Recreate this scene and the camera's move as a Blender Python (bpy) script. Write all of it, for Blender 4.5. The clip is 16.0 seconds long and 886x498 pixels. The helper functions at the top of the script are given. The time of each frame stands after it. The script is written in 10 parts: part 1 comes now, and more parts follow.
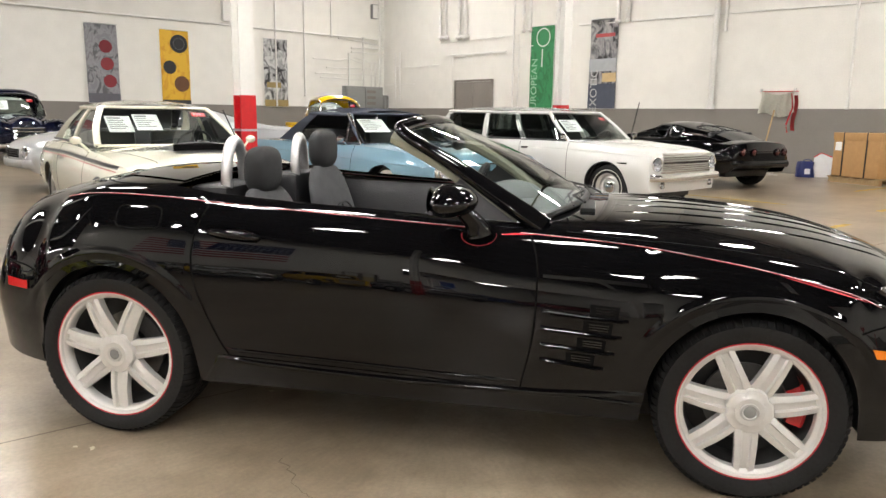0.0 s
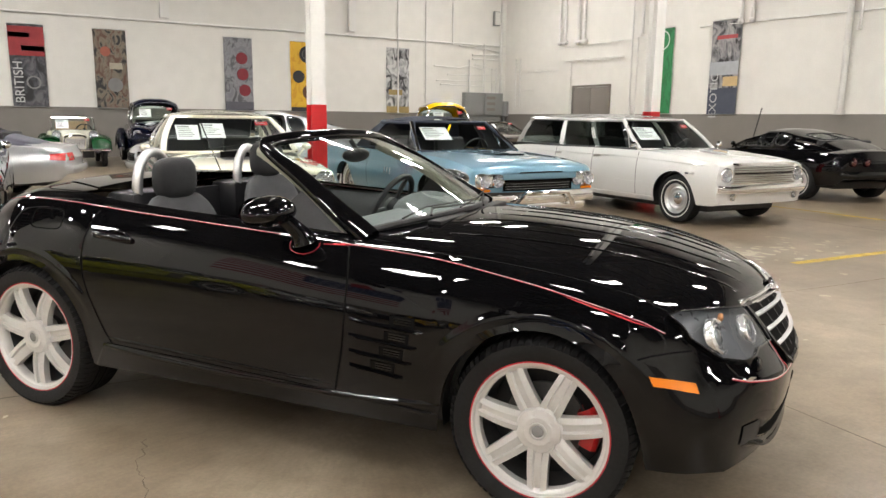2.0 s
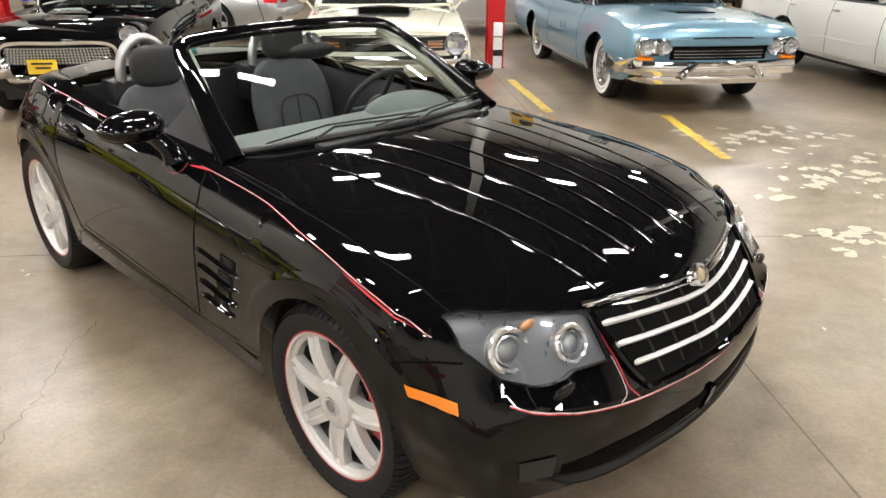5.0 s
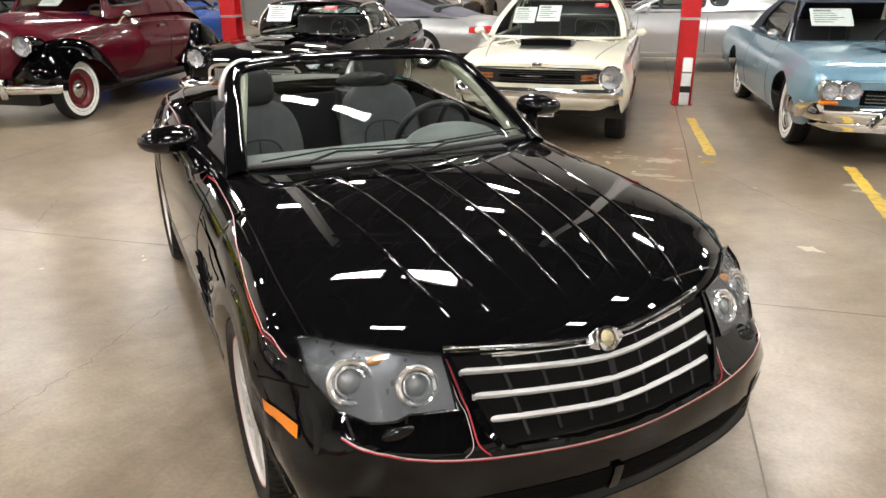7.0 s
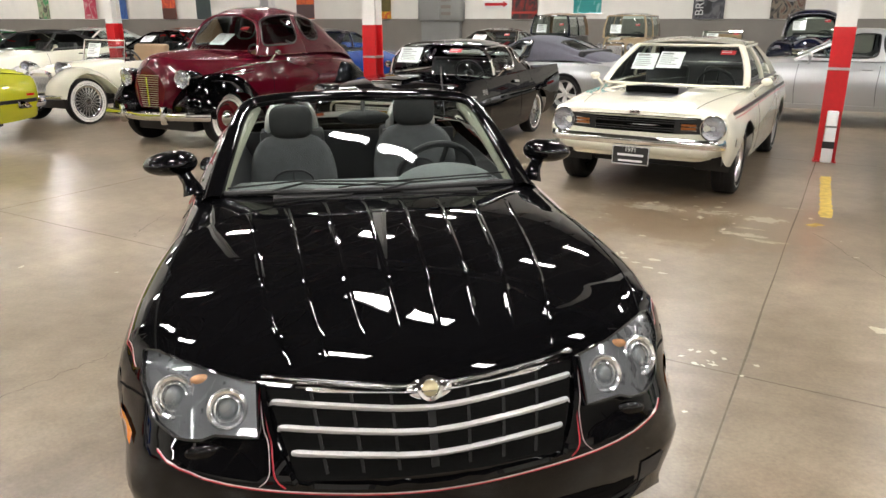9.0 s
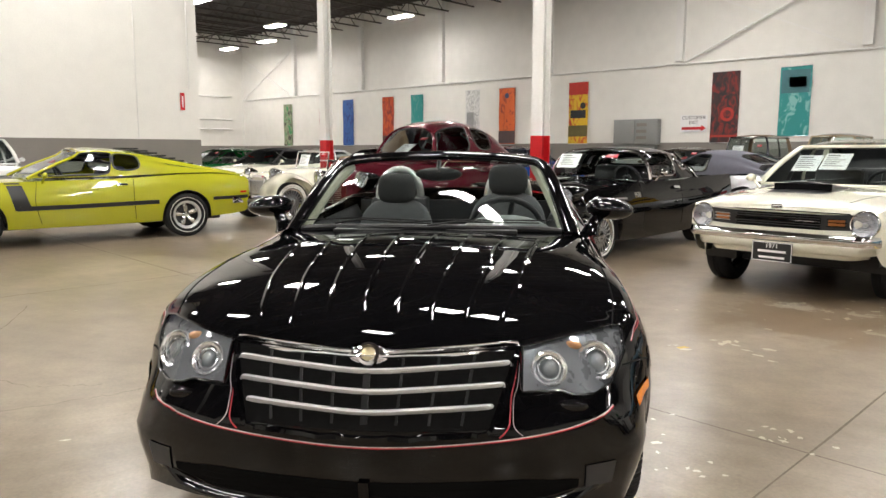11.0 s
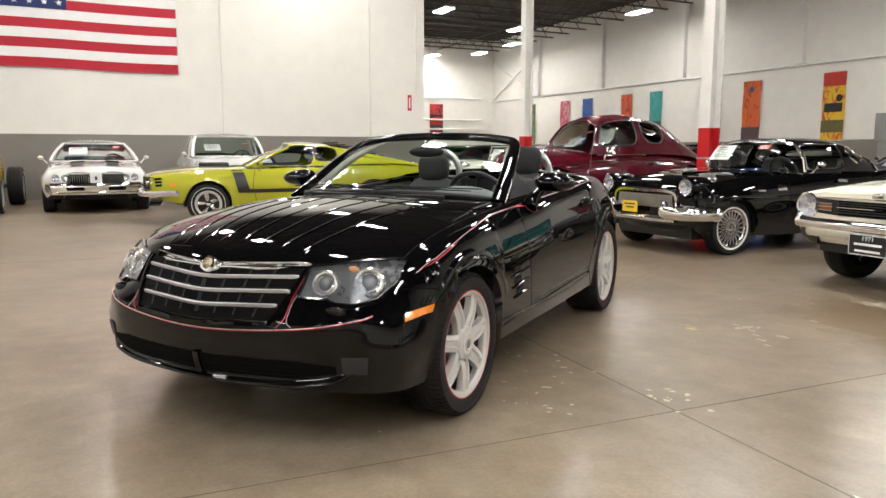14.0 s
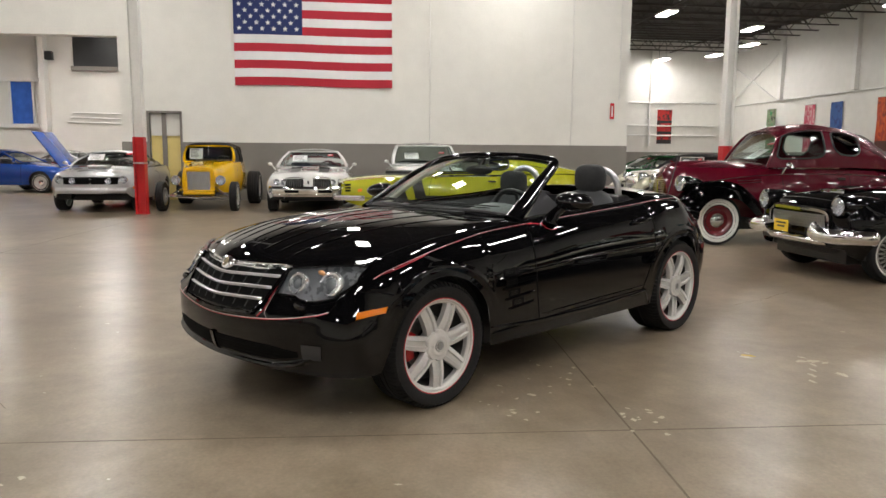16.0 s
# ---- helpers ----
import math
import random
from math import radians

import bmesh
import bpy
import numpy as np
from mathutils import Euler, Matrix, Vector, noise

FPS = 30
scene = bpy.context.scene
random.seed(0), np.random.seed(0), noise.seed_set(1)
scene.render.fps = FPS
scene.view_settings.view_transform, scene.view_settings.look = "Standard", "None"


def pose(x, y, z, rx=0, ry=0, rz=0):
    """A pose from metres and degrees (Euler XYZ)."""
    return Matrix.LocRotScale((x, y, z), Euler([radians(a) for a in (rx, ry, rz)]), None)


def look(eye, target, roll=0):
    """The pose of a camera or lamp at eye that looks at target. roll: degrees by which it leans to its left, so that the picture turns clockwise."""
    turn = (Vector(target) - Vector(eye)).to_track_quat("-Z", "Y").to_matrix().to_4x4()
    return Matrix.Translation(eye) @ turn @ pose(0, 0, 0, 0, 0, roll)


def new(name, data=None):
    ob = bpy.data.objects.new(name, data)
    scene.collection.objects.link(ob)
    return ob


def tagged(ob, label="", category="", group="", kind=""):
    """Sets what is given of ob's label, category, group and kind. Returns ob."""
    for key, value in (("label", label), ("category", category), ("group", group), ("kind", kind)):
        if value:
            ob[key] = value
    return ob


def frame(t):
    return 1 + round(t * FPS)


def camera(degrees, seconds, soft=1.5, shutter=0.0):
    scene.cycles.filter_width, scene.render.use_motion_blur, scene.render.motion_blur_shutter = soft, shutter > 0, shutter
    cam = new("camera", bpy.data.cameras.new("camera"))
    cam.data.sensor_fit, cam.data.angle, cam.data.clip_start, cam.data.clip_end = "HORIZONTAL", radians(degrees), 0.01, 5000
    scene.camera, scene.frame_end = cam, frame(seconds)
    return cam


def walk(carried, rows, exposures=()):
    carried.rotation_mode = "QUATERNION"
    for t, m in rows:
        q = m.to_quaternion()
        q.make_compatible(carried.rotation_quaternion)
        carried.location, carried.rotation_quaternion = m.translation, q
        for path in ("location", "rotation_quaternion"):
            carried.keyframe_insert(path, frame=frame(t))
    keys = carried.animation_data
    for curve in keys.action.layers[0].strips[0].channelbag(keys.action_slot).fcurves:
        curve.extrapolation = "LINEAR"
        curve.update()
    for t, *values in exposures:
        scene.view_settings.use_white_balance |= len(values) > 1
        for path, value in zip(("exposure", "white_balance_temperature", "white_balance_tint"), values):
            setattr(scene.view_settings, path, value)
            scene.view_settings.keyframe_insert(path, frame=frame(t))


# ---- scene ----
cam = camera(63.4, 16.0)
PATH = [
    (0, (-2.215, -2.5, 1.283), (-0.926, -1.015, 0.919), 0.8),
    (0.5, (-2.065, -2.721, 1.252), (-0.842, -1.181, 0.89), 0.8),
    (1, (-1.878, -2.907, 1.251), (-0.734, -1.307, 0.892), 0.7),
    (1.5, (-1.6, -3.098, 1.278), (-0.55, -1.434, 0.921), 0.7),
    (2, (-1.319, -3.265, 1.339), (-0.354, -1.55, 0.983), 0.7),
    (2.5, (-1.057, -3.365, 1.463), (-0.163, -1.613, 1.105), 0.6),
    (3, (-0.787, -3.347, 1.511), (0.0, -1.562, 1.069), 0.7),
    (3.5, (-0.571, -3.326, 1.511), (0.015, -1.547, 0.808), 0.7),
    (4, (-0.362, -3.363, 1.578), (0.075, -1.582, 0.781), 0.6),
    (4.2, (-0.264, -3.343, 1.607), (0.134, -1.553, 0.808), 0.6),
    (6.3, (0.809, -3.263, 1.619), (0.692, -1.418, 0.857), -0.6),
    (6.5, (0.885, -3.254, 1.63), (0.695, -1.41, 0.881), -0.6),
    (7, (1.089, -3.249, 1.624), (0.698, -1.425, 0.904), -0.4),
    (7.5, (1.291, -3.252, 1.624), (0.761, -1.46, 0.909), -0.1),
    (8, (1.526, -3.173, 1.624), (0.882, -1.419, 0.912), 0.1),
    (8.2, (1.611, -3.124, 1.629), (0.926, -1.383, 0.922), 0.1),
    (10.3, (2.42, -2.841, 1.473), (1.233, -1.266, 1.142), -0.1),
    (10.5, (2.496, -2.845, 1.421), (1.254, -1.305, 1.124), -0.1),
    (11, (2.671, -2.804, 1.29), (1.312, -1.363, 1.018), 0.0),
    (11.5, (2.897, -2.752, 1.218), (1.415, -1.436, 0.949), 0.0),
    (12, (3.202, -2.704, 1.182), (1.621, -1.509, 0.915), 0.1),
    (12.5, (3.471, -2.585, 1.165), (1.839, -1.461, 0.897), 0.0),
    (13, (3.721, -2.399, 1.17), (2.045, -1.341, 0.9), 0.0),
    (13.5, (3.984, -2.18, 1.191), (2.254, -1.213, 0.922), 0.1),
    (14, (4.16, -1.902, 1.169), (2.375, -1.042, 0.899), 0.0),
    (14.5, (4.356, -1.611, 1.156), (2.511, -0.887, 0.886), 0.1),
    (15, (4.552, -1.335, 1.195), (2.66, -0.744, 0.926), 0.2),
    (15.5, (4.683, -1.057, 1.235), (2.748, -0.624, 0.968), 0.2),
    (16, (4.872, -0.849, 1.259), (2.902, -0.613, 1.001), 0.4),
]
EXPOSURES = [(0, 0.6), (1.5, 0.54), (2.5, 0.43), (4, 0.65), (6.5, 0.55), (8, 0.5), (10.5, 0.35), (12.5, 0.3), (13.5, 0.37), (14.3, 0.3), (15, 0.12), (16, -0.1)]
walk(cam, [(t, look(eye, target, roll)) for t, eye, target, roll in PATH], EXPOSURES)

# ---- world and light ----
world = bpy.data.worlds.new("world")
scene.world = world
world.use_nodes = True
wbg = world.node_tree.nodes["Background"]
wbg.inputs[0].default_value = (0.9, 0.92, 1.0, 1)
wbg.inputs[1].default_value = 0.02
LAMP_POWER = 95.0

# plan: the wall with the banners (y), the wall with the doors (x), the flag wall (x)
YA, XB, XF, XFAR, YS = 22.4, 16.0, -15.6, -38.6, -17.0
CEIL = 8.4
BAND = 1.58


# ---- materials ----
def nodes_of(name):
    m = bpy.data.materials.new(name)
    m.use_nodes = True
    nt = m.node_tree
    return m, nt, nt.nodes["Principled BSDF"]


def mat(name, color, rough=0.5, metal=0.0, coat=0.0, bump=0.0, scale=40.0, vary=0.0, spec=0.5, emit=0.0, rvar=0.0):
    """A plain surface with grain: colour and gloss vary at two scales."""
    m, nt, b = nodes_of(name)
    b.inputs["Base Color"].default_value = (*color, 1)
    b.inputs["Roughness"].default_value = rough
    b.inputs["Metallic"].default_value = metal
    b.inputs["Coat Weight"].default_value = coat
    b.inputs["Coat Roughness"].default_value = 0.03
    b.inputs["Specular IOR Level"].default_value = spec
    if emit:
        b.inputs["Emission Color"].default_value = (*color, 1)
        b.inputs["Emission Strength"].default_value = emit
    if vary or bump or rvar:
        tc = nt.nodes.new("ShaderNodeTexCoord")
        n1 = nt.nodes.new("ShaderNodeTexNoise")
        n1.inputs["Scale"].default_value = scale
        n1.inputs["Detail"].default_value = 6
        nt.links.new(tc.outputs["Object"], n1.inputs["Vector"])
        n2 = nt.nodes.new("ShaderNodeTexNoise")
        n2.inputs["Scale"].default_value = scale * 0.08
        nt.links.new(tc.outputs["Object"], n2.inputs["Vector"])
        add = nt.nodes.new("ShaderNodeMath")
        add.operation = "ADD"
        nt.links.new(n1.outputs["Fac"], add.inputs[0])
        nt.links.new(n2.outputs["Fac"], add.inputs[1])
        if vary:
            mr = nt.nodes.new("ShaderNodeMapRange")
            mr.inputs["From Min"].default_value = 0.6
            mr.inputs["From Max"].default_value = 1.4
            mr.inputs["To Min"].default_value = 1 - vary
            mr.inputs["To Max"].default_value = 1 + vary
            nt.links.new(add.outputs[0], mr.inputs["Value"])
            mul = nt.nodes.new("ShaderNodeVectorMath")
            mul.operation = "SCALE"
            mul.inputs[0].default_value = color
            nt.links.new(mr.outputs[0], mul.inputs["Scale"])
            nt.links.new(mul.outputs[0], b.inputs["Base Color"])
        if rvar:
            mr = nt.nodes.new("ShaderNodeMapRange")
            mr.inputs["From Min"].default_value = 0.6
            mr.inputs["From Max"].default_value = 1.4
            mr.inputs["To Min"].default_value = max(0.02, rough - rvar)
            mr.inputs["To Max"].default_value = rough + rvar
            nt.links.new(add.outputs[0], mr.inputs["Value"])
            nt.links.new(mr.outputs[0], b.inputs["Roughness"])
        if bump:
            bp = nt.nodes.new("ShaderNodeBump")
            bp.inputs["Strength"].default_value = bump
            bp.inputs["Distance"].default_value = 0.01
            nt.links.new(n1.outputs["Fac"], bp.inputs["Height"])
            nt.links.new(bp.outputs[0], b.inputs["Normal"])
    return m


def paint(name, color, rough=0.25, metal=0.0, coat=1.0):
    m, nt, b = nodes_of(name)
    b.inputs["Base Color"].default_value = (*color, 1)
    b.inputs["Roughness"].default_value = rough
    b.inputs["Metallic"].default_value = metal
    b.inputs["Coat Weight"].default_value = coat
    b.inputs["Specular IOR Level"].default_value = 0.0 if max(color) < 0.02 else 0.2
    b.inputs["Coat Roughness"].default_value = 0.02
    if max(color) < 0.02:
        b.inputs["Coat IOR"].default_value = 1.42
    tc = nt.nodes.new("ShaderNodeTexCoord")
    n = nt.nodes.new("ShaderNodeTexNoise")
    n.inputs["Scale"].default_value = 4
    n.inputs["Detail"].default_value = 1
    nt.links.new(tc.outputs["Object"], n.inputs["Vector"])
    bp = nt.nodes.new("ShaderNodeBump")
    bp.inputs["Strength"].default_value = 0.006
    bp.inputs["Distance"].default_value = 0.02
    nt.links.new(n.outputs["Fac"], bp.inputs["Height"])
    nt.links.new(bp.outputs[0], b.inputs["Coat Normal"])
    return m


def glass(name, tint=(0.75, 0.85, 0.82), clear=0.9):
    """Thin pane: clear with a tint, and a real glossy reflection by Fresnel."""
    m = bpy.data.materials.new(name)
    m.use_nodes = True
    nt = m.node_tree
    nt.nodes.remove(nt.nodes["Principled BSDF"])
    out = nt.nodes["Material Output"]
    tr = nt.nodes.new("ShaderNodeBsdfTransparent")
    tr.inputs[0].default_value = (*[c * clear for c in tint], 1)
    gl = nt.nodes.new("ShaderNodeBsdfGlossy")
    gl.inputs["Roughness"].default_value = 0.02
    fr = nt.nodes.new("ShaderNodeFresnel")
    fr.inputs["IOR"].default_value = 1.5
    mx = nt.nodes.new("ShaderNodeMixShader")
    nt.links.new(fr.outputs[0], mx.inputs[0])
    nt.links.new(tr.outputs[0], mx.inputs[1])
    nt.links.new(gl.outputs[0], mx.inputs[2])
    nt.links.new(mx.outputs[0], out.inputs["Surface"])
    return m


def concrete_floor():
    """Sealed, slightly glossy warehouse concrete with stains, worn patches and scuffs."""
    m, nt, b = nodes_of("sealed_concrete")
    tc = nt.nodes.new("ShaderNodeTexCoord")

    def noise_at(scale, detail=6, rough=0.6, dist=0.0):
        n = nt.nodes.new("ShaderNodeTexNoise")
        n.inputs["Scale"].default_value = scale
        n.inputs["Detail"].default_value = detail
        n.inputs["Roughness"].default_value = rough
        n.inputs["Distortion"].default_value = dist
        nt.links.new(tc.outputs["Object"], n.inputs["Vector"])
        return n.outputs["Fac"]

    def ramp(fac, stops):
        r = nt.nodes.new("ShaderNodeValToRGB")
        while len(r.color_ramp.elements) < len(stops):
            r.color_ramp.elements.new(0.5)
        for e, (p, c) in zip(r.color_ramp.elements, stops):
            e.position, e.color = p, (*c, 1)
        nt.links.new(fac, r.inputs[0])
        return r.outputs[0]

    def mix(fac, a, c, mode="MIX"):
        x = nt.nodes.new("ShaderNodeMix")
        x.data_type, x.blend_type = "RGBA", mode
        if isinstance(fac, float):
            x.inputs[0].default_value = fac
        else:
            nt.links.new(fac, x.inputs[0])
        nt.links.new(a, x.inputs[6])
        nt.links.new(c, x.inputs[7])
        return x.outputs[2]

    base = ramp(noise_at(0.45, 6, 0.62, 0.0), [(0.25, (0.12, 0.088, 0.055)), (0.5, (0.218, 0.174, 0.124)), (0.75, (0.34, 0.285, 0.212))])
    grain = ramp(noise_at(55, 4), [(0.3, (0.85, 0.85, 0.85)), (0.7, (1.1, 1.1, 1.1))])
    col = mix(1.0, base, grain, "MULTIPLY")
    blotch = ramp(noise_at(1.4, 7, 0.62, 0.0), [(0.2, (0.62, 0.59, 0.52)), (0.5, (1.0, 1.0, 1.0)), (0.8, (1.3, 1.26, 1.26))])
    col = mix(1.0, col, blotch, "MULTIPLY")
    mottle = ramp(noise_at(7.0, 9, 0.72), [(0.2, (0.68, 0.665, 0.63)), (0.5, (0.98, 0.98, 0.98)), (0.8, (1.25, 1.24, 1.22))])
    col = mix(1.0, col, mottle, "MULTIPLY")
    # one brown spill stain and pale worn spots, with ragged edges
    sep = nt.nodes.new("ShaderNodeSeparateXYZ")
    nt.links.new(tc.outputs["Object"], sep.inputs[0])
    ragged = {0.25: noise_at(3.0, 6, 0.6, 0.0), 0.9: noise_at(9.0, 6, 0.65, 0.0)}

    def calc(op, a, c):
        n = nt.nodes.new("ShaderNodeMath")
        n.operation = op
        for k, v in enumerate((a, c)):
            if isinstance(v, float):
                n.inputs[k].default_value = v
            else:
                nt.links.new(v, n.inputs[k])
        return n.outputs[0]

    for cx, cy, rx, ry, rag, edge, most, tint in ((1.3, 3.3, 1.35, 1.35, 0.25, 0.06, 0.7, (0.17, 0.118, 0.07)), (0.8, 3.48, 0.3, 0.15, 0.9, 0.12, 0.8, (0.36, 0.33, 0.25)), (1.33, 3.5, 0.24, 0.1, 0.9, 0.12, 0.8, (0.36, 0.33, 0.25)),
                                                  (1.72, 3.45, 0.22, 0.13, 0.9, 0.12, 0.8, (0.36, 0.33, 0.25)), (1.62, 2.9, 0.2, 0.06, 0.9, 0.12, 0.7, (0.36, 0.33, 0.25))):
        dx = calc("MULTIPLY", calc("SUBTRACT", sep.outputs[0], cx), 1.0 / rx)
        dy = calc("MULTIPLY", calc("SUBTRACT", sep.outputs[1], cy), 1.0 / ry)
        d = calc("SQRT", calc("ADD", calc("MULTIPLY", dx, dx), calc("MULTIPLY", dy, dy)), 0.0)
        d = calc("ADD", d, calc("MULTIPLY", calc("SUBTRACT", ragged[rag], 0.5), rag * 4.0))
        mask = ramp(d, [(1.0 - edge - 0.3, (most, most, most)), (1.0 - 0.3, (0, 0, 0))])
        shade = nt.nodes.new("ShaderNodeRGB")
        shade.outputs[0].default_value = (*tint, 1)
        col = mix(mask, col, shade.outputs[0])
    nt.links.new(col, b.inputs["Base Color"])
    b.inputs["Roughness"].default_value = 0.28
    b.inputs["Specular IOR Level"].default_value = 0.55
    bp = nt.nodes.new("ShaderNodeBump")
    bp.inputs["Strength"].default_value, bp.inputs["Distance"].default_value = 0.035, 0.003
    nt.links.new(noise_at(14, 8, 0.7), bp.inputs["Height"])
    nt.links.new(bp.outputs[0], b.inputs["Normal"])
    return m


M_FLOOR = concrete_floor()
M_WALL = mat("white_block_paint", (0.74, 0.725, 0.68), 0.55, bump=0.25, scale=30, vary=0.05)
M_BAND = mat("grey_band_paint", (0.2, 0.185, 0.165), 0.5, bump=0.25, scale=30, vary=0.06)
M_CEIL = mat("dark_deck", (0.05, 0.043, 0.037), 0.8, vary=0.3, scale=6)
M_STEEL = mat("joist_steel", (0.06, 0.05, 0.042), 0.6, vary=0.25, scale=12)
M_COLW = mat("column_white", (0.74, 0.73, 0.7), 0.45, bump=0.1, vary=0.05, scale=20)
M_COLR = mat("column_red", (0.5, 0.012, 0.016), 0.35, bump=0.08, vary=0.12, scale=20)
M_PIPE = mat("conduit_white", (0.7, 0.69, 0.66), 0.4, vary=0.06, scale=15)
M_GREYP = mat("panel_grey", (0.23, 0.235, 0.23), 0.45, vary=0.06, scale=15)
M_DOORG = mat("door_grey", (0.2, 0.18, 0.16), 0.45, vary=0.05, scale=10)
M_CHROME = mat("chrome", (0.82, 0.82, 0.82), 0.06, 1.0, rvar=0.03, scale=30)
M_STEELB = mat("brushed_silver", (0.62, 0.62, 0.62), 0.3, 0.9, vary=0.05, scale=60)
M_RUBBER = mat("rubber", (0.012, 0.012, 0.0125), 0.6, bump=0.2, vary=0.25, scale=80, spec=0.25)
M_WWALL = mat("whitewall", (0.75, 0.74, 0.7), 0.5, vary=0.04, scale=30)
M_DARK = mat("dark_plastic", (0.012, 0.012, 0.013), 0.45, bump=0.1, vary=0.2, scale=90)
M_GAP = mat("shut_line", (0.003, 0.003, 0.003), 0.8, spec=0.08)
M_CLOTH = mat("grey_seat_cloth", (0.066, 0.068, 0.072), 0.85, bump=0.4, vary=0.2, scale=260)
M_VINYL = mat("black_vinyl", (0.013, 0.013, 0.015), 0.45, bump=0.2, vary=0.2, scale=120)
M_PAPER = mat("paper_sheet", (0.8, 0.8, 0.8), 0.6, vary=0.02, scale=50)
M_INK = mat("print_grey", (0.25, 0.25, 0.25), 0.6)
M_TAGR = mat("red_tag", (0.6, 0.03, 0.04), 0.5)
M_GLASS = glass("window_glass", (0.84, 0.92, 0.89), 0.95)
M_GLASSD = glass("dark_window_glass", (0.22, 0.25, 0.24), 0.8)
M_LENS = glass("clear_lens", (0.95, 0.97, 1.0), 0.95)
M_LAMPIN = mat("lamp_reflector", (0.68, 0.68, 0.7), 0.2, 0.75)
M_AMBER = mat("amber_lens", (0.8, 0.22, 0.01), 0.15, coat=1.0)
M_REDL = mat("red_lens", (0.5, 0.01, 0.012), 0.15, coat=1.0)
M_YLINE = mat("yellow_floor_paint", (0.5, 0.35, 0.05), 0.5, bump=0.2, vary=0.55, scale=14)
M_LIGHT = mat("lamp_diffuser", (1.0, 0.962, 0.915), 0.5, emit=LAMP_POWER)


# ---- mesh helpers ----
def part(name, bm, material, parent=None, label="", smooth=True):
    """Links a bmesh as one mesh object under a thing or a part."""
    me = bpy.data.meshes.new(name)
    bmesh.ops.recalc_face_normals(bm, faces=bm.faces[:])
    for f in bm.faces:
        f.smooth = smooth
    bm.to_mesh(me)
    bm.free()
    for mm in material if isinstance(material, (list, tuple)) else [material]:
        me.materials.append(mm)
    ob = new(name, me)
    if smooth:
        me.set_sharp_from_angle(angle=radians(38))
    if parent is not None:
        ob.parent = parent
    if label:
        ob["label"] = label
    return ob


def thing(name, m, label, category, group="", kind=""):
    ob = new(name)
    ob.empty_display_size = 0.2
    ob.matrix_world = m
    return tagged(ob, label, category, group, kind)


def box(bm, x0, x1, y0, y1, z0, z1, bevel=0.0):
    r = bmesh.ops.create_cube(bm, size=1.0)
    vs = r["verts"]
    for v in vs:
        v.co = Vector((x0 + (v.co.x + 0.5) * (x1 - x0), y0 + (v.co.y + 0.5) * (y1 - y0), z0 + (v.co.z + 0.5) * (z1 - z0)))
    if bevel:
        es = list({e for v in vs for e in v.link_edges})
        bmesh.ops.bevel(bm, geom=es, offset=bevel, segments=2, affect="EDGES", profile=0.5)
    return vs


def boxed(name, dims, material, parent=None, label="", bevel=0.0):
    bm = bmesh.new()
    box(bm, *dims, bevel=bevel)
    return part(name, bm, material, parent, label, smooth=bevel > 0)


def grid_mesh(bm, rows, close_u=False, close_v=False):
    """Faces over a grid of points: rows[i][j]."""
    vs = [[bm.verts.new(p) for p in row] for row in rows]
    ni, nj = len(vs), len(vs[0])
    for i in range(ni if close_u else ni - 1):
        for j in range(nj if close_v else nj - 1):
            q = [vs[i][j], vs[(i + 1) % ni][j], vs[(i + 1) % ni][(j + 1) % nj], vs[i][(j + 1) % nj]]
            if len(set(q)) == 4:
                try:
                    bm.faces.new(q)
                except ValueError:
                    pass
    return vs


def tube(bm, pts, r, n=8, closed=False, squash=1.0):
    """A round bar along points."""
    pts = [Vector(p) for p in pts]
    rows = []
    up0 = Vector((0, 0, 1))
    for i, p in enumerate(pts):
        a = pts[i - 1] if i or closed else p
        b = pts[(i + 1) % len(pts)] if i + 1 < len(pts) or closed else p
        d = (b - a).normalized()
        s = d.cross(up0)
        if s.length < 1e-3:
            s = d.cross(Vector((0, 1, 0)))
        s.normalize()
        w = s.cross(d).normalized()
        rr = r[i] if isinstance(r, (list, tuple)) else r
        rows.append([p + s * (rr * math.cos(k * math.tau / n)) + w * (rr * squash * math.sin(k * math.tau / n)) for k in range(n)])
    vs = grid_mesh(bm, rows, close_u=closed, close_v=True)
    if not closed:
        bm.faces.new(vs[0])
        bm.faces.new(list(reversed(vs[-1])))


def revolve(bm, prof, n=40, axis="y", at=(0, 0, 0)):
    """A turned shape: prof holds (radius, offset along the axis)."""
    at = Vector(at)
    rows = []
    for k in range(n):
        c, s = math.cos(k * math.tau / n), math.sin(k * math.tau / n)
        if axis == "y":
            rows.append([at + Vector((r * c, o, r * s)) for r, o in prof])
        elif axis == "x":
            rows.append([at + Vector((o, r * c, r * s)) for r, o in prof])
        else:
            rows.append([at + Vector((r * c, r * s, o)) for r, o in prof])
    grid_mesh(bm, rows, close_u=True)
    bmesh.ops.remove_doubles(bm, verts=bm.verts[:], dist=1e-5)


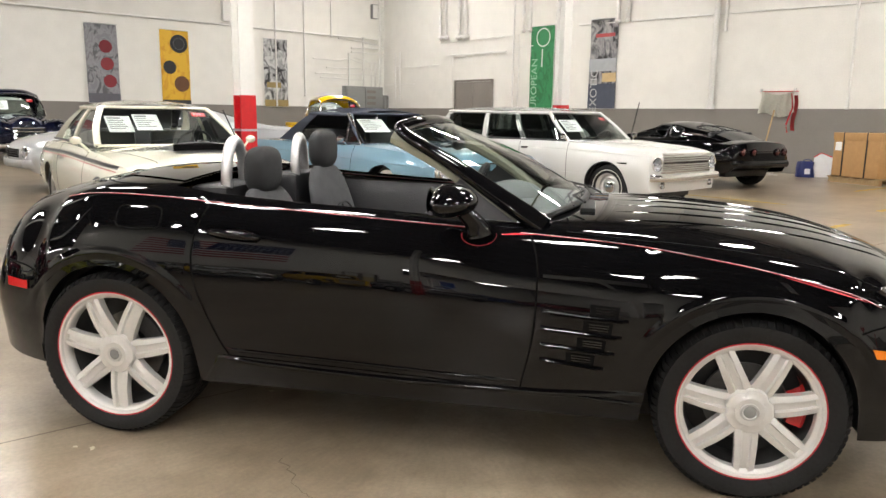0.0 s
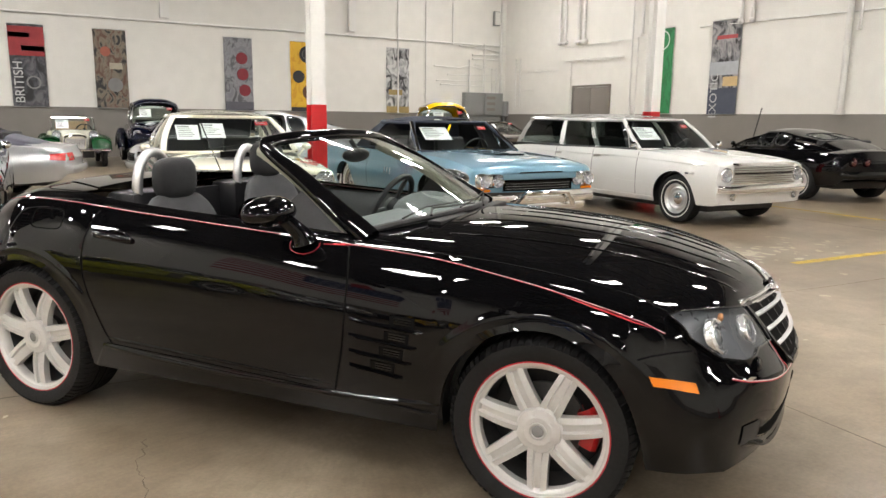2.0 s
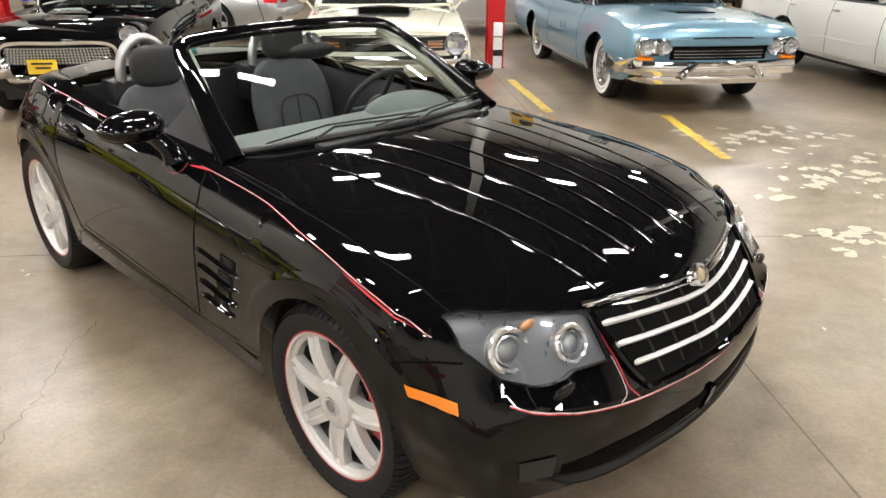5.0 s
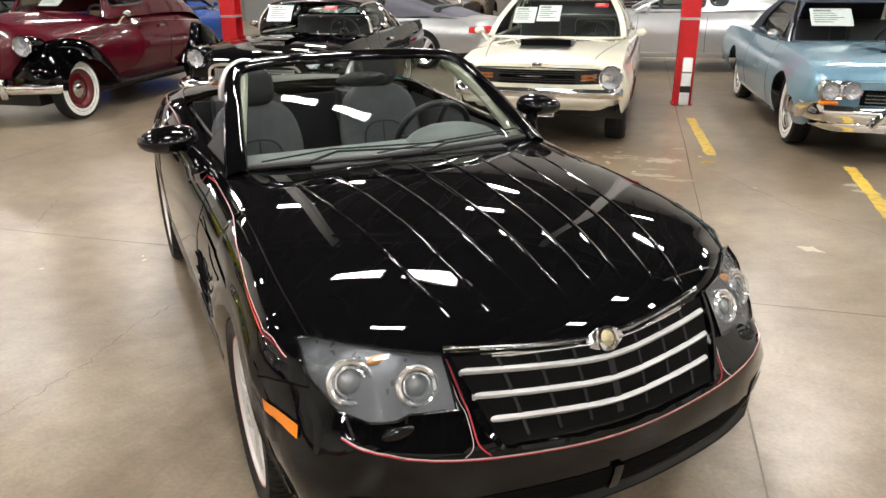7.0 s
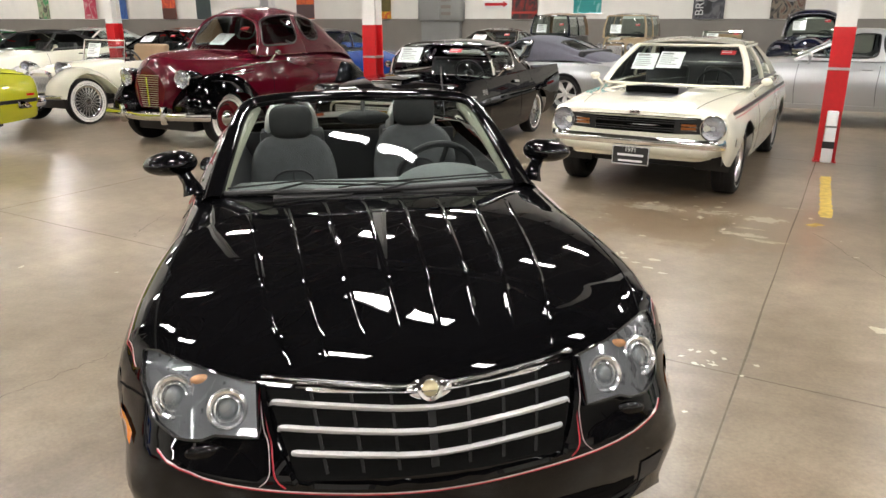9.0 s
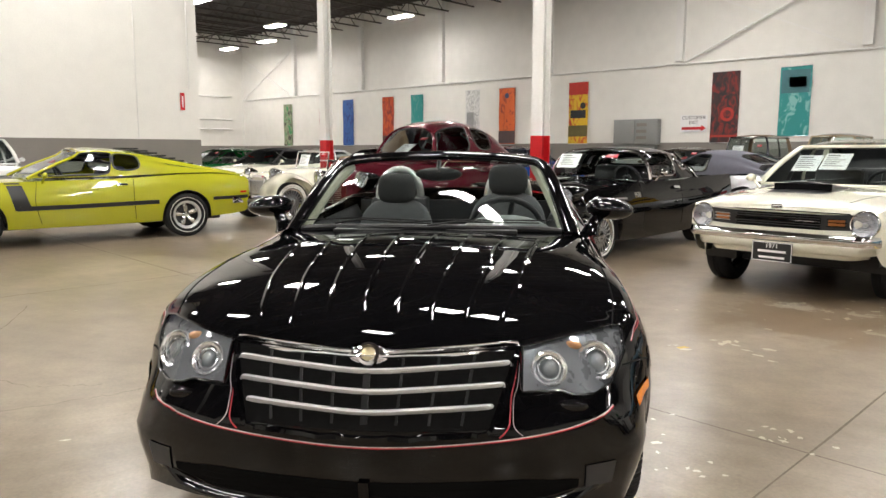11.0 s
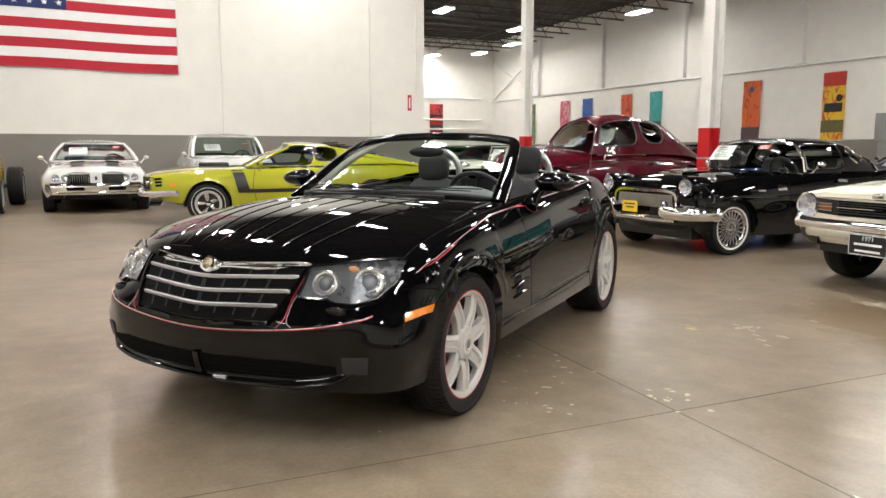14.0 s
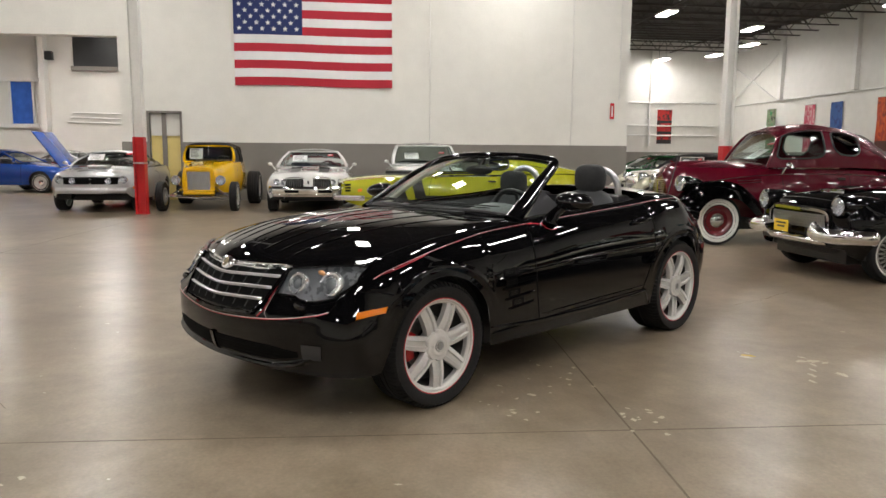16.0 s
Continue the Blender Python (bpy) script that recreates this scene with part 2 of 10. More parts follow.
def smooth_table(tab, x):
    """Monotone cubic through the rows (x, a, b, ...) of a table."""
    tab = np.array(tab, float)
    xs, ys = tab[:, 0], tab[:, 1:]
    h = np.diff(xs)[:, None]
    d = np.diff(ys, axis=0) / h
    m = np.zeros_like(ys)
    m[0], m[-1] = d[0], d[-1]
    same = d[:-1] * d[1:] > 0
    w1, w2 = 2 * h[1:] + h[:-1], h[1:] + 2 * h[:-1]
    with np.errstate(divide="ignore", invalid="ignore"):
        hm = (w1 + w2) / (w1 / d[:-1] + w2 / d[1:])
    m[1:-1] = np.where(same, hm, 0)
    x = min(max(x, xs[0]), xs[-1])
    i = min(max(int(np.searchsorted(xs, x)) - 1, 0), len(xs) - 2)
    t = (x - xs[i]) / (xs[i + 1] - xs[i])
    hh = xs[i + 1] - xs[i]
    return (ys[i] * (2 * t**3 - 3 * t**2 + 1) + m[i] * hh * (t**3 - 2 * t**2 + t) + ys[i + 1] * (3 * t**2 - 2 * t**3) + m[i + 1] * hh * (t**3 - t**2))

# ---- the hall ----
def setting(name, dims, material, label, category, bevel=0.0):
    return tagged(boxed(name, dims, material, bevel=bevel), label, category, kind="structure")


floor = setting("floor", (XFAR - 0.5, XB + 0.5, YS - 0.5, YA + 0.5, -0.3, 0.0), M_FLOOR, "sealed grey-brown warehouse concrete with stains and joints", "floor")


def strip(name, pts, width, material, parent, z=0.002, jag=0.0):
    """A thin flat strip along points on the floor."""
    bm = bmesh.new()
    rows = []
    for i, (x, y) in enumerate(pts):
        a, b = pts[max(i - 1, 0)], pts[min(i + 1, len(pts) - 1)]
        d = Vector((b[0] - a[0], b[1] - a[1])).normalized()
        w = width * (1 + jag * random.uniform(-0.6, 0.6))
        rows.append([(x - d.y * w / 2, y + d.x * w / 2, z), (x + d.y * w / 2, y - d.x * w / 2, z)])
    grid_mesh(bm, rows)
    return part(name, bm, material, parent, smooth=False)


def wavy(a, b, n, amp):
    pts = []
    for i in range(n + 1):
        t = i / n
        pts.append((a[0] + (b[0] - a[0]) * t + random.uniform(-amp, amp), a[1] + (b[1] - a[1]) * t + random.uniform(-amp, amp)))
    return pts


M_JOINT = mat("joint_dirt", (0.125, 0.102, 0.075), 0.6, vary=0.4, scale=20)
random.seed(4)
for k in range(-6, 3):
    x = 1.82 + 6.2 * k
    strip("joint", wavy((x - 0.82, YS), (x + 1.0, YA), 60, 0.006), 0.009, M_JOINT, floor, jag=0.8)
for k in range(-2, 4):
    y = 0.52 + 6.1 * k
    strip("joint", wavy((XFAR, y + 2.1), (XB, y - 0.9), 90, 0.008), 0.009, M_JOINT, floor, jag=0.8)
for pts in ([(-1.02, -0.2), (-1.08, -0.5), (-1.06, -0.86), (-1.1, -1.1), (-1.15, -1.36), (-1.3, -1.9)], [(-2.62, 0.7), (-2.78, 0.98), (-2.92, 1.3)], [(-3.9, -0.9), (-3.0, -1.4), (-1.9, -1.9)], [(1.2, -2.6), (0.6, -3.1), (-0.4, -4.2)], [(3.0, 1.6), (2.5, 2.3), (2.1, 3.2)], [(-0.86, 2.38), (-1.1, 2.8), (-1.44, 3.27)], [(-1.34, -1.3), (-1.6, -1.6), (-2.2, -1.8)], [(3.6, -0.6), (4.2, -1.3), (4.3, -2.2)]):
    strip("crack", [q for a, b in zip(pts[:-1], pts[1:]) for q in wavy(a, b, 9, 0.018)], 0.004, M_JOINT, floor, jag=1.0)
for a, b in (((2.18, 3.75), (2.18, 5.6)), ((3.15, 1.95), (3.3, 3.5)), ((9.1, 2.4), (9.1, 10.0)), ((5.0, 1.02), (7.6, 0.95)), ((9.4, 1.2), (12.5, 1.1)), ((12.4, 2.6), (15.6, 2.4))):
    strip("yellow_line", wavy(a, b, 30, 0.004), 0.1, M_YLINE, floor, z=0.0035, jag=0.25)

# flakes of old paint and pale worn spots on the concrete
M_CHIP = mat("pale_paint_flake", (0.52, 0.49, 0.4), 0.6, vary=0.2, scale=40)
M_WORN = mat("bare_worn_concrete", (0.36, 0.33, 0.25), 0.5, vary=0.35, scale=14)
CHIPS = []
for k in range(4):
    bm = bmesh.new()
    ring = [bm.verts.new((math.cos(a) * random.uniform(0.35, 1.0), math.sin(a) * random.uniform(0.35, 1.0), 0.0025)) for a in np.linspace(0, math.tau, 12)[:-1]]
    bm.faces.new(ring)
    ob = part("paint_chip", bm, M_CHIP, floor, smooth=False)
    ob.matrix_basis = pose(0.9 + 0.1 * k, 1.92 - 0.07 * k, 0) @ Matrix.Diagonal((0.05, 0.02, 1, 1))
    CHIPS.append(ob.data)
for cx, cy, n, spread, size in ((1.31, -0.07, 14, 0.2, 0.014), (0.99, 0.25, 12, 0.22, 0.014), (1.6, 0.5, 12, 0.12, 0.016), (0.66, 1.61, 4, 0.05, 0.026), (0.9, 1.97, 6, 0.08, 0.03), (0.3, 2.95, 7, 0.5, 0.02), (0.97, 3.65, 12, 0.4, 0.03), (1.55, 2.94, 5, 0.5, 0.02), (3.85, 2.6, 40, 0.45, 0.05), (4.75, 1.6, 46, 0.5, 0.055), (3.5, 1.35, 30, 0.3, 0.05), (3.25, 0.25, 34, 0.25, 0.045), (4.31, 0.93, 16, 0.45, 0.03), (5.6, 1.7, 22, 0.6, 0.045), (2.3, -2.4, 9, 0.8, 0.012), (3.2, -0.6, 9, 0.6, 0.012), (0.0, -2.6, 10, 0.9, 0.012), (-2.4, 0.4, 10, 1.2, 0.015)):
    for k in range(n):
        ob = new("paint_chip", CHIPS[k % 4])
        ob.parent = floor
        z = size * random.uniform(0.4, 1.4)
        ob.matrix_basis = pose(cx + random.gauss(0, spread), cy + random.gauss(0, spread * 0.5), 0, 0, 0, random.uniform(0, 360)) @ Matrix.Diagonal((z * random.uniform(1, 2.2), z, 1, 1))
for k, (cx, cy, lx, ly) in enumerate(((1.77, 2.78, 0.17, 0.04), (1.5, 2.9, 0.1, 0.05), (1.62, 3.1, 0.13, 0.03), (1.92, 3.95, 0.1, 0.03))):
    bm = bmesh.new()
    bm.faces.new([bm.verts.new((cx + lx * math.cos(a) * r, cy + ly * math.sin(a) * r, 0.0032 + 0.0005 * k)) for a, r in ((math.tau * i / 44, random.uniform(0.62, 1.0) + 0.22 * math.sin(3 * math.tau * i / 44 + k)) for i in range(44))])
    part("worn_patch", bm, M_WORN, floor, smooth=False)
ob = new("paint_chip", CHIPS[2])
ob.parent = floor
ob.matrix_basis = pose(0.67, 1.63, 0.001, 0, 0, 60) @ Matrix.Diagonal((0.06, 0.03, 1, 1))
ob.data = CHIPS[2].copy()
ob.data.materials[0] = M_YLINE
strip("yellow_mark", wavy((2.06, 3.4), (2.14, 3.5), 4, 0.005), 0.07, M_YLINE, floor, z=0.0035, jag=0.5)

WT = 0.35
wall_north = setting("wall_north", (XFAR - WT, XB + WT, YA, YA + WT, 0, CEIL), M_WALL, "white painted block wall hung with banners", "wall")
wall_east = setting("wall_east", (XB, XB + WT, YS - WT, YA - 0.002, 0, CEIL), M_WALL, "white painted block wall with a grey double door", "wall")
wall_west = setting("wall_west", (XFAR - WT, XFAR, YS - WT, YA - 0.002, 0, CEIL), M_WALL, "white wall at the far end of the hall", "wall")
wall_south = setting("wall_south", (XFAR + 0.002, XB - 0.002, YS - WT, YS, 0, CEIL), M_WALL, "plain white wall with a grey lower band", "wall")
FY0, FY1, OP0, OP1, OPZ = YS + 0.002, 7.0, -14.2, -7.15, 4.35
DY0, DY1, DZ = -6.42, -5.62, 2.35
wall_flag = setting("wall_flag", (XF - WT, XF, DY1, FY1, 0, CEIL - 0.01), M_WALL, "tall white partition wall with a wide opening and a flag", "wall")
for d in ((FY0, OP0, 0, CEIL - 0.01), (OP0, OP1, OPZ, CEIL - 0.01), (OP1, DY0, 0, CEIL - 0.01), (DY0, DY1, DZ, CEIL - 0.01)):
    boxed("wall_section", (XF - WT, XF, *d), M_WALL, wall_flag)
for nm, d in (("wall_band", (XFAR, XB - 0.01, YA - 0.008, YA - 0.001, 0, BAND)), ("wall_band", (XB - 0.008, XB - 0.001, 18.0, YA - 0.01, 0, BAND)),
              ("wall_band", (XB - 0.008, XB - 0.001, YS, 15.98, 0, BAND)), ("wall_band", (XF + 0.001, XF + 0.008, DY1 + 0.06, FY1, 0, BAND)),
              ("wall_band", (XF + 0.001, XF + 0.008, OP1, DY0 - 0.06, 0, BAND)), ("wall_band", (XF - WT, XF, FY1 + 0.001, FY1 + 0.008, 0, BAND)),
              ("wall_band", (XFAR + 0.001, XFAR + 0.008, YS, YA - 0.01, 0, BAND)), ("wall_band", (XFAR, XB - 0.01, YS + 0.001, YS + 0.008, 0, BAND))):
    setting(nm, d, M_BAND, "dark grey painted lower wall band", "wall band")
# the side room beyond the wide opening
wall_side = setting("wall_side", (-24.6, -24.3, YS, -3.2, 0, CEIL - 0.02), M_WALL, "white wall of the side room", "wall")
setting("wall_side_return", (-24.3, XF - WT - 0.002, -3.4, -3.2, 0, CEIL - 0.02), M_WALL, "white return wall of the side room", "wall")
setting("side_ceiling", (-24.3, XF - WT - 0.002, YS, -3.4, 5.75, 5.9), mat("tan_ceiling_board", (0.42, 0.36, 0.29), 0.7, vary=0.1, scale=3), "pale boarded ceiling of the side room", "ceiling")
bm = bmesh.new()
box(bm, -24.32, -24.26, -13.7, -12.95, 2.35, 3.9)
w1 = tagged(part("window_1", bm, mat("blue_sheet", (0.03, 0.12, 0.5), 0.25, vary=0.3, scale=4), smooth=False), "window with a blue sheet behind the glass", "window", kind="structure")
for d in ((-14.6, -12.7, 2.2, 2.34), (-14.6, -12.7, 3.91, 4.05), (-13.78, -13.71, 2.34, 3.91), (-12.94, -12.87, 2.34, 3.91), (-14.6, -12.55, 1.3, 1.42)):
    boxed("window_frame", (-24.27, -24.18, *d), M_COLW, w1)
setting("mezzanine_window", (-24.3, -24.2, -11.4, -9.7, 4.5, 5.7), M_DARK, "dark high window of the side room", "window")
setting("window_ledge", (-24.2, -24.05, -11.45, -9.65, 4.34, 4.49), M_DOORG, "grey ledge below the high window", "ledge")
setting("side_pilaster", (-24.3, -23.9, -12.55, -12.35, 0, 5.74), M_COLW, "white pilaster in the side room", "pilaster")
for k, z in enumerate((2.42, 2.6, 2.78)):
    bm = bmesh.new()
    tube(bm, [(-24.2, -11.7 + 0.1 * k, z), (-24.2, -9.6, z - 0.04)], 0.035, 6)
    part("wall_pipe", bm, M_PIPE, wall_side)
spk = thing("wall_speaker", pose(-24.05, -12.2, 4.85), "small black loudspeaker on a wall bracket", "speaker")
boxed("cabinet", (-0.12, 0.12, -0.13, 0.13, -0.16, 0.16), M_DARK, spk, bevel=0.02)
boxed("bracket", (-0.25, -0.12, -0.02, 0.02, -0.02, 0.02), M_DARK, spk)
sl = thing("strip_light", pose(-22.6, -10.0, 5.66), "lit white strip light under the side room ceiling", "lamp")
boxed("housing", (-0.1, 0.1, -0.6, 0.6, 0.03, 0.085), M_COLW, sl)
boxed("tube", (-0.06, 0.06, -0.56, 0.56, 0.0, 0.028), M_LIGHT, sl)
door_2 = setting("door_2", (XF - 0.2, XF - 0.15, DY0, DY1, 0, DZ), mat("lit_door_yellow", (0.75, 0.6, 0.22), 0.5, vary=0.05, scale=8), "pale yellow door leaf in a grey frame", "door")
for nm, d in (("door_frame", (XF - 0.1, XF + 0.03, DY0 - 0.06, DY0, 0, DZ + 0.06)), ("door_frame", (XF - 0.1, XF + 0.03, DY1, DY1 + 0.06, 0, DZ + 0.06)), ("door_frame", (XF - 0.1, XF + 0.03, DY0, DY1, DZ, DZ + 0.06)),
              ("mullion", (XF - 0.14, XF - 0.08, DY0 + 0.3, DY0 + 0.42, 0, DZ))):
    boxed(nm, d, M_DOORG, door_2)
boxed("transom", (XF - 0.145, XF - 0.1, DY0, DY1, 1.75, DZ), M_WALL, door_2)

# grey double door in the east wall
door_1 = thing("door_1", pose(XB, 16.9, 0), "closed grey steel double door in a grey frame", "door", kind="structure")
for s in (-1, 1):
    lf = boxed("door_leaf", (-0.05, -0.012, min(0.01 * s, 0.93 * s), max(0.01 * s, 0.93 * s), 0.01, 2.52), M_DOORG, door_1, bevel=0.006)
    boxed("push_bar", (-0.1, -0.05, min(0.12 * s, 0.8 * s), max(0.12 * s, 0.8 * s), 1.0, 1.06), M_STEELB, door_1)
boxed("door_frame", (-0.07, -0.002, -1.0, -0.94, 0, 2.6), M_DOORG, door_1)
boxed("door_frame", (-0.07, -0.002, 0.94, 1.0, 0, 2.6), M_DOORG, door_1)
boxed("door_frame", (-0.07, -0.002, -0.94, 0.94, 2.53, 2.6), M_DOORG, door_1)

# ceiling deck with open-web joists
ceiling = setting("ceiling", (XFAR - WT, XB + WT, YS - WT, YA + WT, CEIL + 0.001, CEIL + 0.2), M_CEIL, "dark steel roof deck", "ceiling")
bm = bmesh.new()


def bar(bm, a, b, w):
    a, b = Vector(a), Vector(b)
    d = (b - a).normalized()
    s = d.cross(Vector((0, 0, 1)))
    s = s.normalized() if s.length > 1e-3 else Vector((1, 0, 0))
    u = s.cross(d)
    c = [[p + s * i * w / 2 + u * j * w / 2 for i, j in ((-1, -1), (1, -1), (1, 1), (-1, 1))] for p in (a, b)]
    grid_mesh(bm, c, close_v=True)


JB = CEIL - 0.72
x = XFAR + 0.8
while x < XB:
    bar(bm, (x, YS, CEIL - 0.05), (x, YA, CEIL - 0.05), 0.07)
    bar(bm, (x, YS, JB), (x, YA, JB), 0.06)
    y, k = YS, 0
    while y < YA - 0.5:
        bar(bm, (x, y, JB if k % 2 else CEIL - 0.05), (x, y + 0.6, CEIL - 0.05 if k % 2 else JB), 0.03)
        y, k = y + 0.6, k + 1
    x += 1.55
for y in (-12.0, -5.7, 0.5, 6.6, 12.6, 18.4):
    bar(bm, (XFAR, y, JB - 0.02), (XB, y, JB - 0.02), 0.05)
for y in (6.6, -6.2):
    bar(bm, (XFAR, y, JB - 0.25), (XB, y, JB - 0.25), 0.14)
    bar(bm, (XFAR, y, CEIL - 0.1), (XB, y, CEIL - 0.1), 0.14)
tagged(part("ceiling_joists", bm, M_STEEL, smooth=False), "rust-brown open-web steel roof joists", "joists", kind="structure")

# upper wall: ledge pipe, pilasters and braces
bm = bmesh.new()
tube(bm, [(XFAR, YA - 0.06, 4.42), (XB - 0.1, YA - 0.06, 4.32)], 0.035, 8)
tagged(part("conduit", bm, M_PIPE), "white painted conduit run along the wall", "conduit", kind="structure")
for k, px in enumerate((-32.9, -26.9, -21.1, -15.0, -9.3, -3.3, 2.6, 9.1)):
    setting("pilaster", (px - 0.14, px + 0.14, YA - 0.2, YA - 0.002, 4.46, CEIL - 0.01), M_COLW, "white painted upper wall post", "post")
for a, b in ((-9.1, -3.5), (-38.4, -33.1)):
    br = thing("wall_brace", pose(a, YA - 0.12, 0), "white crossed steel braces on the upper wall", "brace", kind="structure")
    for z0, z1 in ((4.45, 6.95), (6.95, 4.45)):
        bm = bmesh.new()
        bar(bm, (0.1, 0 if z0 > 5 else -0.06, z0), (b - a - 0.1, 0 if z0 > 5 else -0.06, z1), 0.06)
        part("brace_bar", bm, M_COLW, br, smooth=False)

# conduits in the north-east corner: upright runs (along the wall, bottom, top, radius), then level runs
def wall_run(on, pts, r, n=8):
    """A painted conduit on the north or the east wall, through (along the wall, height)."""
    bm = bmesh.new()
    tube(bm, [(u, YA - off, z) if on == "north" else (XB - off, u, z) for (u, z) in pts for off in (0.06 + r,)], r, n)
    for u, z in (pts[0], pts[-1]):
        c = (u, YA - 0.06 - r, z) if on == "north" else (XB - 0.06 - r, u, z)
        bmesh.ops.create_uvsphere(bm, u_segments=8, v_segments=6, radius=r * 1.5, matrix=Matrix.Translation(c))
    tagged(part("wall_pipe", bm, M_PIPE), "white painted pipe fixed to the wall", "pipe", "pipes on the walls", "structure")


for u, z0, z1, r in ((15.72, 2.44, 8.3, 0.06), (14.9, 2.4, 4.33, 0.035), (14.2, 2.4, 3.68, 0.03), (15.3, 2.46, 3.4, 0.025), (15.5, 2.47, 3.42, 0.025), (11.0, 1.6, 8.2, 0.03), (12.2, 2.0, 8.2, 0.03), (13.4, 4.3, 8.2, 0.03)):
    wall_run("north", [(u, z0), (u, z1)], r)
for pts, r in (([(14.35, 3.92), (15.9, 3.97)], 0.03), ([(14.35, 3.77), (15.9, 3.75)], 0.03), ([(13.75, 4.25), (14.9, 4.18), (15.9, 4.05)], 0.03), ([(14.87, 4.29), (15.9, 4.34)], 0.025), ([(12.6, 3.42), (13.74, 3.38), (14.2, 3.49), (14.8, 3.36)], 0.02), ([(12.7, 2.86), (15.5, 2.9)], 0.018), ([(12.9, 2.72), (14.86, 2.68)], 0.018), ([(13.2, 3.1), (15.6, 3.15)], 0.018), ([(14.5, 3.55), (15.8, 3.3)], 0.018)):
    wall_run("north", pts, r, 6)
for u, z0, z1, r in ((21.5, 1.9, 3.75, 0.025), (21.2, 1.9, 3.75, 0.025), (18.68, 4.15, 8.3, 0.05), (18.38, 4.15, 8.3, 0.05), (17.62, 4.1, 8.3, 0.065), (17.3, 4.1, 8.3, 0.065), (14.9, 1.55, 8.3, 0.03), (14.65, 1.55, 4.0, 0.02), (14.45, 4.1, 8.3, 0.05), (14.15, 4.1, 8.3, 0.05), (10.7, 4.1, 8.3, 0.06), (10.35, 4.1, 8.3, 0.06), (18.0, 1.6, 3.43, 0.012), (4.2, 1.6, 8.2, 0.03)):
    wall_run("east", [(u, z0), (u, z1)], r)
for pts, r in (([(18.7, 3.97), (14.75, 4.0)], 0.014), ([(18.0, 3.43), (15.25, 3.46)], 0.018), ([(21.05, 3.19), (18.8, 3.19)], 0.014), ([(22.1, 2.52), (20.3, 2.52)], 0.014), ([(14.75, 3.6), (14.05, 3.6)], 0.016), ([(18.72, 4.17), (18.3, 4.17)], 0.05), ([(17.68, 4.12), (17.2, 4.12)], 0.065)):
    wall_run("east", pts, r, 6)
jb = thing("junction_box", pose(15.45, YA - 0.02, 5.4), "small grey electrical box high in the corner", "box")
boxed("body", (-0.14, 0.14, -0.16, -0.005, -0.28, 0.28), M_GREYP, jb, bevel=0.01)
boxed("cover", (-0.12, 0.12, -0.175, -0.162, -0.25, 0.25), M_PIPE, jb, bevel=0.005)

# other pipes on the walls
random.seed(8)
for j, (pts, r) in enumerate([
    ([(XB - 0.026, 12.2, 4.1), (XB - 0.026, -6.0, 3.7)], 0.02), ([(XB - 0.1, 7.6, 8.2), (XB - 0.1, 7.6, 1.62)], 0.075), ([(XB - 0.08, 7.35, 8.2), (XB - 0.08, 7.35, 3.6)], 0.04), ([(XB - 0.06, 18.3, 3.5), (XB - 0.06, 15.3, 3.5)], 0.02),
    ([(XB - 0.06, 4.2, 8.2), (XB - 0.06, 4.2, 1.6)], 0.03), ([(-24.15, -9.5, 2.6), (-24.15, -4.0, 2.6)], 0.05), ([(-24.15, -9.5, 2.35), (-24.15, -4.0, 2.35)], 0.05),
    ([(XFAR + 0.1, 8.0, 3.2), (XFAR + 0.1, 21.5, 3.2)], 0.05), ([(XFAR + 0.1, 8.0, 2.6), (XFAR + 0.1, 21.5, 2.6)], 0.05), ([(XFAR + 0.1, 8.0, 4.6), (XFAR + 0.1, 21.5, 4.6)], 0.05),
    ([(XFAR + 0.1, 17.2, 8.0), (XFAR + 0.1, 17.2, 2.0)], 0.06), ([(XF + 0.04, 5.3, 8.2), (XF + 0.04, 5.3, 1.6)], 0.015), ([(XF + 0.04, 1.2, 8.2), (XF + 0.04, 1.2, 1.6)], 0.012), ([(XF + 0.06, 6.7, 8.2), (XF + 0.06, 6.7, 2.9)], 0.02),
]):
    bm = bmesh.new()
    tube(bm, pts, r, 8)
    if r >= 0.04 and len(pts) == 2 and pts[0][0] == pts[1][0] and pts[0][1] == pts[1][1]:
        tube(bm, [(pts[1][0], pts[1][1], pts[1][2] + 0.05), (pts[1][0], pts[1][1], pts[1][2] - 0.05)], r * 1.6, 8)
    tagged(part("wall_pipe", bm, M_PIPE), "white painted pipe fixed to the wall", "pipe", "pipes on the walls", "structure")


def panel_box(x0, x1, z0, z1, y, label):
    t = thing("electrical_cabinet", pose((x0 + x1) / 2, y, 0), label, "cabinet")
    w = (x1 - x0) / 2
    boxed("body", (-w, w, -0.32, -0.01, z0, z1), M_GREYP, t, bevel=0.01)
    boxed("door", (-w + 0.03, -0.01, -0.35, -0.322, z0 + 0.04, z1 - 0.04), M_GREYP, t, bevel=0.006)
    boxed("door", (0.01, w - 0.03, -0.35, -0.322, z0 + 0.04, z1 - 0.04), M_GREYP, t, bevel=0.006)
    for k in range(3):
        boxed("switch_plate", (0.1 * w, 0.55 * w, -0.37, -0.351, z0 + (z1 - z0) * (0.22 + 0.25 * k), z0 + (z1 - z0) * (0.34 + 0.25 * k)), M_DOORG, t)
    boxed("foot", (-w + 0.1, w - 0.1, -0.25, -0.05, 0.0, z0), M_GREYP, t)
    return t


